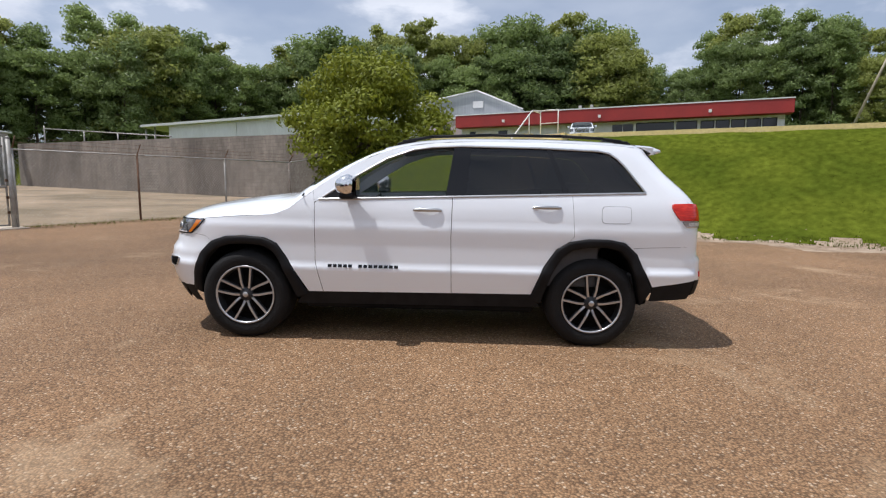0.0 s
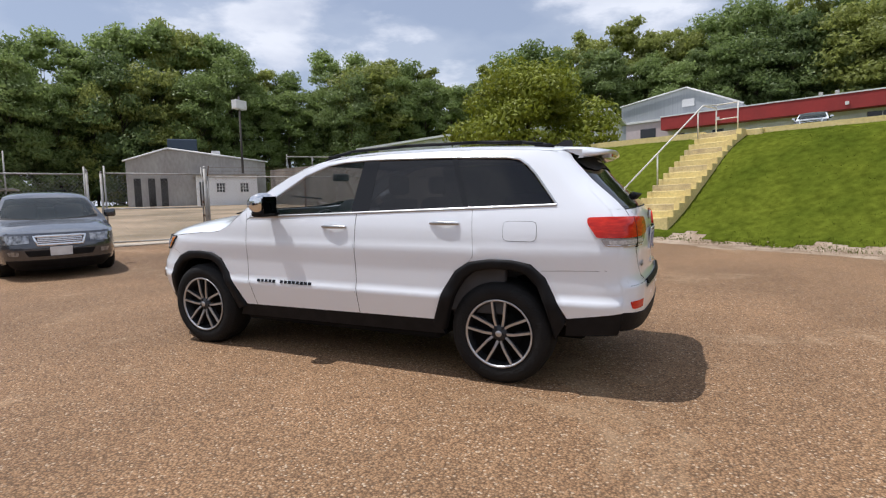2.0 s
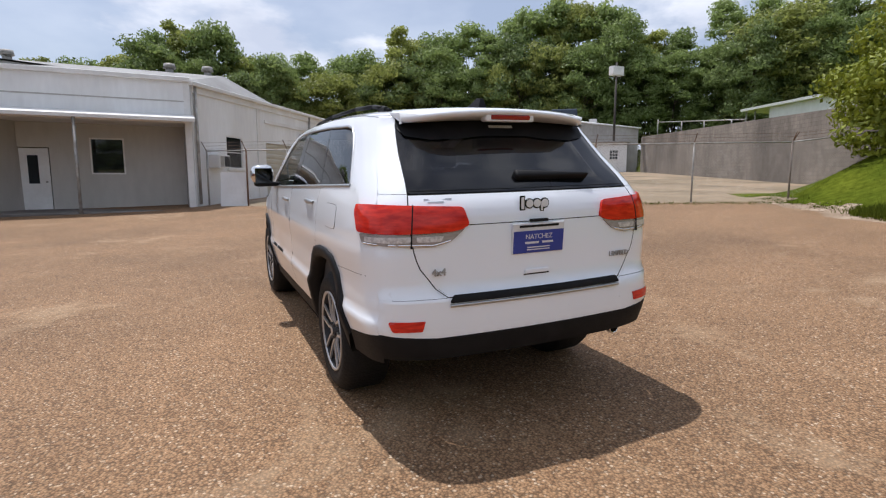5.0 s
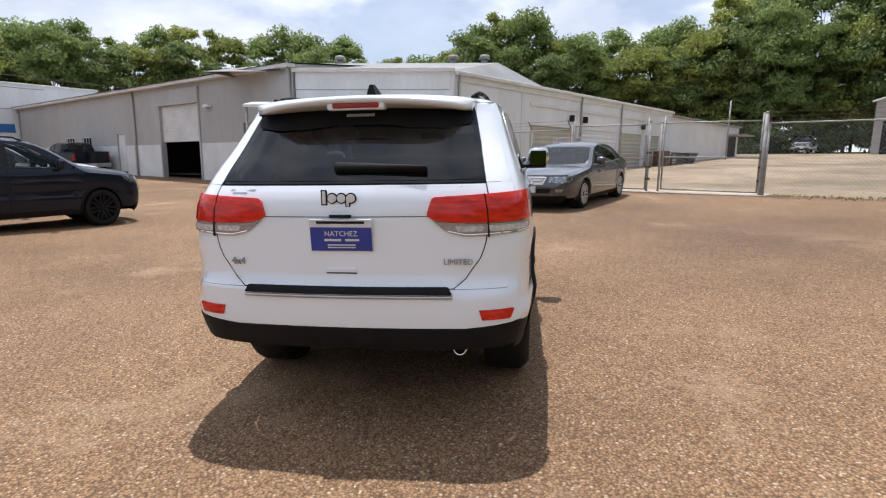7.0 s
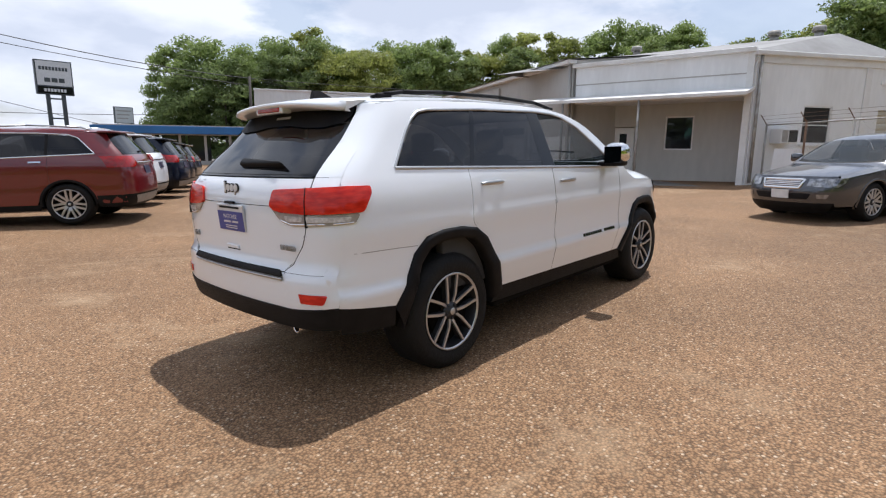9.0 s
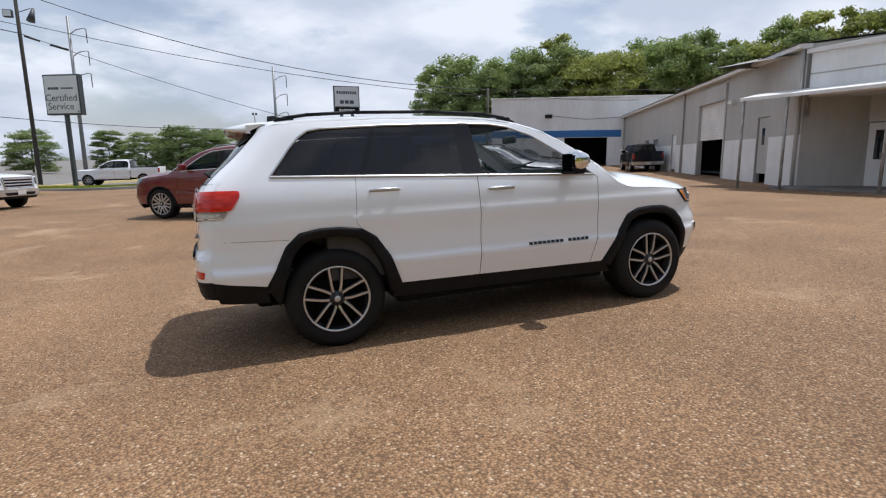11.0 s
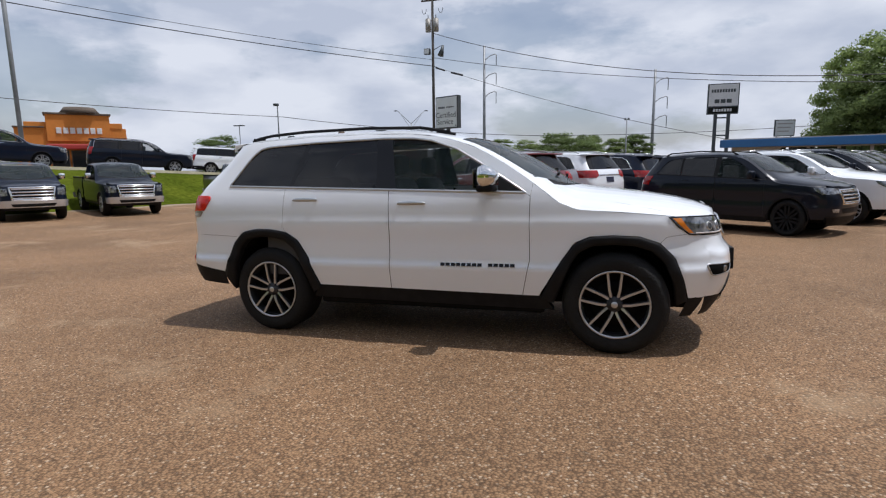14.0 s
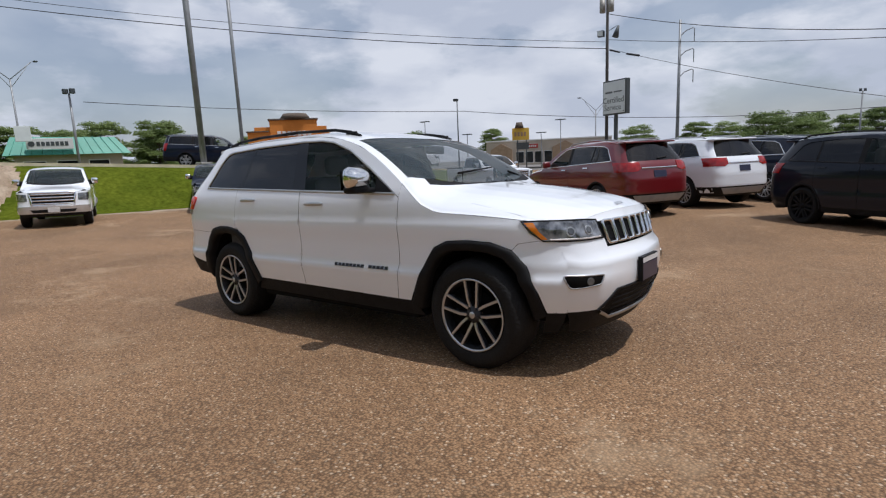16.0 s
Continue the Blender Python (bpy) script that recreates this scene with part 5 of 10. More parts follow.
# ---- the white SUV in the middle of the lot ----
def bars(name, at, boxes, mat, parent, off=0.004, label=""):
    """Small plain raised bars on a form, each (u0, v0, u1, v1)."""
    bm = bmesh.new()
    for u0, v0, u1, v1 in boxes:
        low = [bm.verts.new(lay(at, p, 0.0)[0]) for p in ((u0, v0), (u1, v0), (u1, v1), (u0, v1))]
        hig = [bm.verts.new(lay(at, p, off)[0]) for p in ((u0, v0), (u1, v0), (u1, v1), (u0, v1))]
        bm.faces.new(hig)
        for k in range(4):
            bm.faces.new((low[k], low[(k + 1) % 4], hig[(k + 1) % 4], hig[k]))
    bmesh.ops.recalc_face_normals(bm, faces=bm.faces)
    return part(name, bm, mat, parent, label)


def words(name, text, size, mat, parent, m, label="", depth=0.002):
    """Raised lettering, turned into a mesh."""
    cu = bpy.data.curves.new(name, "FONT")
    cu.body, cu.size, cu.extrude, cu.resolution_u = text, size, depth, 2
    cu.align_x, cu.align_y = "CENTER", "CENTER"
    tmp = bpy.data.objects.new(name, cu)
    scene.collection.objects.link(tmp)
    dg = bpy.context.evaluated_depsgraph_get()
    dg.update()
    me = bpy.data.meshes.new_from_object(tmp.evaluated_get(dg))
    bpy.data.objects.remove(tmp)
    me.materials.clear()
    me.materials.append(mat)
    ob = new(name, me)
    ob.parent = parent
    ob.matrix_basis = m
    if label:
        ob["label"] = label
    return ob


def soft_box(lo, hi, bevel, taper=None):
    bm = bmesh.new()
    vs = add_box(bm, lo, hi, bevel)
    if taper:
        for v in bm.verts:
            taper(v.co)
    for f in bm.faces:
        f.smooth = True
    return bm


def make_white_suv():
    car = thing("suv", R_CAR, "white midsize SUV with black wheel arch flares on the gravel", "car")
    fm = Form(
        top=[(-2.32, 0.93), (-2.24, 0.99), (-2.15, 1.045), (-2.0, 1.10), (-1.8, 1.143), (-1.5, 1.19), (-1.2, 1.228), (-1.08, 1.262), (-0.95, 1.35), (-0.79, 1.448), (-0.5, 1.59),
             (-0.26, 1.672), (0, 1.722), (0.37, 1.748), (1.0, 1.754), (1.6, 1.737), (2.0, 1.704), (2.15, 1.687)],
        front=[(0.15, -2.0), (0.22, -2.10), (0.37, -2.20), (0.5, -2.245), (0.62, -2.262), (0.73, -2.258), (0.79, -2.215), (0.88, -2.185), (0.97, -2.155), (1.05, -2.12), (1.2, -2.11)],
        rear=[(0.15, 2.21), (0.25, 2.29), (0.36, 2.35), (0.5, 2.405), (0.6, 2.415), (0.74, 2.415), (0.79, 2.385), (0.9, 2.378), (1.05, 2.374), (1.17, 2.362), (1.25, 2.315),
              (1.31, 2.262), (1.45, 2.11), (1.55, 2.02), (1.63, 1.955), (1.75, 1.91)],
        taper_f=[(0, 0.50), (0.03, 0.60), (0.08, 0.69), (0.16, 0.765), (0.28, 0.825), (0.45, 0.872), (0.65, 0.903), (0.9, 0.922), (1.2, 0.932), (2.4, 0.94)],
        taper_r=[(0, 0.61), (0.022, 0.715), (0.052, 0.79), (0.115, 0.860), (0.23, 0.900), (0.4, 0.915), (0.6, 0.926), (0.9, 0.935), (1.3, 0.939), (2.5, 0.94)],
        vert=[(0.15, -0.14), (0.22, -0.10), (0.30, -0.07), (0.42, -0.042), (0.55, -0.012), (0.635, 0.004), (0.675, -0.012), (0.80, -0.013), (0.965, 0.0), (1.0, -0.006), (1.1, -0.016), (1.2, -0.036),
              (1.24, -0.050), (1.35, -0.086), (1.45, -0.118), (1.55, -0.150), (1.62, -0.175), (1.69, -0.212), (1.75, -0.265)],
        drop=[(-2.3, 0.05), (-2.0, 0.12), (-1.2, 0.165), (-0.9, 0.14), (-0.4, 0.075), (0, 0.06), (2.2, 0.06)])
    W = PAINT_WHITE
    belt = lambda x: 1.195 + (x + 0.72) * 0.0376
    AF = [(-1.95, 0.40), (-1.925, 0.55), (-1.86, 0.72), (-1.76, 0.82), (-1.62, 0.868), (-1.45, 0.878), (-1.28, 0.868), (-1.17, 0.82), (-1.08, 0.69), (-0.92, 0.40)]
    AFI = [(-1.87, 0.36), (-1.85, 0.53), (-1.79, 0.68), (-1.70, 0.765), (-1.59, 0.80), (-1.45, 0.81), (-1.30, 0.80), (-1.21, 0.755), (-1.14, 0.65), (-1.02, 0.36)]
    AR = [(0.94, 0.42), (1.04, 0.67), (1.14, 0.82), (1.25, 0.89), (1.40, 0.915), (1.56, 0.915), (1.70, 0.89), (1.80, 0.80), (1.88, 0.64), (1.94, 0.50)]
    ARI = [(1.03, 0.36), (1.11, 0.62), (1.19, 0.75), (1.28, 0.82), (1.41, 0.845), (1.55, 0.845), (1.66, 0.82), (1.74, 0.74), (1.80, 0.60), (1.86, 0.36)]
    DT = [(-0.82, 1.192), (-0.54, 1.375), (-0.27, 1.535), (-0.05, 1.615), (0.10, 1.638), (0.35, 1.650), (1.0, 1.645), (1.48, 1.628), (1.57, 1.612), (1.635, 1.568), (1.70, 1.50), (1.86, 1.294)]
    DTc = curve(DT)
    seam_bf = [(-1.76, 0.82), (-1.80, 0.862), (-1.955, 0.882)]
    up = lambda xs: [(x, fm.upper(x)) for x in xs]
    rearline = lambda zs, d=fm.e0r: [(fm.rear(z) - d, z) for z in zs]
    frontline = lambda zs, d=0.16: [(fm.front(z) + d, z) for z in zs]
    fender = up([-1.98, -1.8, -1.6, -1.4, -1.2, -1.05, -0.95, -0.87]) + [(-0.855, 1.17), (-0.85, 0.98), (-0.85, 0.69), (-0.79, 0.415), (-0.915, 0.415)] + AF[8:2:-1] + seam_bf[1:] + [(-1.985, 0.94)]
    fdoor = [(-0.855, 1.165), (-0.82, belt(-0.82)), (0.285, belt(0.285)), (0.278, 0.9), (0.29, 0.43), (-0.79, 0.415), (-0.85, 0.69), (-0.85, 0.98)]
    rdoor = [(0.285, belt(0.285)), (1.262, belt(1.262)), (1.283, 0.935)] + AR[3::-1] + [(0.945, 0.437), (0.29, 0.43), (0.278, 0.9)]
    quarter = [(1.262, belt(1.262)), (1.86, 1.294), (1.70, 1.50), (1.635, 1.568), (1.57, 1.612)] + up([1.57, 1.7]) + rearline([1.655, 1.6, 1.5, 1.4, 1.3, 1.24, 1.15, 1.0, 0.9, 0.8, 0.74, 0.66, 0.58]) + [(1.945, 0.525)] + AR[8:2:-1] + [(1.283, 0.935)]
    rail = [(-0.855, 1.17)] + up([-0.87, -0.75, -0.6, -0.45, -0.3, -0.1, 0.15, 0.5, 1.0, 1.4, 1.57]) + DT[8::-1]
    fbside = [seam_bf[1], seam_bf[2]] + frontline([0.875, 0.8, 0.72, 0.62, 0.5, 0.42]) + [(-1.955, 0.42)] + AF[1:4]
    for sg in (-1, 1):
        sd = fm.side(sg)
        skin("fender", fender, sd, W, car, gap=0.002, step=0.05)
        fd = skin("front_door", fdoor, sd, W, car, gap=0.0025, step=0.05)
        rd = skin("rear_door", rdoor, sd, W, car, gap=0.0025, step=0.05)
        skin("quarter_panel", quarter, sd, W, car, step=0.05)
        skin("roof_side", rail, sd, W, car, step=0.05)
        skin("bumper_side", fbside, sd, W, car, step=0.05)
        # dark gaps between panels
        for pth in ([(-0.855, 1.16), (-0.85, 0.98), (-0.85, 0.69), (-0.79, 0.42)], [(0.285, 1.22), (0.278, 0.9), (0.29, 0.435)], [(1.262, 1.26), (1.283, 0.935), (1.25, 0.90)], [(-1.78, 0.85), (-1.955, 0.882)]):
            ribbon("panel_gap", pth, sd, 0.030, PLASTIC, car, off=-0.010)
        ribbon("panel_gap", [(1.77, 0.845), (1.95, 0.853), (2.2, 0.86)], sd, 0.0025, PLASTIC, car, off=0.0008)
        if sg < 0:
            fuel = rounded([(1.50, 1.045), (1.735, 1.045), (1.735, 1.18), (1.50, 1.18)], 0.04)
            skin("fuel_flap", fuel, sd, W, car, off=0.002, step=0.05, thick=0.004)
            ribbon("panel_gap", fuel, sd, 0.005, PLASTIC, car, off=0.0012, closed=True)
        # glass, pillars and bright trim
        pz = lambda x: DTc(x) - 0.016
        g1 = [(-0.76, belt(-0.76) + 0.012), (0.235, belt(0.235) + 0.012)] + [(x, pz(x)) for x in (0.30, 0.1, -0.05, -0.27, -0.54)]
        g2 = [(0.385, belt(0.385) + 0.012), (1.195, belt(1.195) + 0.012)] + [(x, pz(x)) for x in (1.06, 0.75, 0.42)]
        g3 = [(1.225, belt(1.225) + 0.012), (1.835, 1.303), (1.69, 1.49), (1.625, 1.555), (1.56, 1.598)] + [(x, pz(x)) for x in (1.45, 1.2, 1.09)]
        skin("front_window", g1, sd, GLASS_FRONT, car, off=-0.004, step=0.08, label="lightly tinted front door glass")
        skin("rear_window", g2, sd, GLASS_DARK, car, off=-0.003, step=0.08, label="dark privacy glass")
        skin("quarter_window", rounded(g3, 0.03, 3), sd, GLASS_DARK, car, off=-0.003, step=0.08, label="dark privacy glass")
        skin("pillar_trim", [(0.225, belt(0.23) + 0.01), (0.395, belt(0.39) + 0.01), (0.43, pz(0.43) + 0.006), (0.29, pz(0.29) + 0.006)], sd, GLOSS_BLACK, car, off=-0.002, step=0.08)
        skin("pillar_trim", [(1.19, belt(1.19) + 0.01), (1.23, belt(1.23) + 0.01), (1.095, pz(1.09) + 0.006), (1.055, pz(1.055) + 0.006)], sd, GLOSS_BLACK, car, off=-0.002, step=0.08)
        skin("mirror_sail", [(-0.79, 1.205), (-0.61, 1.21), (-0.61, 1.315)], sd, PLASTIC, car, off=0.003, step=0.08)
        trim = [(-0.82, 1.192), (0.28, belt(0.28)), (1.25, belt(1.25)), (1.86, 1.292)]
        ribbon("belt_trim", trim, sd, 0.020, SATIN, car, off=0.006, label="bright metal belt trim")
        ribbon("window_trim", DT[::-1], sd, 0.016, SATIN, car, off=0.005, label="bright metal window trim")
        # black flares, sill and lower cladding
        arch_flare(fm, "wheel_arch_flare", AF, AFI, sg, PLASTIC, car)
        arch_flare(fm, "wheel_arch_flare", AR, ARI, sg, PLASTIC, car)
        skin("sill", [(-0.95, 0.418), (0.97, 0.440), (1.03, 0.325), (-1.02, 0.305)], sd, PLASTIC, car, off=-0.004, step=0.06, thick=0.05)
        skin("bumper_valance_side", [(1.945, 0.525)] + rearline([0.58, 0.53, 0.48, 0.44, 0.42]) + [(1.93, 0.40)], sd, PLASTIC, car, off=0.002, step=0.06)
        skin("chin_side", [(-1.955, 0.425)] + frontline([0.425, 0.36, 0.27]) + [(-1.90, 0.27)], sd, PLASTIC, car, off=0.0, step=0.06)
        # door handles
        for door, x0, z0 in ((fd, -0.035, 1.122), (rd, 0.935, 1.160)):
            bm = bmesh.new()
            rows = []
            for t, o, h in ((0.0, 0.003, 0.008), (0.03, 0.015, 0.014), (0.12, 0.020, 0.016), (0.20, 0.016, 0.014), (0.235, 0.004, 0.009)):
                c, nn = lay(sd, (x0 + t, z0), o)
                ring = []
                for k in range(8):
                    a = 2 * math.pi * k / 8
                    ring.append(bm.verts.new(c + Vector((0, sg * 0.010 * math.cos(a), h * math.sin(a)))))
                rows.append(ring)
            for p, q in zip(rows, rows[1:]):
                for k in range(8):
                    bm.faces.new((p[k], p[(k + 1) % 8], q[(k + 1) % 8], q[k])).smooth = True
            bmesh.ops.recalc_face_normals(bm, faces=bm.faces)
            part("handle", bm, SATIN, door, "chrome pull handle")
        # model name in dark bars
        x0 = -0.74 if sg < 0 else -0.155
        dr = 1 if sg < 0 else -1
        bx = []
        for k, wd in enumerate([1] * 5 + [0] + [1] * 8):
            if wd:
                u = x0 + dr * (k * 0.0425)
                bx += [(min(u, u + dr * 0.035), 0.635, max(u, u + dr * 0.033), 0.657)]
        if sg > 0:
            bx = [(-0.895 - b[2], b[1], -0.895 - b[0], b[3]) for b in bx]
        for b in bx:
            bars("model_badge_bar", sd, [b], GLOSS_BLACK, fd, 0.004)
        # mirror
        def shape(c):
            t = (c.x + 0.635) / 0.155
            c.z = 1.30 + (c.z - 1.30) * (0.62 + 0.38 * min(1.0, t * 1.6))
            c.x += 0.10 * (abs(c.y) - 0.91) * -0.5
        bm = soft_box((-0.635, sg * 0.93 if sg > 0 else -1.13, 1.232), (-0.48, sg * 1.13 if sg > 0 else -0.93, 1.402), 0.055, shape)
        mir = part("mirror", bm, CHROME, car, "door mirror with a chrome cap")
        bm = soft_box((-0.615, min(sg * 0.94, sg * 1.105), 1.205), (-0.485, max(sg * 0.94, sg * 1.105), 1.262), 0.025)
        part("mirror_housing", bm, PLASTIC, mir)
        bm = soft_box((-0.60, min(sg * 0.87, sg * 1.0), 1.205), (-0.50, max(sg * 0.87, sg * 1.0), 1.245), 0.015)
        part("mirror_stalk", bm, PLASTIC, mir)
        bm = box((-0.476, min(sg * 0.95, sg * 1.10), 1.235), (-0.470, max(sg * 0.95, sg * 1.10), 1.372), 0.0)
        part("mirror_glass", bm, MIRROR, mir)
        # roof rail
        bm = bmesh.new()
        rv = fm.roof_v()
        pts = [rv(x, sg * v) + Vector((0, 0, hgt)) for x, v, hgt in ((-0.20, 0.80, 0.002), (-0.10, 0.82, 0.020), (0.1, 0.835, 0.030), (0.6, 0.85, 0.033), (1.2, 0.85, 0.033), (1.55, 0.85, 0.030), (1.70, 0.85, 0.018), (1.78, 0.85, 0.002))]
        for p, q in zip(pts, pts[1:]):
            add_tube(bm, p, q, 0.013, sides=8)
        for i in (1, 6):
            add_box(bm, pts[i] - Vector((0.06, 0.014, 0.03)), pts[i] + Vector((0.06, 0.014, 0.004)), 0.008)
        part("roof_rail", bm, PLASTIC, car, "black roof rail")
        # top skins
        skin("fender_top", [(-2.0, sg * 0.82), (-1.98, sg * 1.0), (-1.4, sg * 1.0), (-0.87, sg * 1.0), (-0.872, sg * 0.93), (-0.915, sg * 0.86), (-0.948, sg * 0.80), (-1.0, sg * 0.80), (-1.3, sg * 0.80)], rv, W, car, gap=0.001, step=0.05)
        skin("a_pillar", [(-0.875, sg * 0.93), (-0.87, sg * 1.0), (-0.22, sg * 1.0), (-0.29, sg * 0.93)], rv, W, car, step=0.06)
        # lamps
        fr, rr = fm.end(False), fm.end(True)
        red = [(0.424, 1.118), (0.462, 1.190), (0.70, 1.200), (0.88, 1.208), (1.025, 1.206), (1.04, 1.17), (0.985, 1.076), (0.70, 1.072), (0.52, 1.076), (0.462, 1.084), (0.425, 1.104)]
        clr = [(0.440, 1.092), (0.465, 1.081), (0.52, 1.073), (0.70, 1.068), (0.965, 1.072), (0.935, 1.022), (0.60, 1.008), (0.51, 1.030)]
        lamp = skin("tail_lamp", [(sg * u, v) for u, v in rounded(red, 0.02, 3)], rr, LENS_RED, car, off=0.014, step=0.05, thick=0.016, label="red tail lamp")
        skin("reversing_lamp", [(sg * u, v) for u, v in rounded(clr, 0.02, 3)], rr, LENS_CLEAR, lamp, off=0.010, step=0.05, thick=0.014, label="clear lower lamp lens")
        ribbon("lamp_trim", [(sg * u, v) for u, v in [(0.515, 1.034), (0.60, 1.015), (0.925, 1.027)]], rr, 0.009, CHROME, lamp, off=0.0115)
        for u0, u1 in ((0.565, 0.68), (0.715, 0.91)):
            skin("lamp_reflector", [(sg * u, v) for u, v in rounded([(u0, 1.031), (u1, 1.033), (u1 + 0.005, 1.058), (u0 - 0.015, 1.060)], 0.008)], rr, LENS_WHITE, lamp, off=0.013, step=0.05, thick=0.003, label="bright reversing lamp reflector")
        ribbon("lamp_gap", [(sg * 0.712, 1.203), (sg * 0.705, 1.004)], rr, 0.007, PLASTIC, lamp, off=0.016)
        skin("reflector", [(sg * u, v) for u, v in rounded([(0.665, 0.602), (0.80, 0.604), (0.82, 0.654), (0.65, 0.652)], 0.01)], rr, LENS_RED, car, off=0.006, step=0.05, thick=0.008, label="red bumper reflector")
        head = [(0.475, 0.875), (0.49, 0.985), (0.62, 0.995), (0.80, 1.0), (0.93, 1.0), (0.90, 0.935), (0.84, 0.878), (0.60, 0.872)]
        hl = skin("headlamp", [(sg * u, v) for u, v in rounded(head, 0.012, 2)], fr, LENS_HEAD, car, off=0.006, step=0.045, thick=0.02, label="clear headlamp with dark inner housing")
        skin("turn_signal", [(sg * u, v) for u, v in [(0.862, 0.990), (0.916, 0.990), (0.885, 0.94), (0.845, 0.888), (0.815, 0.888), (0.848, 0.94)]], fr, LENS_AMBER, hl, off=0.010, step=0.045, label="amber side marker")
        for uu in (0.585, 0.70):
            bm = bmesh.new()
            c, nn = lay(fr, (sg * uu, 0.930), 0.004)
            add_tube(bm, c - nn * 0.01, c + nn * 0.006, 0.033, 0.030, sides=20)
            pj = part("projector", bm, SATIN, hl, "round projector lens in a grey ring")
            bm = bmesh.new()
            add_tube(bm, c + nn * 0.002, c + nn * 0.009, 0.028, 0.018, sides=20)
            part("projector_glass", bm, GLASS_LAMP, pj)
        ribbon("daylight_strip", [(sg * u, v) for u, v in ((0.50, 0.882), (0.60, 0.880), (0.80, 0.886))], fr, 0.012, LENS_WHITE, hl, off=0.010)
        ribbon("headlamp_trim", [(sg * u, v) for u, v in head], fr, 0.010, PLASTIC, hl, off=0.009, closed=True)
        fog = rounded([(0.60, 0.60), (0.76, 0.585), (0.80, 0.665), (0.57, 0.655)], 0.02)
        fg = skin("fog_lamp", [(sg * u, v) for u, v in fog], fr, WELL, car, off=0.007, step=0.03, label="fog lamp recess with chrome surround")
        ribbon("fog_lamp_trim", [(sg * u, v) for u, v in fog], fr, 0.009, SATIN, fg, off=0.010, closed=True)
        c, nn = lay(fr, (sg * 0.67, 0.625), 0.006)
        bm = bmesh.new()
        add_tube(bm, c - nn * 0.01, c + nn * 0.004, 0.027, 0.024, sides=16)
        part("fog_lens", bm, GLASS_LAMP, fg)
        for xx, nm in ((-1.4575, "front_wheel"), (1.4575, "rear_wheel")):
            make_wheel(nm, car, xx, sg * 0.895, 0.372, sg, 0.378, 0.246, 0.265, "twin")
    rv, fr, rr = fm.roof_v(), fm.end(False), fm.end(True)
    # hood, cowl, screen, roof
    top_at = fm.roof()

    def nose(u):
        """Where the top of the front end meets the hood: its height, and the hood's own (x, v) there."""
        a, b = 0.94, 1.14
        for _ in range(30):
            z = (a + b) / 2
            p = fr(u, z)
            if top_at(p.x, p.y).z > z:
                a = z
            else:
                b = z
        return z, (p.x, p.y / fm.edge(p.x))
    lip = [(u, *nose(u)) for u in np.linspace(-0.80, 0.80, 25)]
    hood = [(-1.16 + 0.24 * v * v, v) for v in np.linspace(0.80, -0.80, 13)] + [p for _, _, p in lip]
    skin("hood", hood, rv, W, car, gap=0.002, step=0.06, thick=0.012)
    cowl = [(-1.16 + 0.24 * v * v, v) for v in np.linspace(0.80, -0.80, 9)] + [(-1.12 + 0.275 * v * v, v) for v in np.linspace(-0.80, 0.80, 9)]
    skin("cowl", cowl, rv, PLASTIC, car, off=-0.006, step=0.07)
    screen = [(-1.12 + 0.275 * v * v, v) for v in np.linspace(-0.925, 0.925, 13)] + [(-0.36 + 0.08 * v * v, v) for v in np.linspace(0.925, -0.925, 13)]
    skin("windscreen", screen, rv, GLASS_SHIELD, car, off=-0.003, step=0.08, label="windscreen with a light green tint")
    roof = [(-0.36 + 0.08 * v * v, v) for v in np.linspace(-0.93, 0.93, 9)] + [(-0.22, 1.0), (0.5, 1.0), (1.2, 1.0), (1.6, 1.0), (1.70, 1.0), (1.86, 0.97), (1.92, 0.8), (1.95, 0), (1.92, -0.8), (1.86, -0.97), (1.70, -1.0), (1.6, -1.0), (1.2, -1.0), (0.5, -1.0), (-0.22, -1.0)]
    skin("roof", roof, rv, W, car, step=0.08)
    skin("headliner", [(x * 0.97 + 0.02, v * 0.93) for x, v in roof], rv, INTERIOR, car, off=-0.03, step=0.12)
    for k in (0.45, -0.45):
        bm = bmesh.new()
        p, q = rv(-1.0, k * 0.9), rv(-0.95, k * 0.9 - 0.62)
        add_tube(bm, p + Vector((0, 0, 0.02)), q + Vector((0, 0, 0.016)), 0.010, 0.006, sides=6)
        part("wiper", bm, PLASTIC, car)
    # rear end
    SR = fm.s0r
    gate = [(-0.738, 1.256), (0.738, 1.256), (0.732, 1.19), (0.70, 1.02), (0.663, 0.90), (0.60, 0.80), (0.545, 0.757), (-0.545, 0.757), (-0.60, 0.80), (-0.663, 0.90), (-0.70, 1.02), (-0.732, 1.19)]
    tg = skin("tailgate", gate, rr, W, car, gap=0.003, step=0.05)
    glass = rounded([(-0.738, 1.262), (0.738, 1.262), (0.762, 1.45), (0.782, 1.642), (-0.782, 1.642), (-0.762, 1.45)], 0.02, 3)
    skin("rear_glass", glass, rr, GLASS_DARK, tg, off=-0.002, step=0.08, label="dark rear window glass")
    skin("rear_glass_shade", [(-0.775, 1.64), (0.775, 1.64), (0.768, 1.585), (0.73, 1.545), (0.6, 1.525), (0.4, 1.532), (0.2, 1.548), (-0.2, 1.548), (-0.4, 1.532), (-0.6, 1.525), (-0.73, 1.545), (-0.768, 1.585)], rr, PLASTIC, tg, off=0.006, step=0.06)
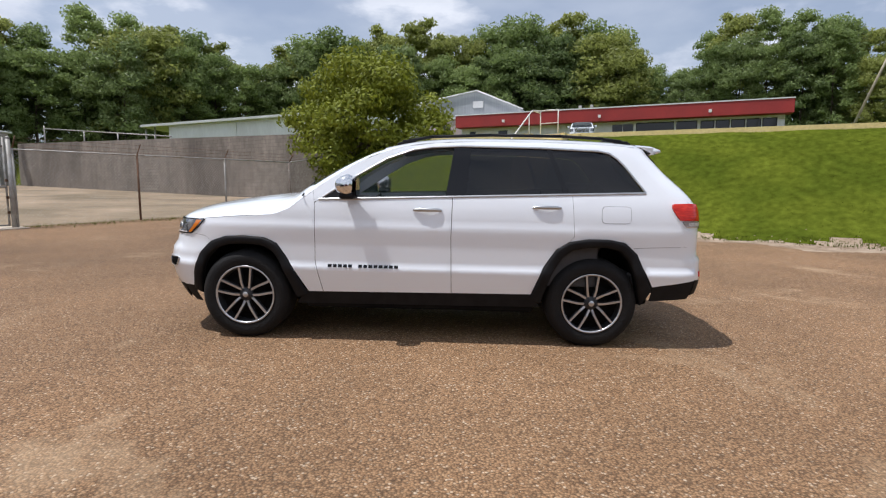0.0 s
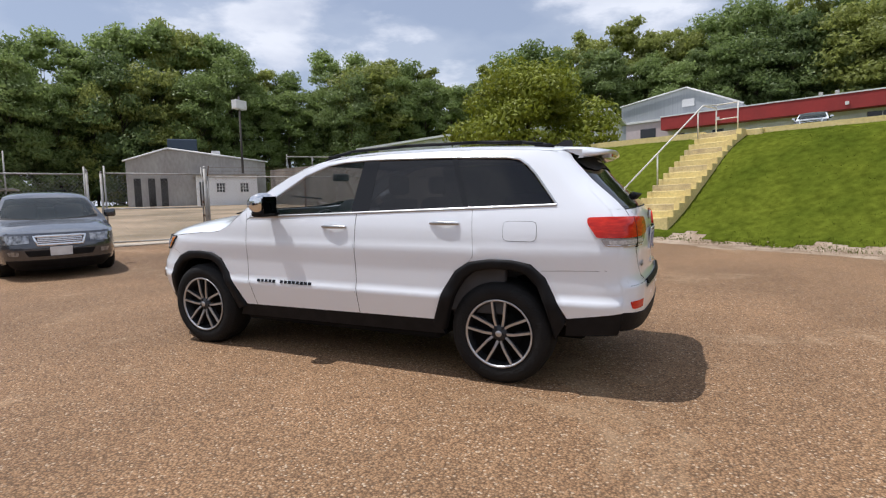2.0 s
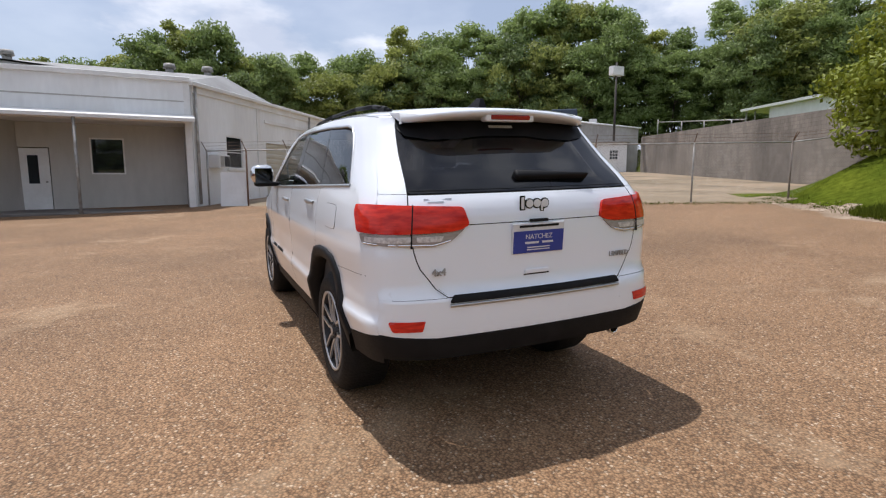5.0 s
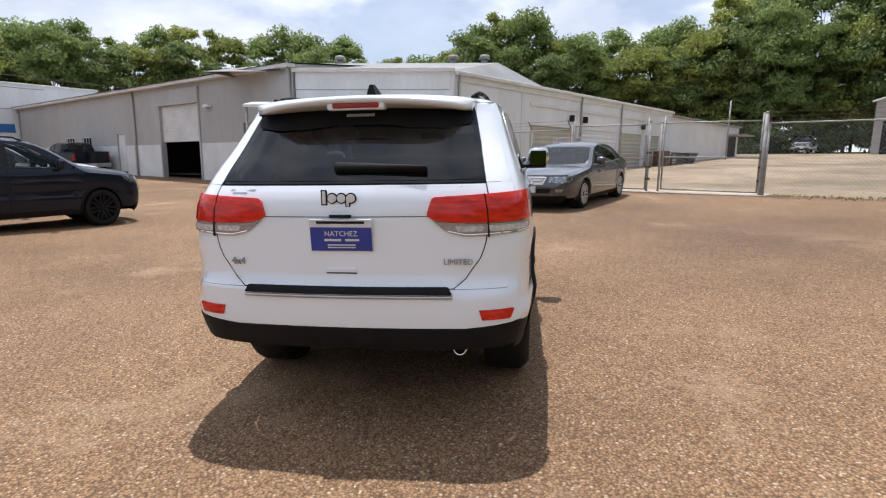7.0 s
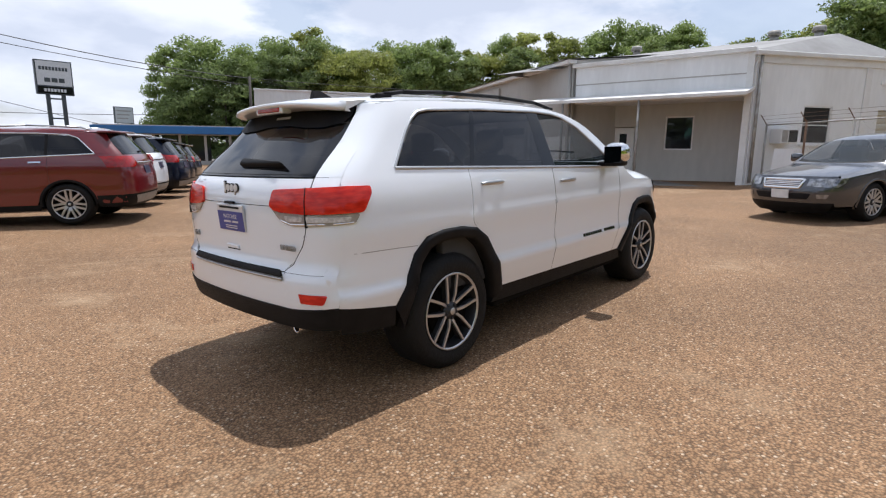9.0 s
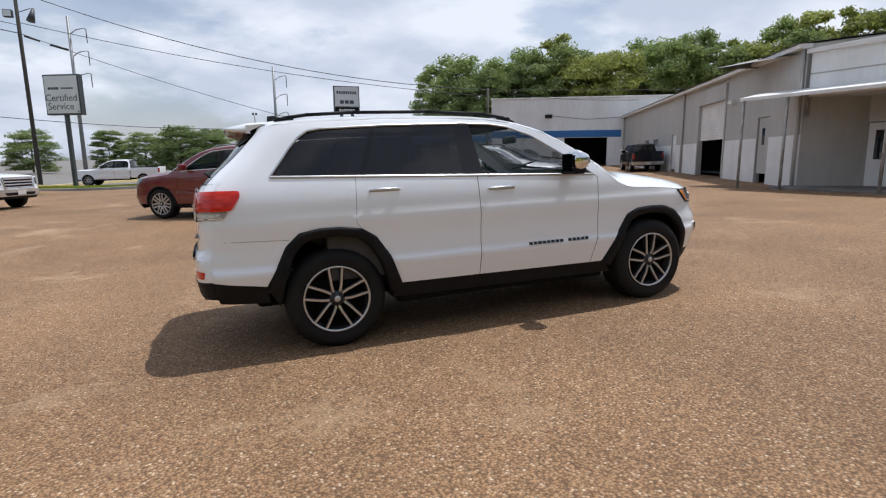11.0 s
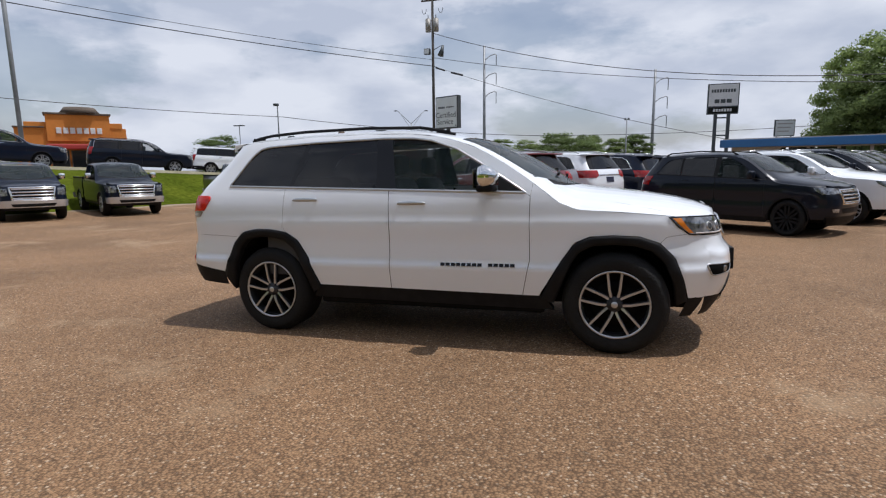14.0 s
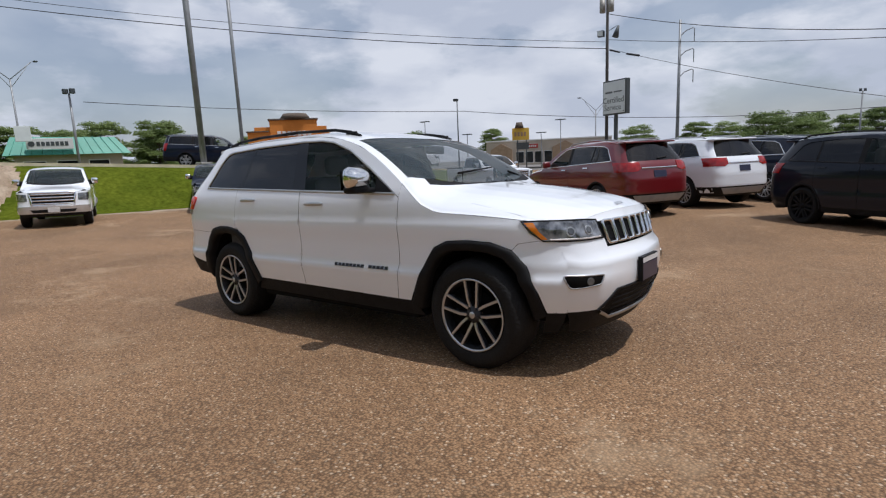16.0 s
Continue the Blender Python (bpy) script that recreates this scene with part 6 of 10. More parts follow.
    for sg in (-1, 1):
        mir2 = lambda ps: [(sg * u, v) for u, v in ps]
        skin("rear_pillar", mir2([(0.741, 1.26), (SR, 1.26), (SR, 1.45), (SR, 1.657), (0.784, 1.657), (0.765, 1.45)]), rr, W, car, step=0.05)
        skin("rear_corner", mir2([(0.741, 1.258), (SR, 1.258), (SR, 1.0), (SR, 0.757), (0.548, 0.757), (0.603, 0.80), (0.666, 0.90), (0.703, 1.02), (0.735, 1.19)]), rr, W, car, step=0.05)
        ribbon("panel_gap", mir2([(0.7395, 1.255), (0.7335, 1.19), (0.7015, 1.02), (0.6645, 0.90), (0.6015, 0.80), (0.5465, 0.757)]), rr, 0.02, PLASTIC, car, off=-0.008)
    ribbon("panel_gap", [(-0.735, 1.259), (0.735, 1.259)], rr, 0.03, PLASTIC, car, off=-0.010)
    skin("rear_bumper", [(-SR, 0.585), (-0.60, 0.56), (0.60, 0.56), (SR, 0.585), (SR, 0.755), (-SR, 0.755)], rr, W, car, step=0.05)
    skin("bumper_valance", [(-SR, 0.582), (-0.60, 0.557), (0.60, 0.557), (SR, 0.582), (SR, 0.455), (0.5, 0.445), (-0.5, 0.445), (-SR, 0.455)], rr, PLASTIC, car, off=0.006, step=0.06, thick=0.03)
    skin("step_pad", rounded([(-0.54, 0.732), (0.54, 0.732), (0.52, 0.762), (-0.52, 0.762)], 0.01), rr, PLASTIC, car, off=0.012, step=0.05, thick=0.014)
    ribbon("bumper_trim", [(-0.54, 0.718), (0.54, 0.718)], rr, 0.016, SATIN, car, off=0.010, label="bright bumper trim")
    for u in (-0.32, 0.18, 0.55):
        bm = bmesh.new()
        c, nn = lay(rr, (u, 0.645), 0.0)
        add_tube(bm, c - nn * 0.004, c + nn * 0.002, 0.011, sides=12)
        part("parking_sensor", bm, W, car)
    bm = bmesh.new()
    lathe(bm, [(0.030, -0.12), (0.030, 0.0), (0.037, 0.006), (0.041, 0.0), (0.040, -0.13)], 24)
    ex = part("exhaust_tip", bm, CHROME, car, "round chrome exhaust tip")
    ex.matrix_basis = pose(2.375, 0.555, 0.440, 0, 0, -90) @ Matrix.Scale(0.85, 4)
    # near-black plug paints the shade inside the hollow tip
    part("exhaust_bore", tube(((0, -0.05, 0), (0, -0.003, 0), 0.0297), sides=20), WELL, ex)
    # spoiler with its brake lamp
    bm = bmesh.new()
    rows = []
    for v in np.linspace(-0.93, 0.93, 15):
        b = 0.05 * v * v
        tip = 2.135 - 0.06 * v * v - 0.19 * v ** 8
        p0 = rv(1.84, v) + Vector((0, 0, 0.002))
        e = fm.edge(1.84)
        y = v * e
        rows.append([bm.verts.new(q) for q in (p0, Vector((1.98, y * 0.985, p0.z - 0.010)), Vector((tip, y * 0.975, 1.688 - b)), Vector((tip + 0.006, y * 0.975, 1.672 - b)), Vector((tip - 0.03, y * 0.97, 1.655 - b)), Vector((1.99, y * 0.97, 1.640 - b * 0.6)))])
    for p, q in zip(rows, rows[1:]):
        for k in range(5):
            bm.faces.new((p[k], p[k + 1], q[k + 1], q[k])).smooth = True
    for r in (rows[0], rows[-1]):
        bm.faces.new(r)
    bmesh.ops.recalc_face_normals(bm, faces=bm.faces)
    sp = part("spoiler", bm, W, car)
    part("brake_lamp", box((2.085, -0.125, 1.634), (2.125, 0.125, 1.661), 0.008), LENS_DARK, sp, "high red brake lamp")
    part("brake_lamp_frame", box((2.05, -0.155, 1.624), (2.118, 0.155, 1.666), 0.012), W, sp)
    # wiper, badge, plate, handle
    bm = soft_box((-0.235, -0.02, -0.022), (0.235, 0.03, 0.022), 0.014, lambda c: setattr(c, "z", c.z * (1.25 - 2.0 * (c.x + 0.235))))
    wp = part("rear_wiper", bm, PLASTIC, tg)
    c, nn = lay(rr, (0.195, 1.325), 0.012)
    wp.matrix_basis = Matrix.Translation(c) @ pose(0, 0, 0, 0, 0, 90) @ pose(0, 0, 0, -46, 0, 0) @ pose(0, 0, 0, 0, 2, 0)
    lay_rear = lambda u, v, off: Matrix.Translation(lay(rr, (u, v), off)[0]) @ pose(0, 0, 0, 90, 0, 90)
    bm = bmesh.new()
    for x0, x1, z0, z1 in ((-0.082, -0.064, -0.028, 0.034), (0.038, 0.052, -0.040, 0.010)):
        add_box(bm, (x0, z0, 0), (x1, z1, 0.008), 0.004)
    for x in (-0.032, 0.014, 0.062):
        add_tube(bm, (x, 0, 0), (x, 0, 0.009), 0.021, sides=18)
    bd = part("maker_badge", bm, PLATE_WHITE, tg, "pale maker badge as plain blocks with a dark outline")
    bd.matrix_basis = lay_rear(-0.025, 1.192, 0.006)
    bm = bmesh.new()
    for x0, x1, z0, z1 in ((-0.089, -0.057, -0.035, 0.041), (0.031, 0.059, -0.047, 0.010)):
        add_box(bm, (x0, z0, -0.004), (x1, z1, 0.004), 0.003)
    for x in (-0.032, 0.014, 0.062):
        add_tube(bm, (x, 0, -0.004), (x, 0, 0.005), 0.027, sides=18)
    part("badge_back", bm, GLOSS_BLACK, bd)
    bm = box((-0.158, -0.08, 0), (0.158, 0.08, 0.012), 0.005)
    pl = part("number_plate", bm, PLATE_WHITE, tg, "blue dealer plate with pale lettering")
    pl.matrix_basis = lay_rear(-0.012, 1.018, 0.002) @ pose(0, 0, 0, 4, 0, 0)
    part("plate_field", box((-0.154, -0.076, 0.0121), (0.154, 0.040, 0.0135)), BLUE_PLATE, pl)
    part("plate_band", box((-0.12, 0.058, 0.0121), (0.12, 0.070, 0.0140)), PLASTIC, pl)
    words("plate_lettering", "NATCHEZ", 0.036, PLATE_WHITE, pl, pose(0, 0.008, 0.0136), depth=0.0006)
    for x0, x1, z0, z1 in ((-0.085, 0.0, -0.028, -0.017), (0.02, 0.09, -0.028, -0.017), (-0.07, 0.07, -0.05, -0.044), (-0.07, 0.07, -0.062, -0.057)):
        part("plate_bar", box((x0, z0, 0.0135), (x1, z1, 0.0142)), PLATE_WHITE, pl)
    part("plate_recess", box((-0.055, 0.085, -0.004), (0.055, 0.10, 0.012), 0.004), PLASTIC, pl)
    # thin black strip draws the shading line of the tailgate crease
    ribbon("gate_crease", [(-0.425, 1.105), (0.425, 1.105)], rr, 0.004, GLOSS_BLACK, tg, off=0.0012)
    hb = part("gate_handle", box((-0.075, -0.012, 0), (0.075, 0.012, 0.010), 0.005), W, tg)
    hb.matrix_basis = lay_rear(-0.02, 0.845, 0.0)
    bars("gate_handle_slot", rr, [(-0.10, 0.826, 0.06, 0.832)], PLASTIC, tg, 0.002)
    bars("sticker", rr, [(-0.66, 1.228, -0.52, 1.236), (-0.64, 1.216, -0.56, 1.222)], SATIN, tg, 0.001)
    for k in range(13):
        bars("glass_sticker", rr, [(-0.128 + 0.019 * k, 1.592, -0.128 + 0.019 * k + 0.014, 1.606)], PLATE_WHITE, tg, 0.010, "white sticker lettering as a plain bar")
    words("trim_badge", "4x4", 0.05, STEEL, tg, lay_rear(-0.575, 0.880, 0.007), depth=0.005)
    words("trim_badge", "LIMITED", 0.040, STEEL, tg, lay_rear(0.560, 0.885, 0.007), depth=0.005)
    # front end
    for sg in (-1, 1):
        skin("bumper_corner", [(sg * u, v) for u, v in ((0.72, 0.44), (0.81, 0.44), (0.81, 0.86), (0.72, 0.86))], fr, W, car, off=-0.003, step=0.05)
        skin("roof_corner", [(1.66, sg * 0.88), (1.66, sg * 0.998), (1.93, sg * 0.998), (1.93, sg * 0.88)], rv, W, car, off=-0.004, step=0.04)
        skin("rear_corner_inner", [(sg * u, v) for u, v in ((SR - 0.05, 0.60), (SR + 0.05, 0.60), (SR + 0.05, 1.65), (SR - 0.05, 1.65))], rr, W, car, off=-0.003, step=0.05)
    lower = [(-0.765, 0.425), (-0.55, 0.425), (-0.42, 0.54), (0.42, 0.54), (0.55, 0.425), (0.765, 0.425), (0.765, 0.868), (0.46, 0.868), (0.455, 0.812), (-0.455, 0.812), (-0.46, 0.868), (-0.765, 0.868)]
    skin("front_bumper", lower, fr, W, car, step=0.05)
    skin("lower_intake", [(-0.60, 0.425), (-0.42, 0.545), (0.42, 0.545), (0.60, 0.425), (0.48, 0.335), (-0.48, 0.335)], fr, PLASTIC, car, off=-0.015, step=0.06)
    for k in range(5):
        zz = 0.37 + k * 0.035
        ribbon("intake_slat", [(-0.46, zz), (0.46, zz)], fr, 0.010, PLASTIC, car, off=0.006)
    ribbon("intake_trim", [(-0.60, 0.42), (-0.43, 0.535), (0.43, 0.535), (0.60, 0.42)], fr, 0.018, PLASTIC, car, off=0.010)
    ribbon("intake_trim", [(-0.58, 0.405), (-0.46, 0.345), (0.46, 0.345), (0.58, 0.405)], fr, 0.022, SATIN, car, off=0.012, label="bright lower intake trim")
    skin("chin", [(-0.765, 0.43), (-0.58, 0.42), (-0.48, 0.34), (0.48, 0.34), (0.58, 0.42), (0.765, 0.43), (0.72, 0.27), (-0.72, 0.27)], fr, PLASTIC, car, off=0.0, step=0.06)
    skin("grille_back", [(-0.80, 0.86), (-0.46, 0.81), (0.46, 0.81), (0.80, 0.86), (0.86, 1.0), (0.4, 1.01), (-0.4, 1.01), (-0.86, 1.0)], fr, WELL, car, off=-0.03, step=0.07)
    for k in range(7):
        u = -0.375 + 0.125 * k
        slot = rounded([(u - 0.052, 0.832), (u + 0.052, 0.832), (u + 0.054, 0.972), (u - 0.054, 0.972)], 0.02, 3)
        g = ribbon("grille_surround", slot, fr, 0.017, CHROME, car, off=0.014, closed=True, label="chrome grille slot surround")
        skin("grille_mesh", slot, fr, PLASTIC, g, off=-0.010, step=0.05)
        bm_boxes = [(u - 0.045, 0.845 + 0.022 * j, u + 0.045, 0.851 + 0.022 * j) for j in range(6)]
        bars("grille_bars", fr, bm_boxes, PLASTIC, g, 0.004)
    skin("grille_panel", [(-0.80, 0.995), (-0.48, 0.990), (-0.47, 0.976), (0.47, 0.976), (0.48, 0.990), (0.80, 0.995)] + [(u, z + 0.002) for u, z, _ in reversed(lip)], fr, W, car, off=-0.003, step=0.05)
    for k in range(8):
        u = -0.4375 + 0.125 * k
        skin("grille_rib", [(u - 0.009, 0.815), (u + 0.009, 0.815), (u + 0.009, 0.985), (u - 0.009, 0.985)], fr, PLASTIC, car, off=-0.004, step=0.06)
    bm = bmesh.new()
    for x0, x1 in ((-0.06, -0.035), (-0.03, -0.002), (0.002, 0.03), (0.035, 0.06)):
        add_box(bm, (x0, -0.014, 0), (x1, 0.014, 0.005), 0.002)
    fb = part("maker_badge", bm, CHROME, car)
    c, nn = lay(rv, (-2.12, 0.0), 0.003)
    fb.matrix_basis = Matrix.Translation(c) @ pose(0, 0, 0, 0, 0, -90) @ pose(0, 0, 0, 33, 0, 0)
    lay_front = lambda u, v, off: Matrix.Translation(lay(fr, (u, v), off)[0]) @ pose(0, 0, 0, 90, 0, -90)
    fp = part("front_plate", box((-0.16, -0.085, -0.02), (0.16, 0.085, 0.012), 0.006), PLASTIC, car, "dark dealer plate on the front bumper")
    fp.matrix_basis = lay_front(0.0, 0.625, 0.02)
    part("plate_field", box((-0.15, -0.075, 0.0121), (0.15, 0.035, 0.0135)), PLATE_DARK, fp)
    part("plate_band", box((-0.15, 0.042, 0.0121), (0.15, 0.075, 0.0135)), PLATE_WHITE, fp)
    # antenna
    bm = bmesh.new()
    a = [bm.verts.new(q) for q in (Vector((1.60, -0.03, 1.722)), Vector((1.60, 0.03, 1.722)), Vector((1.80, 0.035, 1.705)), Vector((1.80, -0.035, 1.705)), Vector((1.735, -0.008, 1.79)), Vector((1.735, 0.008, 1.79)), Vector((1.79, 0.010, 1.785)), Vector((1.79, -0.010, 1.785)))]
    for f in ((0, 1, 5, 4), (1, 2, 6, 5), (2, 3, 7, 6), (3, 0, 4, 7), (4, 5, 6, 7)):
        bm.faces.new([a[k] for k in f])
    bmesh.ops.recalc_face_normals(bm, faces=bm.faces)
    part("antenna", bm, PLASTIC, car)
    # underside and cabin
    bm = box((-2.0, -0.60, 0.30), (2.02, 0.60, 0.52), 0.04)
    add_box(bm, (-0.95, -0.86, 0.27), (0.98, 0.86, 0.42), 0.03)
    part("underbody", bm, WELL, car)
    part("floor_pan", box((-0.95, -0.80, 0.45), (2.1, 0.80, 0.62), 0.02), INTERIOR, car)
    part("door_lining", box((-0.85, -0.86, 0.5), (1.5, -0.79, 1.17), 0.02), INTERIOR, car)
    part("door_lining", box((-0.85, 0.79, 0.5), (1.5, 0.86, 1.17), 0.02), INTERIOR, car)
    part("dashboard", soft_box((-1.05, -0.76, 0.72), (-0.62, 0.76, 1.17), 0.06), INTERIOR, car)
    for y in (-0.38, 0.38):
        bm = soft_box((-0.28, y - 0.25, 0.60), (0.26, y + 0.25, 0.80), 0.06)
        st = part("seat", bm, SEAT, car)
        bm = soft_box((0.16, y - 0.24, 0.74), (0.32, y + 0.24, 1.33), 0.06, lambda c: setattr(c, "x", c.x + (c.z - 0.74) * 0.28))
        part("seat_back", bm, SEAT, st)
        bm = soft_box((0.34, y - 0.12, 1.36), (0.44, y + 0.12, 1.53), 0.04)
        part("headrest", bm, SEAT, st)
    part("rear_seat", soft_box((1.0, -0.68, 0.6), (1.5, 0.68, 0.82), 0.06), SEAT, car)
    part("rear_seat_back", soft_box((1.42, -0.68, 0.75), (1.58, 0.68, 1.36), 0.06), SEAT, car)
    bm = bmesh.new()
    for k in range(20):
        a0, a1 = 2 * math.pi * k / 20, 2 * math.pi * (k + 1) / 20
        add_tube(bm, (0, 0.18 * math.cos(a0), 0.18 * math.sin(a0)), (0, 0.18 * math.cos(a1), 0.18 * math.sin(a1)), 0.016, sides=6, caps=False)
    add_tube(bm, (0, -0.17, 0), (0, 0.17, 0), 0.02, sides=6)
    add_tube(bm, (0, 0, 0), (-0.2, 0, 0), 0.04, sides=8)
    sw = part("steering_wheel", bm, INTERIOR, car)
    sw.matrix_basis = pose(-0.46, -0.38, 1.06, 0, 22, 0)
    bm = soft_box((-0.50, -0.12, 1.50), (-0.46, 0.12, 1.57), 0.015)
    part("rear_view_mirror", bm, INTERIOR, car)
    return car


R_CAR = Matrix.Translation((0.005, -0.014, 0.0)) @ Matrix(((0.99973, 0.0003, 0.02339), (0.0003, 0.99967, -0.02558), (-0.02339, 0.02558, 0.9994))).to_4x4()
make_white_suv()


# ---- fence and gates along the yard ----
def chain_mesh(u0, u1, v0, v1, pitch=0.10, r=0.0019):
    """Diagonal wires both ways across a panel."""
    verts, faces = [], []
    def wire(p, q):
        d = Vector((q[0] - p[0], 0, q[1] - p[1])).normalized()
        s = Vector((-d.z, 0, d.x)) * r
        t = Vector((0, r, 0))
        k = len(verts)
        for c in (p, q):
            c = Vector((c[0], 0, c[1]))
            verts.extend([tuple(c + s), tuple(c - s * 0.5 + t), tuple(c - s * 0.5 - t)])
        faces.extend([(k, k + 1, k + 4, k + 3), (k + 1, k + 2, k + 5, k + 4), (k + 2, k, k + 3, k + 5)])
    h = v1 - v0
    x = u0 - h
    while x < u1:
        for sgn in (1, -1):
            a, b = (x, v0), (x + h, v1)
            if sgn < 0:
                a, b = (x, v1), (x + h, v0)
            t0, t1 = max(0.0, (u0 - a[0]) / h), min(1.0, (u1 - a[0]) / h)
            if t1 - t0 > 0.02:
                wire((a[0] + h * t0, a[1] + (b[1] - a[1]) * t0), (a[0] + h * t1, a[1] + (b[1] - a[1]) * t1))
        x += pitch
    me = bpy.data.meshes.new("chain_link")
    me.from_pydata(verts, [], faces)
    me.materials.append(STEEL)
    return me


def fence_run(b0, b1, a0, a1, posts, label, group="fence runs", z0=None, z1=None):
    p, q = S(a0, b0), S(a1, b1)
    p.z = lot(p.x, p.y) if z0 is None else z0
    q.z = lot(q.x, q.y) if z1 is None else z1
    d = q - p
    L = math.hypot(d.x, d.y)
    f = thing("fence", pose(p.x, p.y, p.z, 0, 0, math.degrees(math.atan2(d.y, d.x))), label, "fence", group)
    H, k_ = 1.85, d.z / L
    for k in range(posts + 1):
        u = L * k / posts
        g = k_ * u
        post = part("post", tube(((u, 0, g - 0.3), (u, 0, g + H + 0.03), 0.03)), RUST if k % 2 else STEEL, f)
        part("arm", tube(((u, 0, g + H), (u - 0.02, -0.22, g + H + 0.30), 0.014), sides=5), RUST, post)
    part("top_rail", tube(((0, 0, H), (L, 0, H + d.z), 0.02)), STEEL, f)
    me = chain_mesh(0, L, 0.03, H)
    for v in me.vertices:
        v.co.z += k_ * v.co.x
    m = new("chain_link", me)
    m.parent = f
    for k in range(3):
        t = (k + 0.6) / 3
        part("barbed_wire", tube(((0, -0.22 * t, H + 0.30 * t), (L, -0.22 * t, H + 0.30 * t + d.z), 0.004), sides=3), RUST, f)
    return f


def make_gate(width, m, parent_label, leaf_h=1.95):
    g = thing("gate", m, parent_label, "gate", "yard gates")
    for u in (0.0, width):
        part("gate_stile", tube(((u, 0, 0.08), (u, 0, leaf_h + 0.2), 0.024)), STEEL, g)
    for z in (0.10, 1.0, leaf_h):
        part("gate_rail", tube(((0, 0, z), (width, 0, z), 0.020)), STEEL, g)
    mm = new("chain_link", chain_mesh(0, width, 0.10, leaf_h))
    mm.parent = g
    for z in (0.4, 0.75, 1.15):
        part("hinge", box((width - 0.02, -0.03, z - 0.03), (width + 0.12, 0.03, z + 0.03)), RUST, g)
    return g


fence_run(-8.5, -4.06, -13.1, -12.45, 3, "chain-link fence with barbed wire beside the white building")
fence_run(1.35, 10.6, -12.35, -13.0, 3, "rusty chain-link fence with barbed wire along the yard")
fence_run(10.6, 14.4, -13.0, -14.6, 1, "rusty chain-link fence rising to the concrete wall", z1=1.0)
for (a, b), hgt, r in (((-12.4, -4.0), 2.1, 0.04), ((-12.4, -1.62), 2.05, 0.032), ((-12.4, -1.30), 2.0, 0.032), ((-12.35, 1.28), 2.15, 0.05)):
    z = height(a, b)
    gp = tagged(part("gate_post", tube(((0, 0, -0.3), (0, 0, hgt - 0.05), r), ((0, 0, hgt - 0.05), (0, 0, hgt), r * 1.15, r * 0.5), sides=12), STEEL), "tall grey steel gate post at the yard entrance", "post", "gate posts")
    gp.matrix_basis = Matrix.Translation(S(a, b, z))
gm = lambda b: Matrix.Translation(S(-12.4, b, height(-12.4, b))) @ pose(0, 0, 0, 0, 0, SITE + 90)
make_gate(2.26, gm(-3.93), "rusty chain-link gate leaf standing closed")
make_gate(2.42, gm(-1.22), "rusty chain-link gate leaf beside the tall post")


def make_sign():
    p = S(-12.85, -4.35)
    s = thing("warning_sign", pose(p.x, p.y, 1.33, 0, 0, SITE + 90) @ Matrix.Scale(0.76, 4), "white warning sign with dark red lettering on the fence", "sign")
    part("board", box((-0.68, -0.035, 0.0), (0.68, -0.012, 0.88), 0.004), PLATE_WHITE, s)
    up = lambda x, z: pose(x, -0.0405, z, 90, 0, 0)
    words("lettering", "DO NOT ENTER", 0.17, SIGN_RED, s, up(0, 0.77))
    words("lettering", "AUTHORIZED", 0.145, SIGN_DARK, s, pose(0, -0.036, 0.57, 90, 0, 0))
    words("lettering", "PERSONNEL ONLY", 0.135, SIGN_DARK, s, pose(0, -0.036, 0.41, 90, 0, 0))
    for z, w in ((0.26, 0.42), (0.12, 0.5)):
        for k in range(6):
            x = -w + 2 * w * k / 6
            part("print_bar", box((x, -0.040, z - 0.03), (x + 0.11, -0.0355, z + 0.03)), SIGN_DARK, s)


SIGN_RED = material("faded_red_paint", (0.30, 0.05, 0.04), (0.22, 0.04, 0.035), 5.0, 0.6)
SIGN_DARK = material("dark_sign_paint", (0.06, 0.03, 0.04), (0.1, 0.05, 0.05), 5.0, 0.6)
make_sign()
leaning = tagged(part("panel", box((0, 0, 0), (0.9, 0.02, 1.15)), WHITE_PAINT), "white sheet panel leaning on the fence", "panel")
pp = S(-12.7, -7.9)
leaning.matrix_basis = pose(pp.x, pp.y, height(-12.7, -7.9), -8, 0, SITE + 100)




# ---- clutter along the bays in the yard ----
def yard_spot(u, out):
    """A place u metres along the bays from the near corner, out metres before them."""
    p, q = S(-12.6, -8.66), S(-34.3, -6.6)
    d = (q - p).normalized()
    w = p + d * u + Vector((-d.y, d.x, 0)) * (-out if Vector((-d.y, d.x, 0)).dot(S(0, 1)) < 0 else out)
    return Matrix.Translation((w.x, w.y, lot(w.x, w.y))) @ pose(0, 0, 0, 0, 0, math.degrees(math.atan2(d.y, d.x)))


def make_drum(m):
    t = thing("drum", m, "rusty steel drum standing before the bay doors", "drum", "rusty drums")
    bm = bmesh.new()
    lathe(bm, [(0.0, 0.0), (0.285, 0.0), (0.29, 0.02), (0.28, 0.04), (0.28, 0.29), (0.29, 0.30), (0.28, 0.31), (0.28, 0.57), (0.29, 0.58), (0.28, 0.59), (0.28, 0.85), (0.29, 0.87), (0.275, 0.885), (0.27, 0.86), (0.0, 0.86)], 20)
    part("shell", bm, RUST, t).matrix_basis = pose(0, 0, 0, 90, 0, 0)


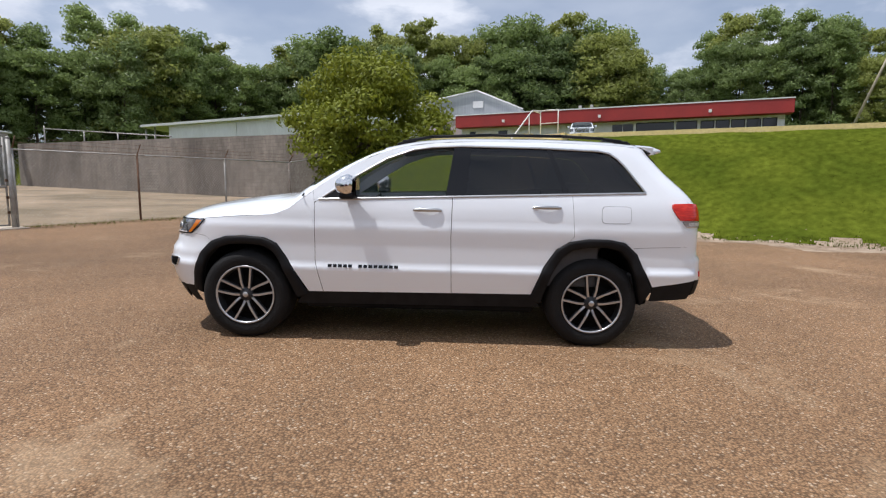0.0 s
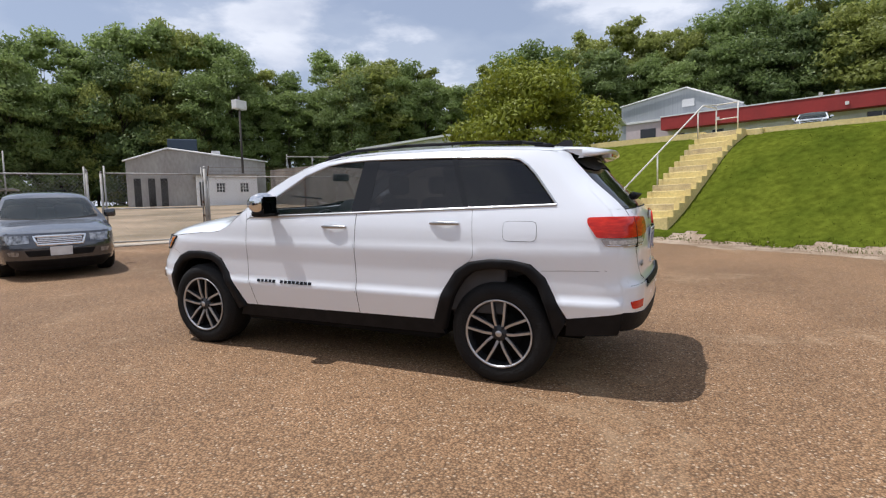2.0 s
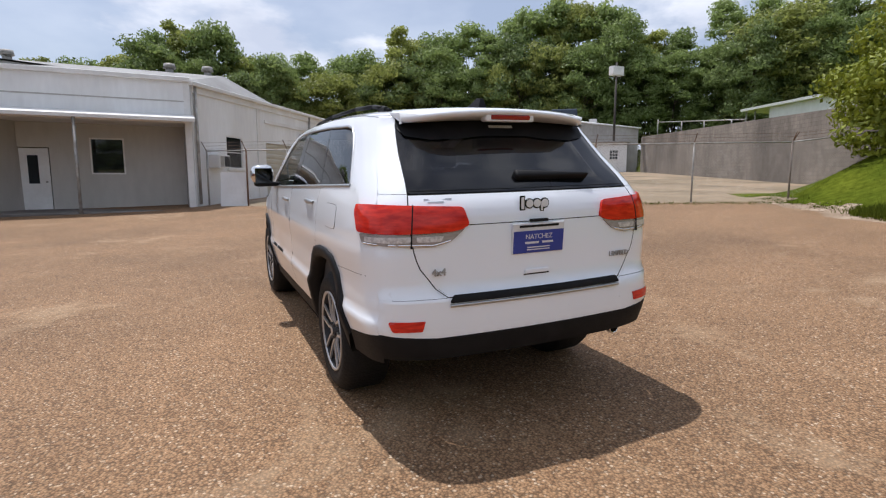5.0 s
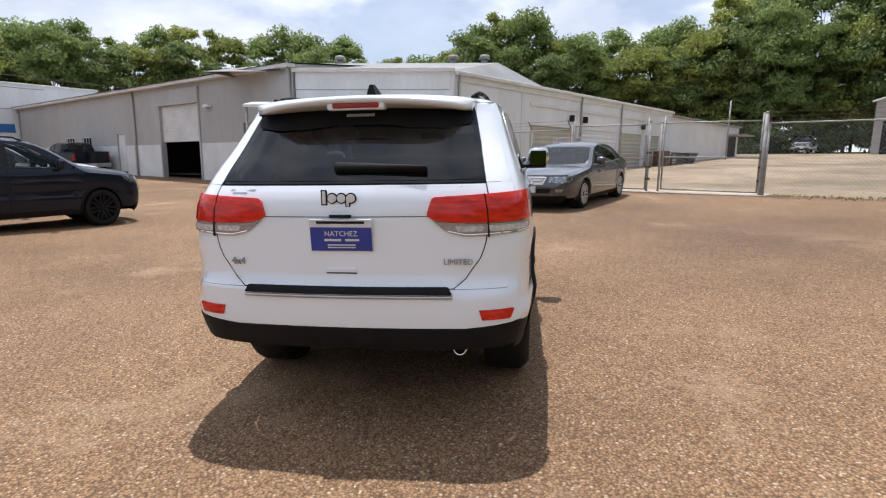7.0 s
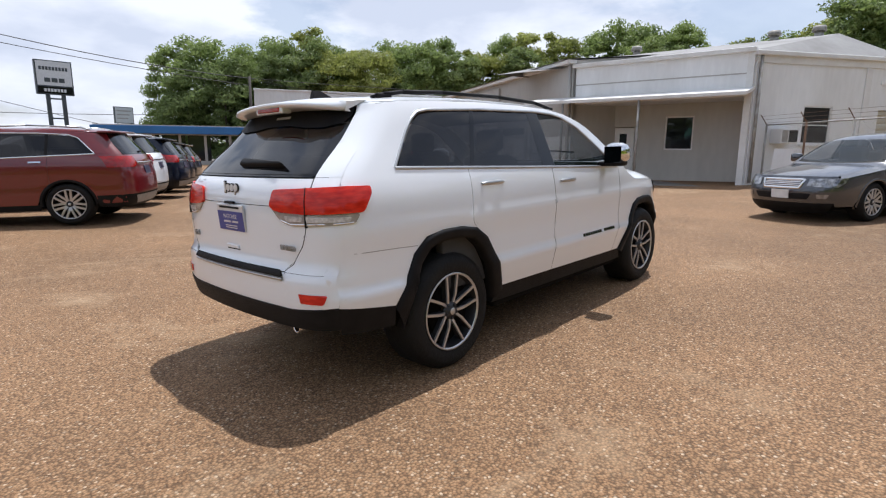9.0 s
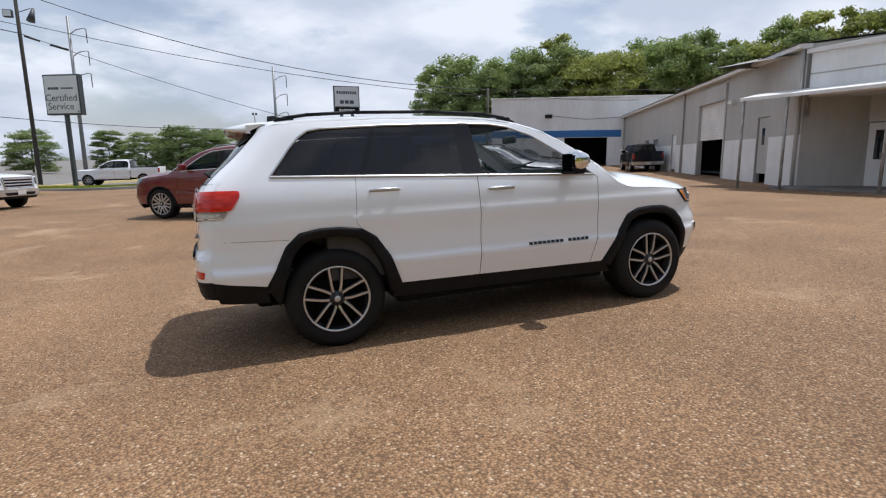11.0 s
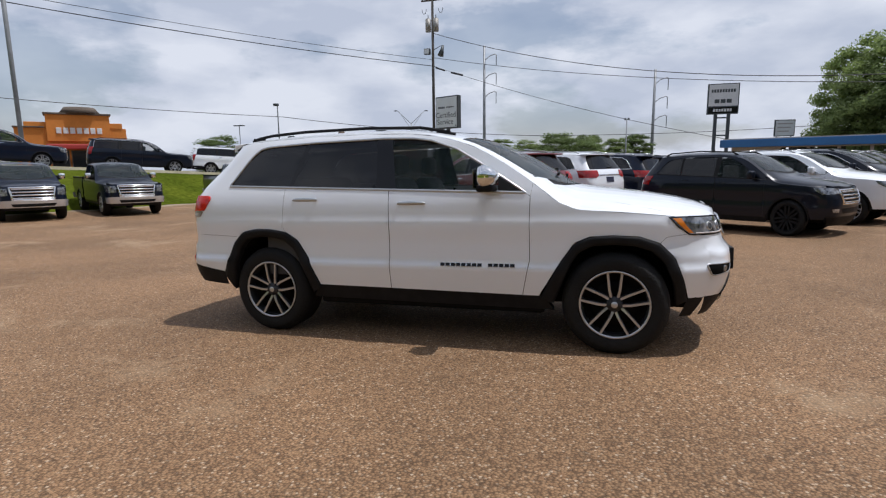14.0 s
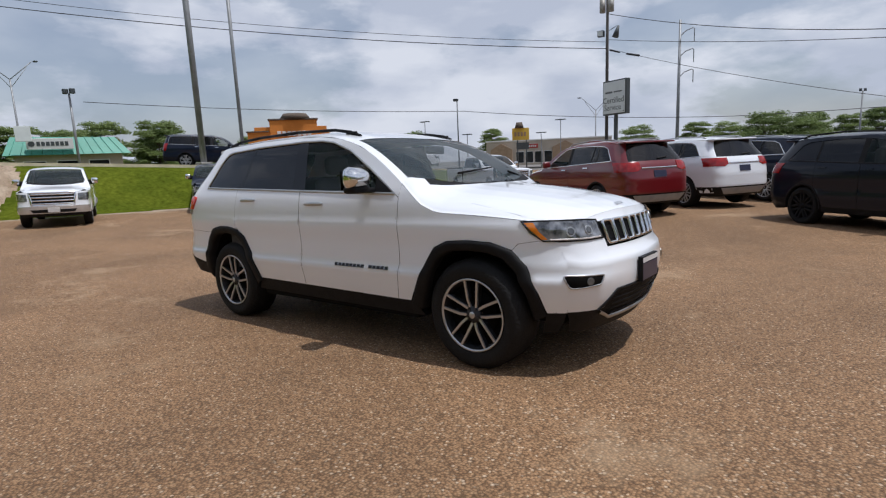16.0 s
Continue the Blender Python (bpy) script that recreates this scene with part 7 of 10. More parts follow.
def make_crate(m, w, h):
    t = thing("crate", m, "weathered wooden crate beside the bay wall", "crate", "wooden crates")
    for k in range(5):
        z = 0.04 + (h - 0.12) * k / 4
        for y in (-0.4, 0.4):
            part("slat", box((-w / 2, y - 0.012, z), (w / 2, y + 0.012, z + 0.085), 0.003), WOOD_POLE, t)
    for x in (-w / 2, w / 2):
        for y in (-0.375, 0.375):
            part("post", box((x - 0.03, y - 0.03, 0), (x + 0.03, y + 0.03, h), 0.004), WOOD_POLE, t)
    part("lid", box((-w / 2 - 0.02, -0.42, h), (w / 2 + 0.02, 0.42, h + 0.025), 0.004), WOOD_POLE, t)


def make_bin(m):
    t = thing("steel_bin", m, "grey steel bin standing against the annex", "bin")
    bm = bmesh.new()
    v = [bm.verts.new(q) for q in ((-0.8, -0.4, 0.1), (0.8, -0.4, 0.1), (0.8, 0.4, 0.1), (-0.8, 0.4, 0.1), (-1.0, -0.6, 0.85), (1.0, -0.6, 0.85), (1.0, 0.6, 0.85), (-1.0, 0.6, 0.85))]
    for f in ((3, 2, 1, 0), (0, 1, 5, 4), (1, 2, 6, 5), (2, 3, 7, 6), (3, 0, 4, 7)):
        bm.faces.new([v[k] for k in f])
    part("tub", bm, PAINT_NAVY_SIMPLE, t)
    part("rim", tube(((-1.0, -0.6, 0.85), (1.0, -0.6, 0.85), 0.035), ((-1.0, 0.6, 0.85), (1.0, 0.6, 0.85), 0.035), ((-1.0, -0.6, 0.85), (-1.0, 0.6, 0.85), 0.035), ((1.0, -0.6, 0.85), (1.0, 0.6, 0.85), 0.035)), STEEL, t)
    for x in (-0.6, 0.6):
        part("skid", box((x - 0.05, -0.4, 0.0), (x + 0.05, 0.4, 0.1)), RUST, t)


make_drum(yard_spot(17.3, 1.0))
make_drum(yard_spot(18.0, 1.1))
make_crate(yard_spot(18.9, 1.0), 0.9, 0.75)
make_crate(yard_spot(20.2, 0.9), 1.1, 0.6)
make_bin(yard_spot(22.2, 1.0) @ Matrix.Scale(0.8, 4))
yp = tagged(part("pole", tube(((0, 0, -0.3), (0.05, 0, 4.3), 0.055, 0.045)), STEEL), "thin grey pole standing in the yard", "pole")
yp.matrix_basis = yard_spot(29.0, 1.6)
# pale concrete apron under the gates
ap = thing("gate_apron", Matrix.Identity(4), "pale concrete strip under the yard gates", "apron", kind="structure")
for k in range(4):
    b0, b1 = -4.2 + 1.42 * k, -4.2 + 1.42 * (k + 1) - 0.012
    bm = bmesh.new()
    v = [bm.verts.new(S(a, b_, height(a, b_) + z)) for z in (-0.10, 0.022) for a, b_ in ((-12.75, b0), (-12.05, b0), (-12.05, b1), (-12.75, b1))]
    for f in ((3, 2, 1, 0), (4, 5, 6, 7), (0, 1, 5, 4), (1, 2, 6, 5), (2, 3, 7, 6), (3, 0, 4, 7)):
        bm.faces.new([v[q] for q in f])
    bmesh.ops.recalc_face_normals(bm, faces=bm.faces)
    part("slab", bm, PALE_SLAB, ap)

# ---- trees ----
def leaf_cloud(centres, radii, count, size, rnd, flat=0.75, tri=False):
    """Small bent leaf pairs over the outer part of many lobes."""
    verts, faces = [], []
    wts = [r ** 2 for r in radii]
    tot = sum(wts)
    for c, r, w in zip(centres, radii, wts):
        for _ in range(int(count * w / tot)):
            d = Vector((rnd.gauss(0, 1), rnd.gauss(0, 1), rnd.gauss(0, 1))).normalized()
            d.z = d.z if d.z > -0.45 else d.z * 0.4
            rr = r * (rnd.uniform(0.35, 1.12) if tri else rnd.uniform(0.62, 1.06))
            o = c + Vector((d.x * rr, d.y * rr, d.z * rr * flat))
            up = (d + Vector((rnd.gauss(0, 0.55), rnd.gauss(0, 0.55), rnd.gauss(0, 0.55)))).normalized()
            t = up.orthogonal().normalized()
            t.rotate(Matrix.Rotation(rnd.uniform(0, 6.283), 3, up))
            s = up.cross(t)
            z = size * rnd.uniform(0.6, 1.35)
            k = len(verts)
            if tri:
                verts.extend([tuple(o - t * z - s * z * 0.55), tuple(o + t * z), tuple(o - t * z * 0.8 + s * z * 0.6 - up * z * 0.2)])
                faces.append((k, k + 1, k + 2))
                continue
            verts.extend([tuple(o - t * z), tuple(o + s * z * 0.55 - up * z * 0.15), tuple(o + t * z), tuple(o - s * z * 0.55 - up * z * 0.15)])
            faces.append((k, k + 1, k + 2, k + 3))
    return verts, faces


def make_tree(name, m, seed, h, width, leaves, size, mat, label, category="tree", group="", trunk=0.22, lobes=26, bottom=0.28, lobe=(0.12, 0.21), tri=False):
    rnd = random.Random(seed)
    t = thing(name, m, label, category, group)
    bm = bmesh.new()
    top = Vector((rnd.uniform(-0.3, 0.3), rnd.uniform(-0.3, 0.3), h * 0.62))
    mid = top * 0.5 + Vector((rnd.uniform(-0.2, 0.2), rnd.uniform(-0.2, 0.2), 0))
    add_tube(bm, (0, 0, -0.4), mid, trunk, trunk * 0.7, sides=8)
    add_tube(bm, mid, top, trunk * 0.7, trunk * 0.3, sides=8)
    cs, rs = [], []
    for k in range(lobes):
        f = (k + 0.5) / lobes
        z = h * (bottom + (0.93 - bottom) * f)
        span = width / 2 * (1 - max(0.0, (f - 0.4) / 0.72) ** 2.4 if tri else math.sin(math.pi * min(0.97, 0.22 + 0.72 * f)) ** 0.8)
        a = k * 2.4 + rnd.uniform(-0.5, 0.5)
        rad = span * rnd.uniform(0.45, 0.95)
        c = Vector((math.cos(a) * rad, math.sin(a) * rad, z + rnd.uniform(-0.05, 0.05) * h))
        cs.append(c)
        rs.append(width * rnd.uniform(*lobe))
        if k % 3 == 0:
            s = mid.lerp(top, min(1.0, f * 0.9))
            add_tube(bm, s, s.lerp(c, 0.85), trunk * 0.28, trunk * 0.08, sides=5)
    part("trunk", bm, BARK, t)
    v, f = leaf_cloud(cs, rs, leaves, size, rnd, tri=tri)
    me = bpy.data.meshes.new("crown")
    me.from_pydata(v, [], f)
    me.materials.append(mat)
    cr = new("crown", me)
    cr.parent = t
    return t


make_tree("broadleaf_tree", pose(-4.1, 19.9, 1.72) @ Matrix.Scale(1.04, 4), 11, 5.0, 6.8, 30000, 0.10, LEAF_BUSH, "bright green spreading tree on the grass slope", "tree", trunk=0.16, lobes=44, bottom=0.02)


# the height of the skyline above the lot, by compass bearing in degrees, as it would stand at 75 m
RIDGE = [(20, 17), (40, 18), (52, 18.5), (58, 22.4), (63, 22), (68, 16.6), (72, 20), (76, 24), (84, 24), (89, 22.5), (93, 24.3), (100, 22.8), (107, 21.3), (112, 18.4), (116, 20), (120, 21.5), (123, 23.4), (128, 22.5), (131, 19.3),
         (134, 21.5), (137, 24.5), (141, 25.2), (145, 24.7), (148, 21.5), (151, 22.3), (155, 20.8), (159, 21), (163, 19.3), (171, 18.6), (175, 17.8), (179, 20), (183, 19.7), (187, 16.5), (192, 14.6), (196, 16), (200, 17.2),
         (206, 16.6), (211, 17.9), (216, 16.2), (221, 14.8), (225, 16.8), (229, 14.6), (235, 16), (240, 16.2), (244, 13.3), (249, 14.5), (254, 11.8)]


def plant_forest():
    rnd = random.Random(21)
    front, back = [], []
    for k in range(8):
        mat = (LEAF_FOREST2, LEAF_FOREST, LEAF_FOREST3, LEAF_FOREST)[k % 4]
        h, wd = 17.5 + rnd.uniform(-2.0, 3.0), 8.4 + rnd.uniform(-1.2, 2.2)
        rear = k >= 5
        t = make_tree("forest_tree", pose(0, 0, -500), 100 + k, h, wd, 14500 if rear else 19000, 0.205, mat, "tall leafy tree in the woods", "tree", "woods round the lot", trunk=0.2,
                      lobes=44 if rear else 60, bottom=0.10 if rear else 0.05, lobe=(0.12, 0.22), tri=True)
        top = max(v.co.z for o in t.children if o.name.startswith("crown") for v in o.data.vertices)
        (back if rear else front).append((t, top))
    bear, tall = [p[0] for p in RIDGE], [p[1] for p in RIDGE]
    line = [(80, 84), (45, 88), (10, 86), (-22, 84), (-44, 68), (-58, 50), (-67, 30), (-70, 8), (-68, -12), (-58, -30), (-48, -48), (-34, -62), (-15, -70), (4, -73), (12, -71.5)]
    for row, off in enumerate((0.0, 5.5)):
        acc = 0.0
        for (a0, b0), (a1, b1) in zip(line, line[1:]):
            L = math.hypot(a1 - a0, b1 - b0)
            n = (-(b1 - b0) / L, (a1 - a0) / L)
            while acc < L:
                f, j = acc / L, rnd.uniform(-1.8, 1.8)
                a, b = a0 + (a1 - a0) * f - n[0] * (off + j), b0 + (b1 - b0) * f - n[1] * (off + j)
                acc += rnd.uniform(3.0, 4.6) if row == 0 else rnd.uniform(2.8, 4.6)
                z = height(a, b)
                if b > 40:
                    z = max(z, 5.0 if a > -30 else 4.0)
                p = S(a, b, z - 0.3)
                want = 1.3 + math.hypot(p.x, p.y) / 75.0 * (float(np.interp(math.degrees(math.atan2(p.y, p.x)) % 360, bear, tall)) - 1.3) - p.z
                src, top = rnd.choice(back if row else front)
                s = want / top * (rnd.uniform(0.76, 1.03) if row == 0 else rnd.uniform(0.97, 1.12))
                w = s * rnd.uniform(0.9, 1.15)
                copy_thing(src, pose(p.x, p.y, p.z, 0, 0, rnd.uniform(0, 360)) @ Matrix.Diagonal((w, w, s, 1)))
            acc -= L
    kinds = [t for t, _ in front + back]
    # smaller trees far off across the road
    far = [(78, -40, 7), (84, -58, 8), (96, 2, 12), (100, -6, 12), (104, 10, 13), (103, -16, 12), (108, 20, 12), (98, -22, 10), (35, -110, 8), (22, -104, 7), (16, -100, 7), (10, -96, 8), (5, -98, 7), (-4, -120, 8), (70, -110, 9), (88, -100, 10), (108, -30, 10), (110, -38, 12), (105, -46, 12), (106, -57, 9), (104, -66, 9), (12, -116, 9), (6, -117, 8), (0, -114, 7), (112, -50, 11), (118, -36, 11), (124, -20, 12)]
    for x, y, hh in far:
        src = kinds[rnd.choice((0, 4))]
        k = hh / 18.0
        copy_thing(src, pose(x, y, -1.0, 0, 0, rnd.uniform(0, 360)) @ Matrix.Diagonal((k * 1.95, k * 1.95, k * 1.0, 1)))
    for kd in kinds:
        for o in (*kd.children_recursive, kd):
            bpy.data.objects.remove(o)


LEAF_FOREST3 = leaf_material("yellowish_forest_leaves", (0.155, 0.185, 0.040), (0.42, 0.452, 0.128), gloss=0.33, through=0.5)
LEAF_FOREST2 = leaf_material("dark_forest_leaves", (0.084, 0.130, 0.042), (0.29, 0.36, 0.128), gloss=0.33, through=0.5)
plant_forest()


# ---- other vehicles ----
SPECS = {
    "suv": dict(
        form=dict(
            top=[(-2.34, 0.90), (-2.24, 0.99), (-2.1, 1.05), (-1.8, 1.11), (-1.4, 1.165), (-1.15, 1.205), (-0.95, 1.31), (-0.7, 1.46), (-0.4, 1.60), (-0.1, 1.675), (0.4, 1.71), (1.0, 1.71), (1.6, 1.68), (2.0, 1.64), (2.2, 1.60)],
            front=[(0.2, -2.18), (0.35, -2.29), (0.55, -2.33), (0.72, -2.33), (0.85, -2.29), (0.95, -2.24), (1.1, -2.20)],
            rear=[(0.2, 2.2), (0.35, 2.33), (0.55, 2.40), (0.75, 2.40), (0.95, 2.37), (1.1, 2.34), (1.2, 2.28), (1.4, 2.14), (1.55, 2.04), (1.7, 1.98)],
            taper_f=[(0, 0.50), (0.04, 0.62), (0.1, 0.71), (0.19, 0.78), (0.33, 0.83), (0.55, 0.87), (0.9, 0.90), (1.3, 0.915), (2.6, 0.92)],
            taper_r=[(0, 0.58), (0.03, 0.68), (0.08, 0.76), (0.15, 0.81), (0.28, 0.85), (0.5, 0.88), (0.9, 0.905), (1.4, 0.915), (2.6, 0.92)],
            vert=[(0.15, -0.12), (0.25, -0.05), (0.4, -0.015), (0.6, 0.0), (0.7, -0.01), (0.9, 0.0), (1.05, -0.012), (1.15, -0.035), (1.25, -0.07), (1.4, -0.13), (1.55, -0.19), (1.65, -0.24), (1.72, -0.30)],
            drop=[(-2.3, 0.05), (-2.0, 0.11), (-1.2, 0.14), (-0.8, 0.12), (-0.3, 0.07), (2.2, 0.06)]),
        wheels=(-1.42, 1.40), R=0.365, rim=0.255, y=0.885, sill=0.36, doors=(-0.92, 0.22, 1.16), belt=[(-0.9, 1.12), (1.9, 1.22)],
        dt=[(-0.80, 1.13), (-0.55, 1.30), (-0.28, 1.47), (-0.05, 1.565), (0.4, 1.60), (1.0, 1.59), (1.45, 1.56), (1.60, 1.50), (1.85, 1.225)], pillars=[(0.17, 0.28), (1.12, 1.17)],
        cab_end=None, lip=(0.90, 1.00), grille=(0.52, 0.66, 0.92), head=(0.84, 0.97, 0.50, 0.95), tail=(0.98, 1.18, 0.46, 1.05), gate=(0.70, 1.18), glass=(1.20, 1.60), screen=(-1.02, 0.26, -0.30, 0.08)),
    "wagon": dict(
        form=dict(
            top=[(-2.72, 1.00), (-2.62, 1.12), (-2.4, 1.17), (-2.0, 1.20), (-1.5, 1.23), (-1.25, 1.275), (-1.0, 1.46), (-0.75, 1.64), (-0.5, 1.76), (-0.2, 1.83), (0.4, 1.87), (1.4, 1.87), (2.1, 1.85), (2.5, 1.81)],
            front=[(0.25, -2.55), (0.4, -2.68), (0.6, -2.72), (0.85, -2.71), (1.0, -2.68), (1.15, -2.62), (1.3, -2.60)],
            rear=[(0.25, 2.55), (0.4, 2.66), (0.6, 2.70), (0.8, 2.69), (1.0, 2.67), (1.2, 2.64), (1.4, 2.57), (1.6, 2.50), (1.75, 2.44), (1.9, 2.40)],
            taper_f=[(0, 0.66), (0.03, 0.75), (0.08, 0.83), (0.15, 0.89), (0.3, 0.94), (0.5, 0.968), (0.9, 0.99), (1.5, 1.0), (3.0, 1.005)],
            taper_r=[(0, 0.72), (0.03, 0.80), (0.07, 0.86), (0.14, 0.91), (0.3, 0.95), (0.5, 0.97), (0.9, 0.99), (1.5, 1.0), (3.0, 1.005)],
            vert=[(0.25, -0.08), (0.4, -0.03), (0.7, 0.0), (0.8, -0.012), (1.05, 0.0), (1.2, -0.02), (1.3, -0.05), (1.5, -0.11), (1.7, -0.17), (1.82, -0.22), (1.9, -0.28)],
            drop=[(-2.7, 0.06), (-2.0, 0.10), (-1.2, 0.12), (-0.5, 0.08), (2.5, 0.07)]),
        wheels=(-1.68, 1.50), R=0.40, rim=0.29, y=0.935, sill=0.44, doors=(-1.08, 0.02, 1.06), belt=[(-1.1, 1.24), (2.4, 1.29)],
        dt=[(-0.98, 1.25), (-0.80, 1.44), (-0.55, 1.63), (-0.30, 1.72), (0.2, 1.765), (1.2, 1.77), (2.0, 1.755), (2.24, 1.735), (2.31, 1.68), (2.39, 1.30)], pillars=[(-0.04, 0.07), (1.02, 1.16)],
        cab_end=None, lip=(1.00, 1.12), grille=(0.58, 0.70, 1.06), head=(0.86, 1.06, 0.64, 1.04), tail=(0.92, 1.34, 0.78, 1.0), gate=(0.74, 1.28), glass=(1.30, 1.74), screen=(-1.20, 0.22, -0.44, 0.06)),
    "sedan": dict(
        form=dict(
            top=[(-2.44, 0.66), (-2.34, 0.73), (-2.1, 0.80), (-1.8, 0.86), (-1.4, 0.925), (-1.15, 0.965), (-0.8, 1.16), (-0.4, 1.36), (-0.1, 1.44), (0.3, 1.475), (0.8, 1.45), (1.2, 1.36), (1.5, 1.22), (1.72, 1.115), (2.1, 1.09), (2.35, 1.06), (2.48, 1.01)],
            front=[(0.15, -2.28), (0.3, -2.40), (0.5, -2.44), (0.62, -2.42), (0.72, -2.37), (0.85, -2.30), (1.0, -2.28)],
            rear=[(0.15, 2.3), (0.35, 2.42), (0.6, 2.46), (0.85, 2.44), (1.0, 2.40), (1.1, 2.38), (1.5, 2.38)],
            taper_f=[(0, 0.48), (0.04, 0.60), (0.1, 0.69), (0.2, 0.765), (0.35, 0.82), (0.6, 0.865), (0.9, 0.89), (1.3, 0.91), (2.6, 0.92)],
            taper_r=[(0, 0.52), (0.04, 0.64), (0.1, 0.72), (0.2, 0.785), (0.35, 0.83), (0.6, 0.87), (0.9, 0.89), (1.3, 0.91), (2.6, 0.92)],
            vert=[(0.15, -0.10), (0.25, -0.04), (0.4, -0.01), (0.6, 0.0), (0.75, 0.0), (0.85, -0.012), (0.93, -0.035), (1.0, -0.062), (1.2, -0.16), (1.4, -0.27), (1.48, -0.34)],
            drop=[(-2.4, 0.05), (-1.2, 0.09), (-0.8, 0.09), (-0.1, 0.06), (0.9, 0.06), (1.6, 0.09), (2.4, 0.06)]),
        wheels=(-1.42, 1.38), R=0.33, rim=0.222, y=0.865, sill=0.28, doors=(-0.98, 0.12, 0.98), belt=[(-0.95, 0.935), (1.5, 1.005)],
        dt=[(-0.92, 0.945), (-0.6, 1.125), (-0.25, 1.31), (0.05, 1.385), (0.4, 1.40), (0.75, 1.375), (1.05, 1.29), (1.25, 1.17), (1.42, 1.015)], pillars=[(0.08, 0.16), (0.98, 1.03)],
        cab_end=None, lip=(0.70, 0.80), grille=(0.36, 0.585, 0.72), head=(0.60, 0.75, 0.42, 0.90), tail=(0.80, 1.0, 0.42, 0.95), gate=(0.62, 1.02), glass=None, screen=(-1.12, 0.22, -0.42, 0.06)),
    "pickup": dict(
        form=dict(
            top=[(-2.96, 0.98), (-2.88, 1.10), (-2.75, 1.16), (-2.4, 1.20), (-2.0, 1.225), (-1.6, 1.25), (-1.42, 1.285), (-1.1, 1.51), (-0.75, 1.74), (-0.5, 1.83), (-0.1, 1.89), (0.4, 1.90), (0.8, 1.875), (0.98, 1.84)],
            front=[(0.3, -2.84), (0.45, -2.92), (0.7, -2.94), (0.85, -2.93), (1.0, -2.91), (1.15, -2.88), (1.3, -2.86)],
            rear=[(0.2, 0.98), (1.2, 0.98), (1.6, 0.95), (1.95, 0.90)],
            taper_f=[(0, 0.70), (0.03, 0.78), (0.08, 0.85), (0.15, 0.90), (0.3, 0.94), (0.5, 0.962), (0.9, 0.978), (1.5, 0.985), (3.0, 0.99)],
            taper_r=[(0, 0.88), (0.02, 0.92), (0.04, 0.945), (0.08, 0.962), (0.15, 0.975), (0.3, 0.982), (0.6, 0.986), (3.0, 0.99)],
            vert=[(0.25, -0.08), (0.4, -0.03), (0.7, 0.0), (0.8, -0.012), (1.05, 0.0), (1.2, -0.02), (1.3, -0.05), (1.6, -0.14), (1.8, -0.20), (1.92, -0.27)],
            drop=[(-2.9, 0.06), (-2.0, 0.10), (-1.3, 0.12), (-0.5, 0.08), (0.9, 0.07)]),
        wheels=(-1.92, 1.82), R=0.41, rim=0.275, y=0.95, sill=0.48, doors=(-1.22, -0.12, 0.80), belt=[(-1.2, 1.26), (0.95, 1.285)],
        dt=[(-1.15, 1.275), (-0.9, 1.49), (-0.62, 1.69), (-0.4, 1.765), (0.0, 1.79), (0.5, 1.785), (0.76, 1.75), (0.84, 1.66), (0.86, 1.29)], pillars=[(-0.18, -0.08)],
        cab_end=0.98, lip=(1.02, 1.12), grille=(0.60, 0.70, 1.08), head=(0.82, 1.06, 0.66, 1.06), tail=(0.86, 1.22, 0.84, 0.98), gate=(0.72, 1.30), glass=None, screen=(-1.34, 0.24, -0.52, 0.06)),
}


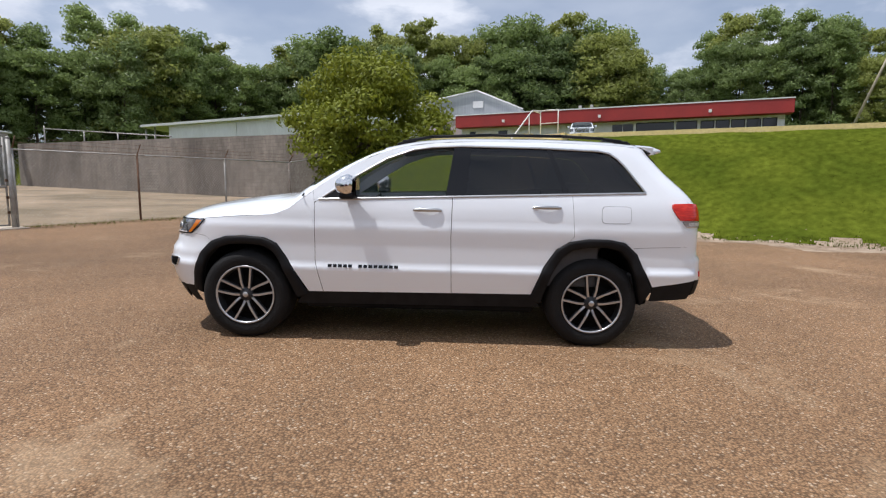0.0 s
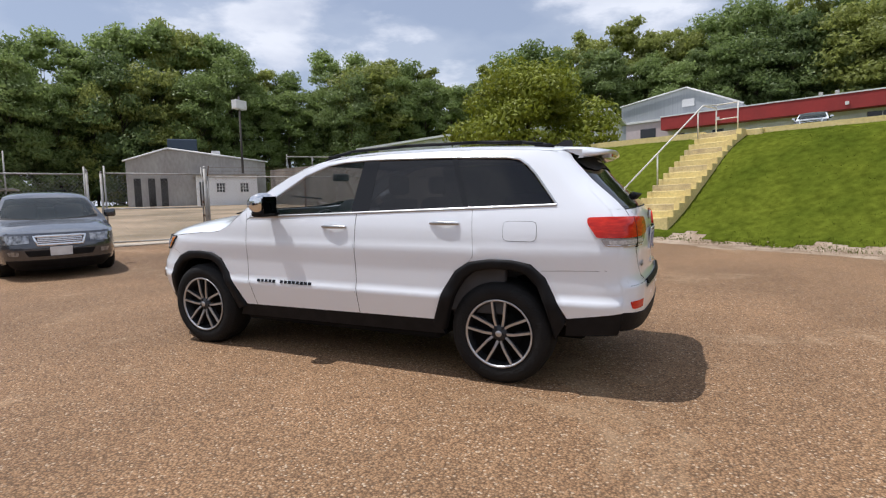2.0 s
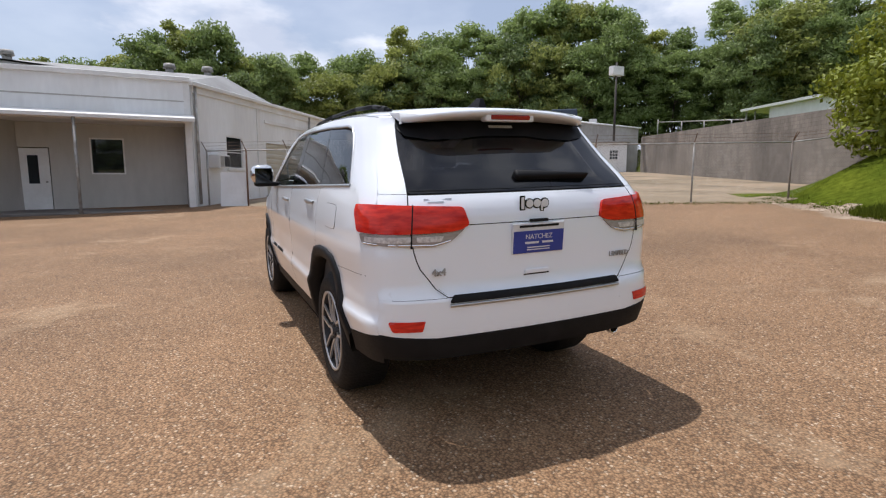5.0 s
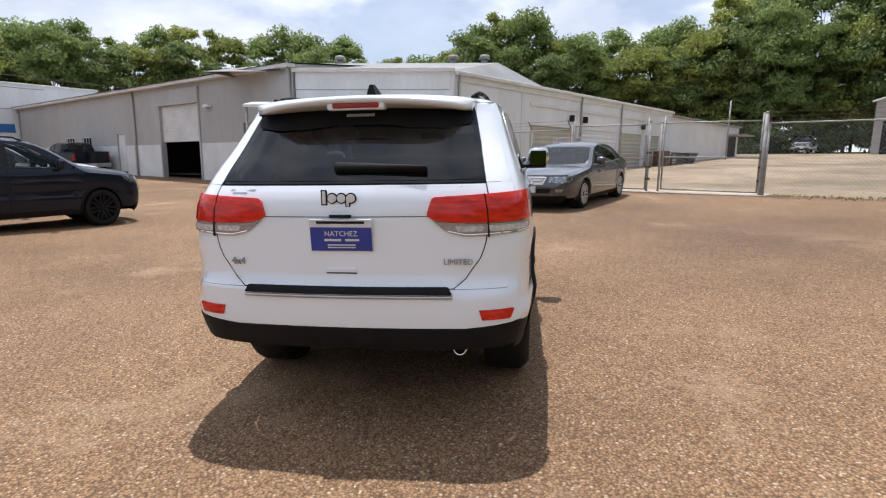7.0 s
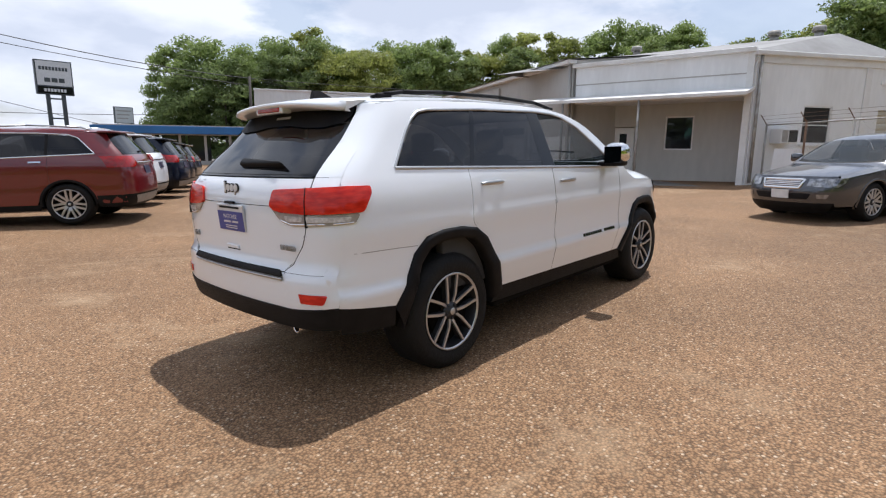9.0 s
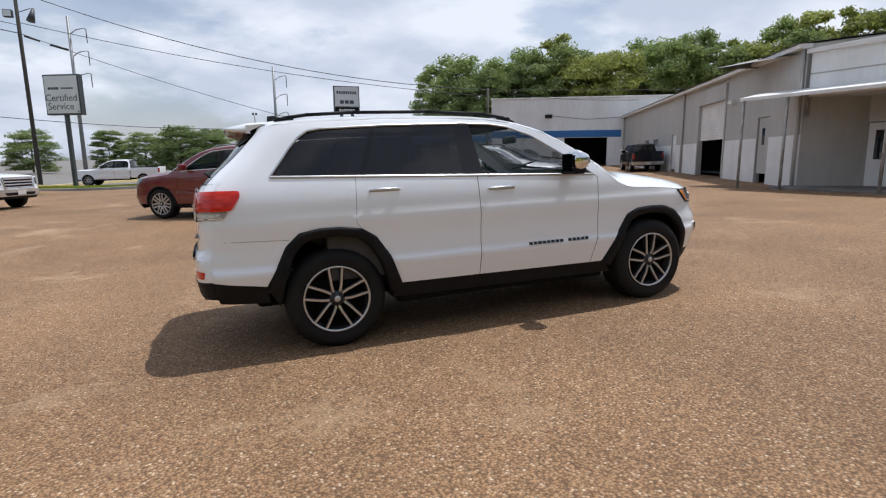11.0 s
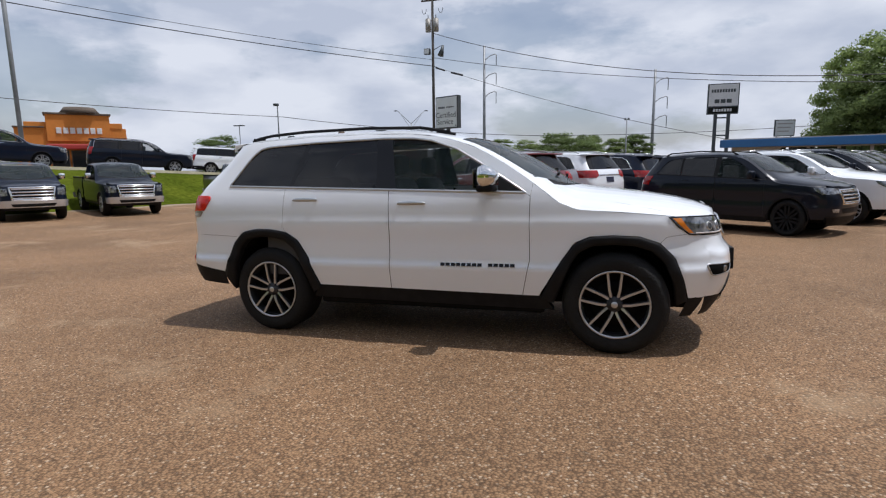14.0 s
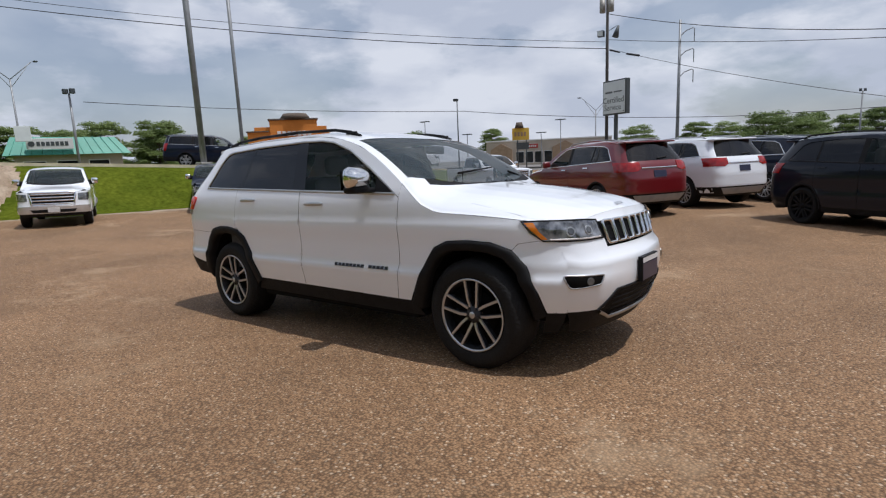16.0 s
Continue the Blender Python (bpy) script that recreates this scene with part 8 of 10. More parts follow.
def make_vehicle(kind, m, paint, label, category="car", group="", metal=ALLOY, plate=True, grille_mat=None, rails=True, front_glass=None, lower=None):
    sp = SPECS[kind]
    fm = Form(**sp["form"])
    name = {"suv": "suv", "wagon": "suv", "sedan": "sedan", "pickup": "pickup_truck"}[kind]
    tall = kind in ("suv", "wagon")
    up_z = 1.22 if kind == "suv" else 1.30
    car = thing(name, m, label, category, group)
    lower = lower or PLASTIC
    R, ra = sp["R"], sp["R"] + 0.065
    belt = straight(sp["belt"])
    sill = sp["sill"]
    x_end = (lambda z: fm.rear(z) - fm.e0r)
    x_beg = (lambda z: fm.front(z) + fm.e0f)

    def lo(x, low=sill):
        for xc in sp["wheels"]:
            if abs(x - xc) < ra:
                return max(low, R + math.sqrt(ra * ra - (x - xc) ** 2))
        return low

    def band(x0, x1, upper, n=26):
        xs = [x0 + (x1 - x0) * k / n for k in range(n + 1)]
        return [(x, lo(x)) for x in xs] + [(x, upper(x)) for x in reversed(xs)]
    dA, dB, dC = sp["doors"]
    DT = sp["dt"]
    DTc = curve(DT[:-2]) if kind == "pickup" else curve(DT)
    xf, xr = x_beg(0.7), x_end(0.7)
    hood_top = lambda x: fm.upper(x)
    for sg in (-1, 1):
        sd = fm.side(sg)
        xs0 = np.linspace(x_beg(sill) + 0.01, dA, 27)
        wing = [(x, lo(x)) for x in xs0] + [(x, hood_top(x) if x < dA - 0.01 else belt(dA)) for x in np.linspace(dA, xf, 27)] + [(x_beg(z), z) for z in np.linspace(hood_top(xf) - 0.03, sill + 0.04, 6)]
        skin("fender", wing, sd, paint, car, step=0.10)
        d1 = skin("front_door", band(dA, dB, belt), sd, paint, car, gap=0.004, step=0.10)
        d2 = skin("rear_door", band(dB, dC, belt), sd, paint, car, gap=0.004, step=0.10)
        for x, d in ((dB - 0.26, d1), (dC - 0.26, d2)):
            bars("handle", sd, [(x, belt(x) - 0.10, x + 0.18, belt(x) - 0.075)], CHROME if paint is not PAINT_BLACK else paint, d, 0.022)
        tail_x = DT[-1][0]
        if kind == "pickup":
            skin("cab_corner", band(dC, xr, belt), sd, paint, car, step=0.10)
        elif kind == "sedan":
            skin("quarter_panel", band(dC, tail_x, belt)[:27] + [(tail_x, lo(tail_x))] + [(x, lo(x)) for x in np.linspace(tail_x, xr, 12)] + [(x, fm.upper(x)) for x in np.linspace(xr, 1.62, 10)] + [(tail_x, belt(tail_x)), (dC, belt(dC))], sd, paint, car, step=0.10)
        else:
            skin("quarter_panel", band(dC, tail_x, belt)[:27] + [(x, lo(x)) for x in np.linspace(tail_x, xr, 10)][1:] + [(x_end(z), z) for z in np.linspace(0.7, up_z, 6)][1:] + [(tail_x, belt(tail_x)), (dC, belt(dC))], sd, paint, car, step=0.10)
        # roof side above the windows
        xs = list(np.linspace(dA, DT[-3][0] + 0.05, 14))
        up = [(x, fm.upper(x)) for x in xs]
        if tall:
            ring = [(dA, belt(dA))] + up + [(x_end(z), z) for z in np.linspace(1.58 if kind == "suv" else 1.74, up_z, 4)] + DT[::-1]
        elif kind == "sedan":
            ring = [(dA, belt(dA))] + [(x, fm.upper(x)) for x in np.linspace(dA, 1.62, 20)] + DT[::-1]
        else:
            ring = [(dA, belt(dA))] + [(x, fm.upper(x)) for x in np.linspace(dA, 0.90, 16)] + [(xr, 1.6), (xr, 1.29)] + DT[::-1]
        skin("roof_side", ring, sd, paint, car, step=0.10)
        cuts = [DT[0][0] + 0.05] + [v for p in sp["pillars"] for v in p] + [None]
        for k in range(0, len(cuts), 2):
            x0, x1 = cuts[k], cuts[k + 1]
            if x1 is None:
                poly = [(x0, belt(x0) + 0.01)] + [(q[0] - 0.02, q[1] + (0.012 if q is DT[-1] else -0.012)) for q in DT[::-1] if q[0] > x0 + 0.03] + [(x0, DTc(x0) - 0.014)]
            else:
                xs = np.linspace(x0, x1, 8)
                poly = [(x0, belt(x0) + 0.01), (x1, belt(x1) + 0.01)] + [(x, max(belt(x) + 0.012, DTc(x) - 0.014)) for x in xs[::-1]]
            skin("front_window" if k == 0 else "rear_window", poly, sd, (front_glass or GLASS_FRONT) if k == 0 else GLASS_DARK, car, off=-0.004, step=0.12)
        for p0, p1 in sp["pillars"]:
            skin("pillar_trim", [(p0, belt(p0)), (p1, belt(p1)), (p1, DTc(p1) - 0.005), (p0, DTc(p0) - 0.005)], sd, PLASTIC, car, off=-0.002, step=0.12)
        ribbon("window_trim", [DT[0], (DT[-1][0], DT[-1][1])], sd, 0.02, CHROME if paint is not PAINT_BLACK else PLASTIC, car, off=0.006)
        if tall and metal is not PLASTIC:
            ribbon("window_loop", DT, sd, 0.016, CHROME, car, off=0.006)
        for xc, nm in zip(sp["wheels"], ("front_wheel", "rear_wheel")):
            if kind == "pickup" and xc > 0.98:
                pass
            else:
                arc = lambda r, n=16: [(xc - r * math.cos(math.pi * k / n), R + r * math.sin(math.pi * k / n)) for k in range(n + 1)]
                arch_flare(fm, "wheel_arch", [(xc - ra, sill)] + arc(ra) + [(xc + ra, sill)], [(xc - ra + 0.045, sill - 0.05)] + arc(ra - 0.04) + [(xc + ra - 0.045, sill - 0.05)], sg, PLASTIC if tall else paint, car, proud=0.008)
            make_wheel(nm, car, xc, sg * sp["y"], R, sg, R, sp["rim"], 0.24, "seven" if kind in ("suv", "sedan") else "six", metal, GUNMETAL if metal is not PLASTIC else PLASTIC)
        skin("sill", [(sp["wheels"][0] + ra - 0.02, sill + 0.01), (sp["wheels"][1] - ra + 0.02 if kind != "pickup" else 0.98, sill + 0.01), (sp["wheels"][1] - ra if kind != "pickup" else 0.98, sill - 0.10), (sp["wheels"][0] + ra, sill - 0.10)], sd, lower, car, off=-0.006, step=0.12)
        bmx = soft_box((dA + 0.20, min(sg * 0.90, sg * 1.10), belt(dA) + 0.02), (dA + 0.32, max(sg * 0.90, sg * 1.10), belt(dA) + 0.18), 0.035)
        part("mirror", bmx, paint if kind != "pickup" else PLASTIC, car)
        if kind == "pickup":
            part("mirror_cap", soft_box((dA + 0.185, min(sg * 1.0, sg * 1.20), belt(dA) + 0.05), (dA + 0.30, max(sg * 1.0, sg * 1.20), belt(dA) + 0.24), 0.04), CHROME, car, "bright mirror cap")
        fr, rr = fm.end(False), fm.end(True)
        h0, h1, u0, u1 = sp["head"]
        hl = skin("headlamp", [(sg * u0, h0 + 0.02), (sg * u0, h1 - 0.01), (sg * u1, h1), (sg * (u1 - 0.03), h0 + 0.06), (sg * (u1 - 0.12), h0)], fr, LENS_HEAD, car, off=0.008, step=0.08)
        skin("rv_fender_top", [(sp["screen"][0] - 0.9 if kind == "pickup" else -2.0, sg * 0.82), (xf + 0.02, sg * 1.0), (dA, sg * 1.0), (sp["screen"][0] + 0.2, sg * 0.86)], fm.roof_v(), paint, car, step=0.10)
        skin("a_pillar", [(dA - 0.02, sg * 0.90), (dA - 0.02, sg * 1.0), (sp["screen"][2] + 0.12, sg * 1.0), (sp["screen"][2] + 0.06, sg * 0.90)], fm.roof_v(), paint, car, step=0.10)
    rv, fr, rr = fm.roof_v(), fm.end(False), fm.end(True)
    s0, s1, s2, s3 = sp["screen"]
    hx = fm.front(sp["lip"][1])
    hood = [(s0 - 0.06 + s1 * v * v, v) for v in np.linspace(0.86, -0.86, 11)] + [(hx - 0.05 + 0.16 * v * v, v) for v in np.linspace(-0.86, 0.86, 11)]
    skin("hood", hood, rv, paint, car, step=0.12, gap=0.004)
    screen = [(s0 + s1 * v * v, v) for v in np.linspace(-0.9, 0.9, 9)] + [(s2 + s3 * v * v, v) for v in np.linspace(0.9, -0.9, 9)]
    skin("windscreen", screen, rv, GLASS_CAR, car, off=-0.003, step=0.14)
    skin("cowl", [(s0 - 0.07 + s1 * v * v, v) for v in np.linspace(-0.86, 0.86, 7)] + [(s0 + 0.01 + s1 * v * v, v) for v in np.linspace(0.86, -0.86, 7)], rv, PLASTIC, car, off=-0.008, step=0.14)
    if kind == "sedan":
        roof = [(s2 + s3 * v * v, v) for v in np.linspace(-0.9, 0.9, 7)] + [(s2 + 0.1, 1.0), (0.4, 1.0), (0.95, 1.0), (0.98, 0.0), (0.95, -1.0), (0.4, -1.0), (s2 + 0.1, -1.0)]
        skin("roof", roof, rv, paint, car, step=0.12)
        skin("rear_glass", [(0.98, -0.9), (1.0, 0), (0.98, 0.9), (1.62, 0.82), (1.70, 0), (1.62, -0.82)], rv, GLASS_DARK, car, off=-0.003, step=0.14)
        for sg in (-1, 1):
            skin("c_pillar", [(0.95, sg * 0.9), (0.95, sg), (1.65, sg), (1.63, sg * 0.82)], rv, paint, car, step=0.12)
        skin("boot_lid", [(1.64, -1.0), (1.70, 0), (1.64, 1.0), (2.38, 1.0), (2.44, 0), (2.38, -1.0)], rv, paint, car, step=0.12)
    else:
        xe = {"suv": 1.94, "wagon": 2.38}.get(kind, 0.93)
        roof = [(s2 + s3 * v * v, v) for v in np.linspace(-0.9, 0.9, 7)] + [(s2 + 0.12, 1.0), (0.4, 1.0), (xe - 0.14, 1.0), (xe, 0.9), (xe + 0.02, 0), (xe, -0.9), (xe - 0.14, -1.0), (0.4, -1.0), (s2 + 0.12, -1.0)]
        skin("roof", roof, rv, paint, car, step=0.12)
    part("cabin_floor", box((dA, -0.8, sill + 0.05), (min(xr, 1.9), 0.8, sill + 0.3), 0.02), INTERIOR, car)
    part("dashboard", soft_box((s0 + 0.06, -0.75, belt(0) - 0.4), (s0 + 0.5, 0.75, belt(0) - 0.03), 0.06), INTERIOR, car)
    for y in (-0.38, 0.38):
        part("seat", soft_box((dB - 0.22, y - 0.24, sill + 0.3), (dB - 0.02, y + 0.24, belt(0) + 0.26), 0.06), SEAT, car)
    part("rear_seat", soft_box((dC - 0.18, -0.66, sill + 0.3), (dC, 0.66, belt(0) + 0.18), 0.06), SEAT, car)
    xu = {"pickup": 2.8, "wagon": 2.45}.get(kind, 2.15)
    part("underbody", box((xf + 0.1, -0.60, sill - 0.08), (xu, 0.60, sill + 0.16), 0.03), WELL, car)
    # front
    z0, z1 = sp["lip"]
    e = fm.s0f
    skin("front_bumper", [(-e, sill + 0.06), (e, sill + 0.06), (e, z0), (e - 0.02, z1 - 0.02), (-e + 0.02, z1 - 0.02), (-e, z0)], fr, paint if kind != "pickup" else paint, car, step=0.10)
    skin("chin", [(-e, sill + 0.065), (e, sill + 0.065), (e - 0.06, sill - 0.12), (-e + 0.06, sill - 0.12)], fr, PLASTIC, car, step=0.12)
    gw, g0, g1 = sp["grille"]
    gr = skin("grille", rounded([(-gw + 0.05, g0), (gw - 0.05, g0), (gw, g1), (-gw, g1)], 0.03), fr, PLASTIC, car, off=0.006, step=0.10)
    nb = {"suv": 4, "sedan": 5, "pickup": 4, "wagon": 4}[kind]
    for k in range(nb):
        z = g0 + (g1 - g0) * (k + 0.5) / nb
        ribbon("grille_bar", [(-gw + 0.05, z), (0, z), (gw - 0.05, z)], fr, {"suv": 0.03, "sedan": 0.016}.get(kind, 0.042), grille_mat or CHROME, gr, off=0.022)
    ribbon("grille_frame", [(-gw, g1), (-gw + 0.05, g0), (gw - 0.05, g0), (gw, g1)], fr, 0.035 if kind in ("suv", "sedan") else 0.055, grille_mat or CHROME, gr, off=0.026, closed=True)
    lz = sill + 0.12
    if kind == "pickup":
        bb = skin("chrome_bumper", [(-0.98, 0.46), (0.98, 0.46), (0.98, 0.67), (0.7, 0.68), (-0.7, 0.68), (-0.98, 0.67)], fr, BUMPER, car, off=0.04, step=0.10, thick=0.05)
        skin("bumper_slot", [(-0.55, 0.49), (0.55, 0.49), (0.6, 0.58), (-0.6, 0.58)], fr, PLASTIC, bb, off=0.044, step=0.12)
    else:
        skin("lower_intake", rounded([(-0.45, lz), (0.45, lz), (0.5, lz + 0.10), (-0.5, lz + 0.10)], 0.02), fr, PLASTIC, car, off=0.004, step=0.12)
        for sg in (-1, 1):
            skin("fog_lamp", rounded([(sg * 0.58, lz + 0.02), (sg * 0.70, lz + 0.02), (sg * 0.72, lz + 0.09), (sg * 0.57, lz + 0.09)], 0.02), fr, LENS_HEAD, car, off=0.005, step=0.12)
    if plate:
        pz = {"suv": 0.58, "sedan": 0.48, "pickup": 0.57, "wagon": 0.58}[kind]
        bars("front_plate", fr, [(-0.155, pz - 0.07, 0.155, pz + 0.07)], PLATE_WHITE, car, 0.05 if kind == "pickup" else 0.02, "plain pale front plate")
    # rear
    t0, t1, u0, u1 = sp["tail"]
    if kind == "pickup":
        bf = Form(top=[(0.9, 1.34), (2.2, 1.34), (3.0, 1.35)], front=[(0.2, 0.99), (1.4, 0.99)], rear=[(0.3, 2.90), (0.7, 2.93), (1.3, 2.95), (1.4, 2.95)],
                  taper_f=[(0, 0.95), (0.01, 0.965), (0.02, 0.975), (0.03, 0.98), (0.1, 0.982), (0.3, 0.985), (3.0, 0.99)], taper_r=[(0, 0.90), (0.02, 0.935), (0.04, 0.955), (0.07, 0.97), (0.15, 0.978), (0.4, 0.985), (3.0, 0.99)],
                  vert=sp["form"]["vert"], drop=[(0, 0.03), (3, 0.03)])
        br = bf.end(True)
        xc = sp["wheels"][1]
        for sg in (-1, 1):
            bs = bf.side(sg)
            xs = np.linspace(1.0, 2.86, 30)
            skin("bed_side", [(x, lo(x, sill + 0.06)) for x in xs] + [(2.86, 1.32), (1.0, 1.32)], bs, paint, car, step=0.10)
            arc = lambda r, n=16: [(xc - r * math.cos(math.pi * k / n), R + r * math.sin(math.pi * k / n)) for k in range(n + 1)]
            arch_flare(bf, "wheel_arch", [(xc - ra, sill)] + arc(ra) + [(xc + ra, sill)], [(xc - ra + 0.045, sill - 0.05)] + arc(ra - 0.04) + [(xc + ra - 0.045, sill - 0.05)], sg, paint, car, proud=0.008)
            part("bed_rail", box((1.0, min(sg * 0.90, sg * 0.965), 1.28), (2.90, max(sg * 0.90, sg * 0.965), 1.345), 0.015), PLASTIC, car)
            part("bed_inner", box((1.0, min(sg * 0.88, sg * 0.90), 0.8), (2.88, max(sg * 0.88, sg * 0.90), 1.30)), INTERIOR, car)
            skin("tail_lamp", [(sg * u, v) for u, v in ((0.84, t0), (0.98, t0), (0.98, t1), (0.84, t1))], br, LENS_DARK, car, off=0.008, step=0.10)
        part("bed_floor", box((1.0, -0.88, 0.78), (2.88, 0.88, 0.84)), INTERIOR, car)
        skin("tailgate", [(-0.83, 0.70), (0.83, 0.70), (0.83, 1.33), (-0.83, 1.33)], br, paint, car, step=0.12)
        skin("rear_corner", [(-0.97, 0.70), (-0.83, 0.70), (-0.83, 1.33), (-0.97, 1.33)], br, paint, car, step=0.12)
        skin("rear_corner", [(0.97, 0.70), (0.83, 0.70), (0.83, 1.33), (0.97, 1.33)], br, paint, car, step=0.12)
        skin("rear_bumper", [(-0.97, 0.48), (0.97, 0.48), (0.97, 0.69), (-0.97, 0.69)], br, SATIN, car, off=0.06, step=0.12, thick=0.06)
        skin("cab_back", [(-0.96, 0.6), (0.96, 0.6), (0.96, 1.29), (-0.96, 1.29)], rr, paint, car, step=0.14)
        skin("rear_glass", [(-0.90, 1.30), (0.90, 1.30), (0.93, 1.78), (-0.93, 1.78)], rr, GLASS_DARK, car, step=0.14)
        for sg in (-1, 1):
            skin("cab_back_edge", [(sg * 0.90, 1.29), (sg * 0.962, 1.29), (sg * 0.962, 1.80), (sg * 0.93, 1.80)], rr, paint, car, step=0.14)
        bars("rear_plate", br, [(-0.155, 0.52, 0.155, 0.65)], PLATE_WHITE, car, 0.07)
    else:
        e = fm.s0r
        q0, q1 = sp["gate"]
        skin("rear_bumper", [(-e, sill + 0.14), (e, sill + 0.14), (e, q0), (-e, q0)], rr, paint if not tall else paint, car, step=0.10)
        skin("rear_valance", [(-e, sill - 0.08), (e, sill - 0.08), (e, sill + 0.145), (-e, sill + 0.145)], rr, PLASTIC, car, off=0.003, step=0.12)
        skin("tailgate", [(-e, q0), (e, q0), (e, q1 + 0.02), (-e, q1 + 0.02)], rr, paint, car, step=0.10)
        for sg in (-1, 1):
            skin("tail_lamp", [(sg * u, v) for u, v in ((u0, t0 + 0.05), (u0 + 0.04, t1 - 0.01), (u1, t1), (u1 - 0.05, t0), (u0 + 0.1, t0))], rr, LENS_DARK, car, off=0.010, step=0.08, thick=0.012)
            skin("valance_side", [(x_end(z), z) for z in np.linspace(sill - 0.08, sill + 0.14, 4)] + [(sp["wheels"][1] + ra, sill + 0.14), (sp["wheels"][1] + ra, sill - 0.06)], fm.side(sg), PLASTIC if tall else paint, car, off=0.002, step=0.12)
        if sp["glass"]:
            g0, g1 = sp["glass"]
            skin("rear_glass", [(-0.72, g0), (0.72, g0), (0.74, (g0 + g1) / 2), (0.72, g1), (-0.72, g1), (-0.74, (g0 + g1) / 2)], rr, GLASS_DARK, car, off=-0.002, step=0.12)
            for sg in (-1, 1):
                skin("rear_pillar", [(sg * u, v) for u, v in ((0.72, g0), (e, g0), (e, g1 + 0.03), (0.72, g1 + 0.03), (0.74, (g0 + g1) / 2))], rr, paint, car, step=0.10)
            xs_, zs_ = (1.86, 1.585) if kind == "suv" else (2.34, 1.75)
            part("spoiler", soft_box((xs_, -0.64, zs_), (xs_ + 0.24, 0.64, zs_ + 0.04), 0.018), paint, car)
            ribbon("wiper", [(0.02, g0 + 0.04), (0.3, g0 + 0.06)], rr, 0.03, PLASTIC, car, off=0.02)
            skin("bumper_insert", [(-0.56, sill - 0.03), (0.56, sill - 0.03), (0.66, sill + 0.12), (-0.66, sill + 0.12)], rr, SKID, car, off=0.012, step=0.12)
            ribbon("gate_trim", [(-0.45, q1 - 0.13), (0.45, q1 - 0.13)], rr, 0.03, CHROME, car, off=0.012)
        bars("rear_plate", rr, [(-0.155, (q0 + q1) / 2 - 0.09, 0.155, (q0 + q1) / 2 + 0.05)], PLATE_DARK if plate else PLATE_WHITE, car, 0.012)
    if rails and tall:
        for sg in (-1, 1):
            bm = bmesh.new()
            pts = [rv(x, sg * 0.84) + Vector((0, 0, hh)) for x, hh in ((-0.15, 0.0), (0.0, 0.04), (0.8, 0.05), (xe - 0.34, 0.04), (xe - 0.19, 0.0))]
            for p, q in zip(pts, pts[1:]):
                add_tube(bm, p, q, 0.016, sides=6)
            part("roof_rail", bm, SATIN if paint is not PAINT_BLACK else PLASTIC, car)
    return car


def park(a, b, heading, sx=1.0, sy=1.0, sz=1.0, lift=0.0, z=None):
    """A place on the lot: heading is the turn of the nose, in degrees from +x."""
    p = S(a, b)
    hh = height(a, b) if z is None else z
    # lean with the ground
    n = Vector((height(a - 1, b) - height(a + 1, b), height(a, b - 1) - height(a, b + 1), 2.0)).normalized() if z is None else Vector((0, 0, 1))
    nw = Vector((AX.x * n.x + BX.x * n.y, AX.y * n.x + BX.y * n.y, n.z))
    tilt = Vector((0, 0, 1)).rotation_difference(nw).to_matrix().to_4x4()
    return Matrix.Translation((p.x, p.y, hh + lift)) @ tilt @ pose(0, 0, 0, 0, 0, heading + 180) @ Matrix.Diagonal((sx, sy, sz, 1))


NOSE_A, NOSE_MA = SITE, SITE + 180


def site(x, y):
    v = Vector((x, y))
    return v.dot(AX), v.dot(BX)


def place(x, y, heading, **kw):
    return park(*site(x, y), heading, **kw)


make_vehicle("sedan", place(-9.17, 2.11, NOSE_A + 3.2), PAINT_GREY, "grey metallic four-door sedan parked by the yard gate", metal=ALLOY)
# the row with its noses towards +a
row1 = "parked cars in the display row"
c0 = Vector((2.1, -9.7))
stepv = -BX * 2.75
suvs = [(PAINT_RED, "dark red SUV parked at the end of the row", 1.05, ALLOY), (PAINT_WHITE, "white SUV parked in the display row", 0.98, ALLOY), (PAINT_NAVY, "dark blue SUV parked in the display row", 1.06, ALLOY),
        (PAINT_BLACK, "black SUV parked in the display row", 1.0, PLASTIC), (PAINT_DARKGREY, "dark grey SUV parked in the display row", 1.0, ALLOY)]
for k, (pt, lb, sc, mt) in enumerate(suvs):
    p = c0 + stepv * k
    make_vehicle("suv", place(p.x, p.y, NOSE_A - 6.3, sx=sc, sy=1.0, sz=1.0), pt, lb, "car", row1, mt)
# the row facing it, noses towards the service building
row2 = "parked cars in the facing row"
c1 = Vector((-3.96, -8.53))
cars2 = [(PAINT_BLACK, "black compact SUV with black wheels at the row end", 0.86, 0.98, PLASTIC), (PAINT_WHITE, "white compact SUV in the facing row", 0.95, 1.0, ALLOY), (PAINT_BLACK, "black SUV with bright trim in the facing row", 1.06, 1.03, ALLOY),
         (PAINT_WHITE, "white SUV further down the facing row", 0.98, 1.0, ALLOY), (PAINT_DARKGREY, "dark grey SUV further down the facing row", 1.0, 1.0, ALLOY)]
for k, (pt, lb, sc, sz, mt) in enumerate(cars2):
    p = c1 + stepv * k - AX * (0.0, 0.35, 0.55, 0.5, 0.5)[k]
    make_vehicle("suv", place(p.x, p.y, NOSE_MA - 4.8, sx=sc, sy=0.97, sz=sz), pt, lb, "car", row2, mt, plate=False)
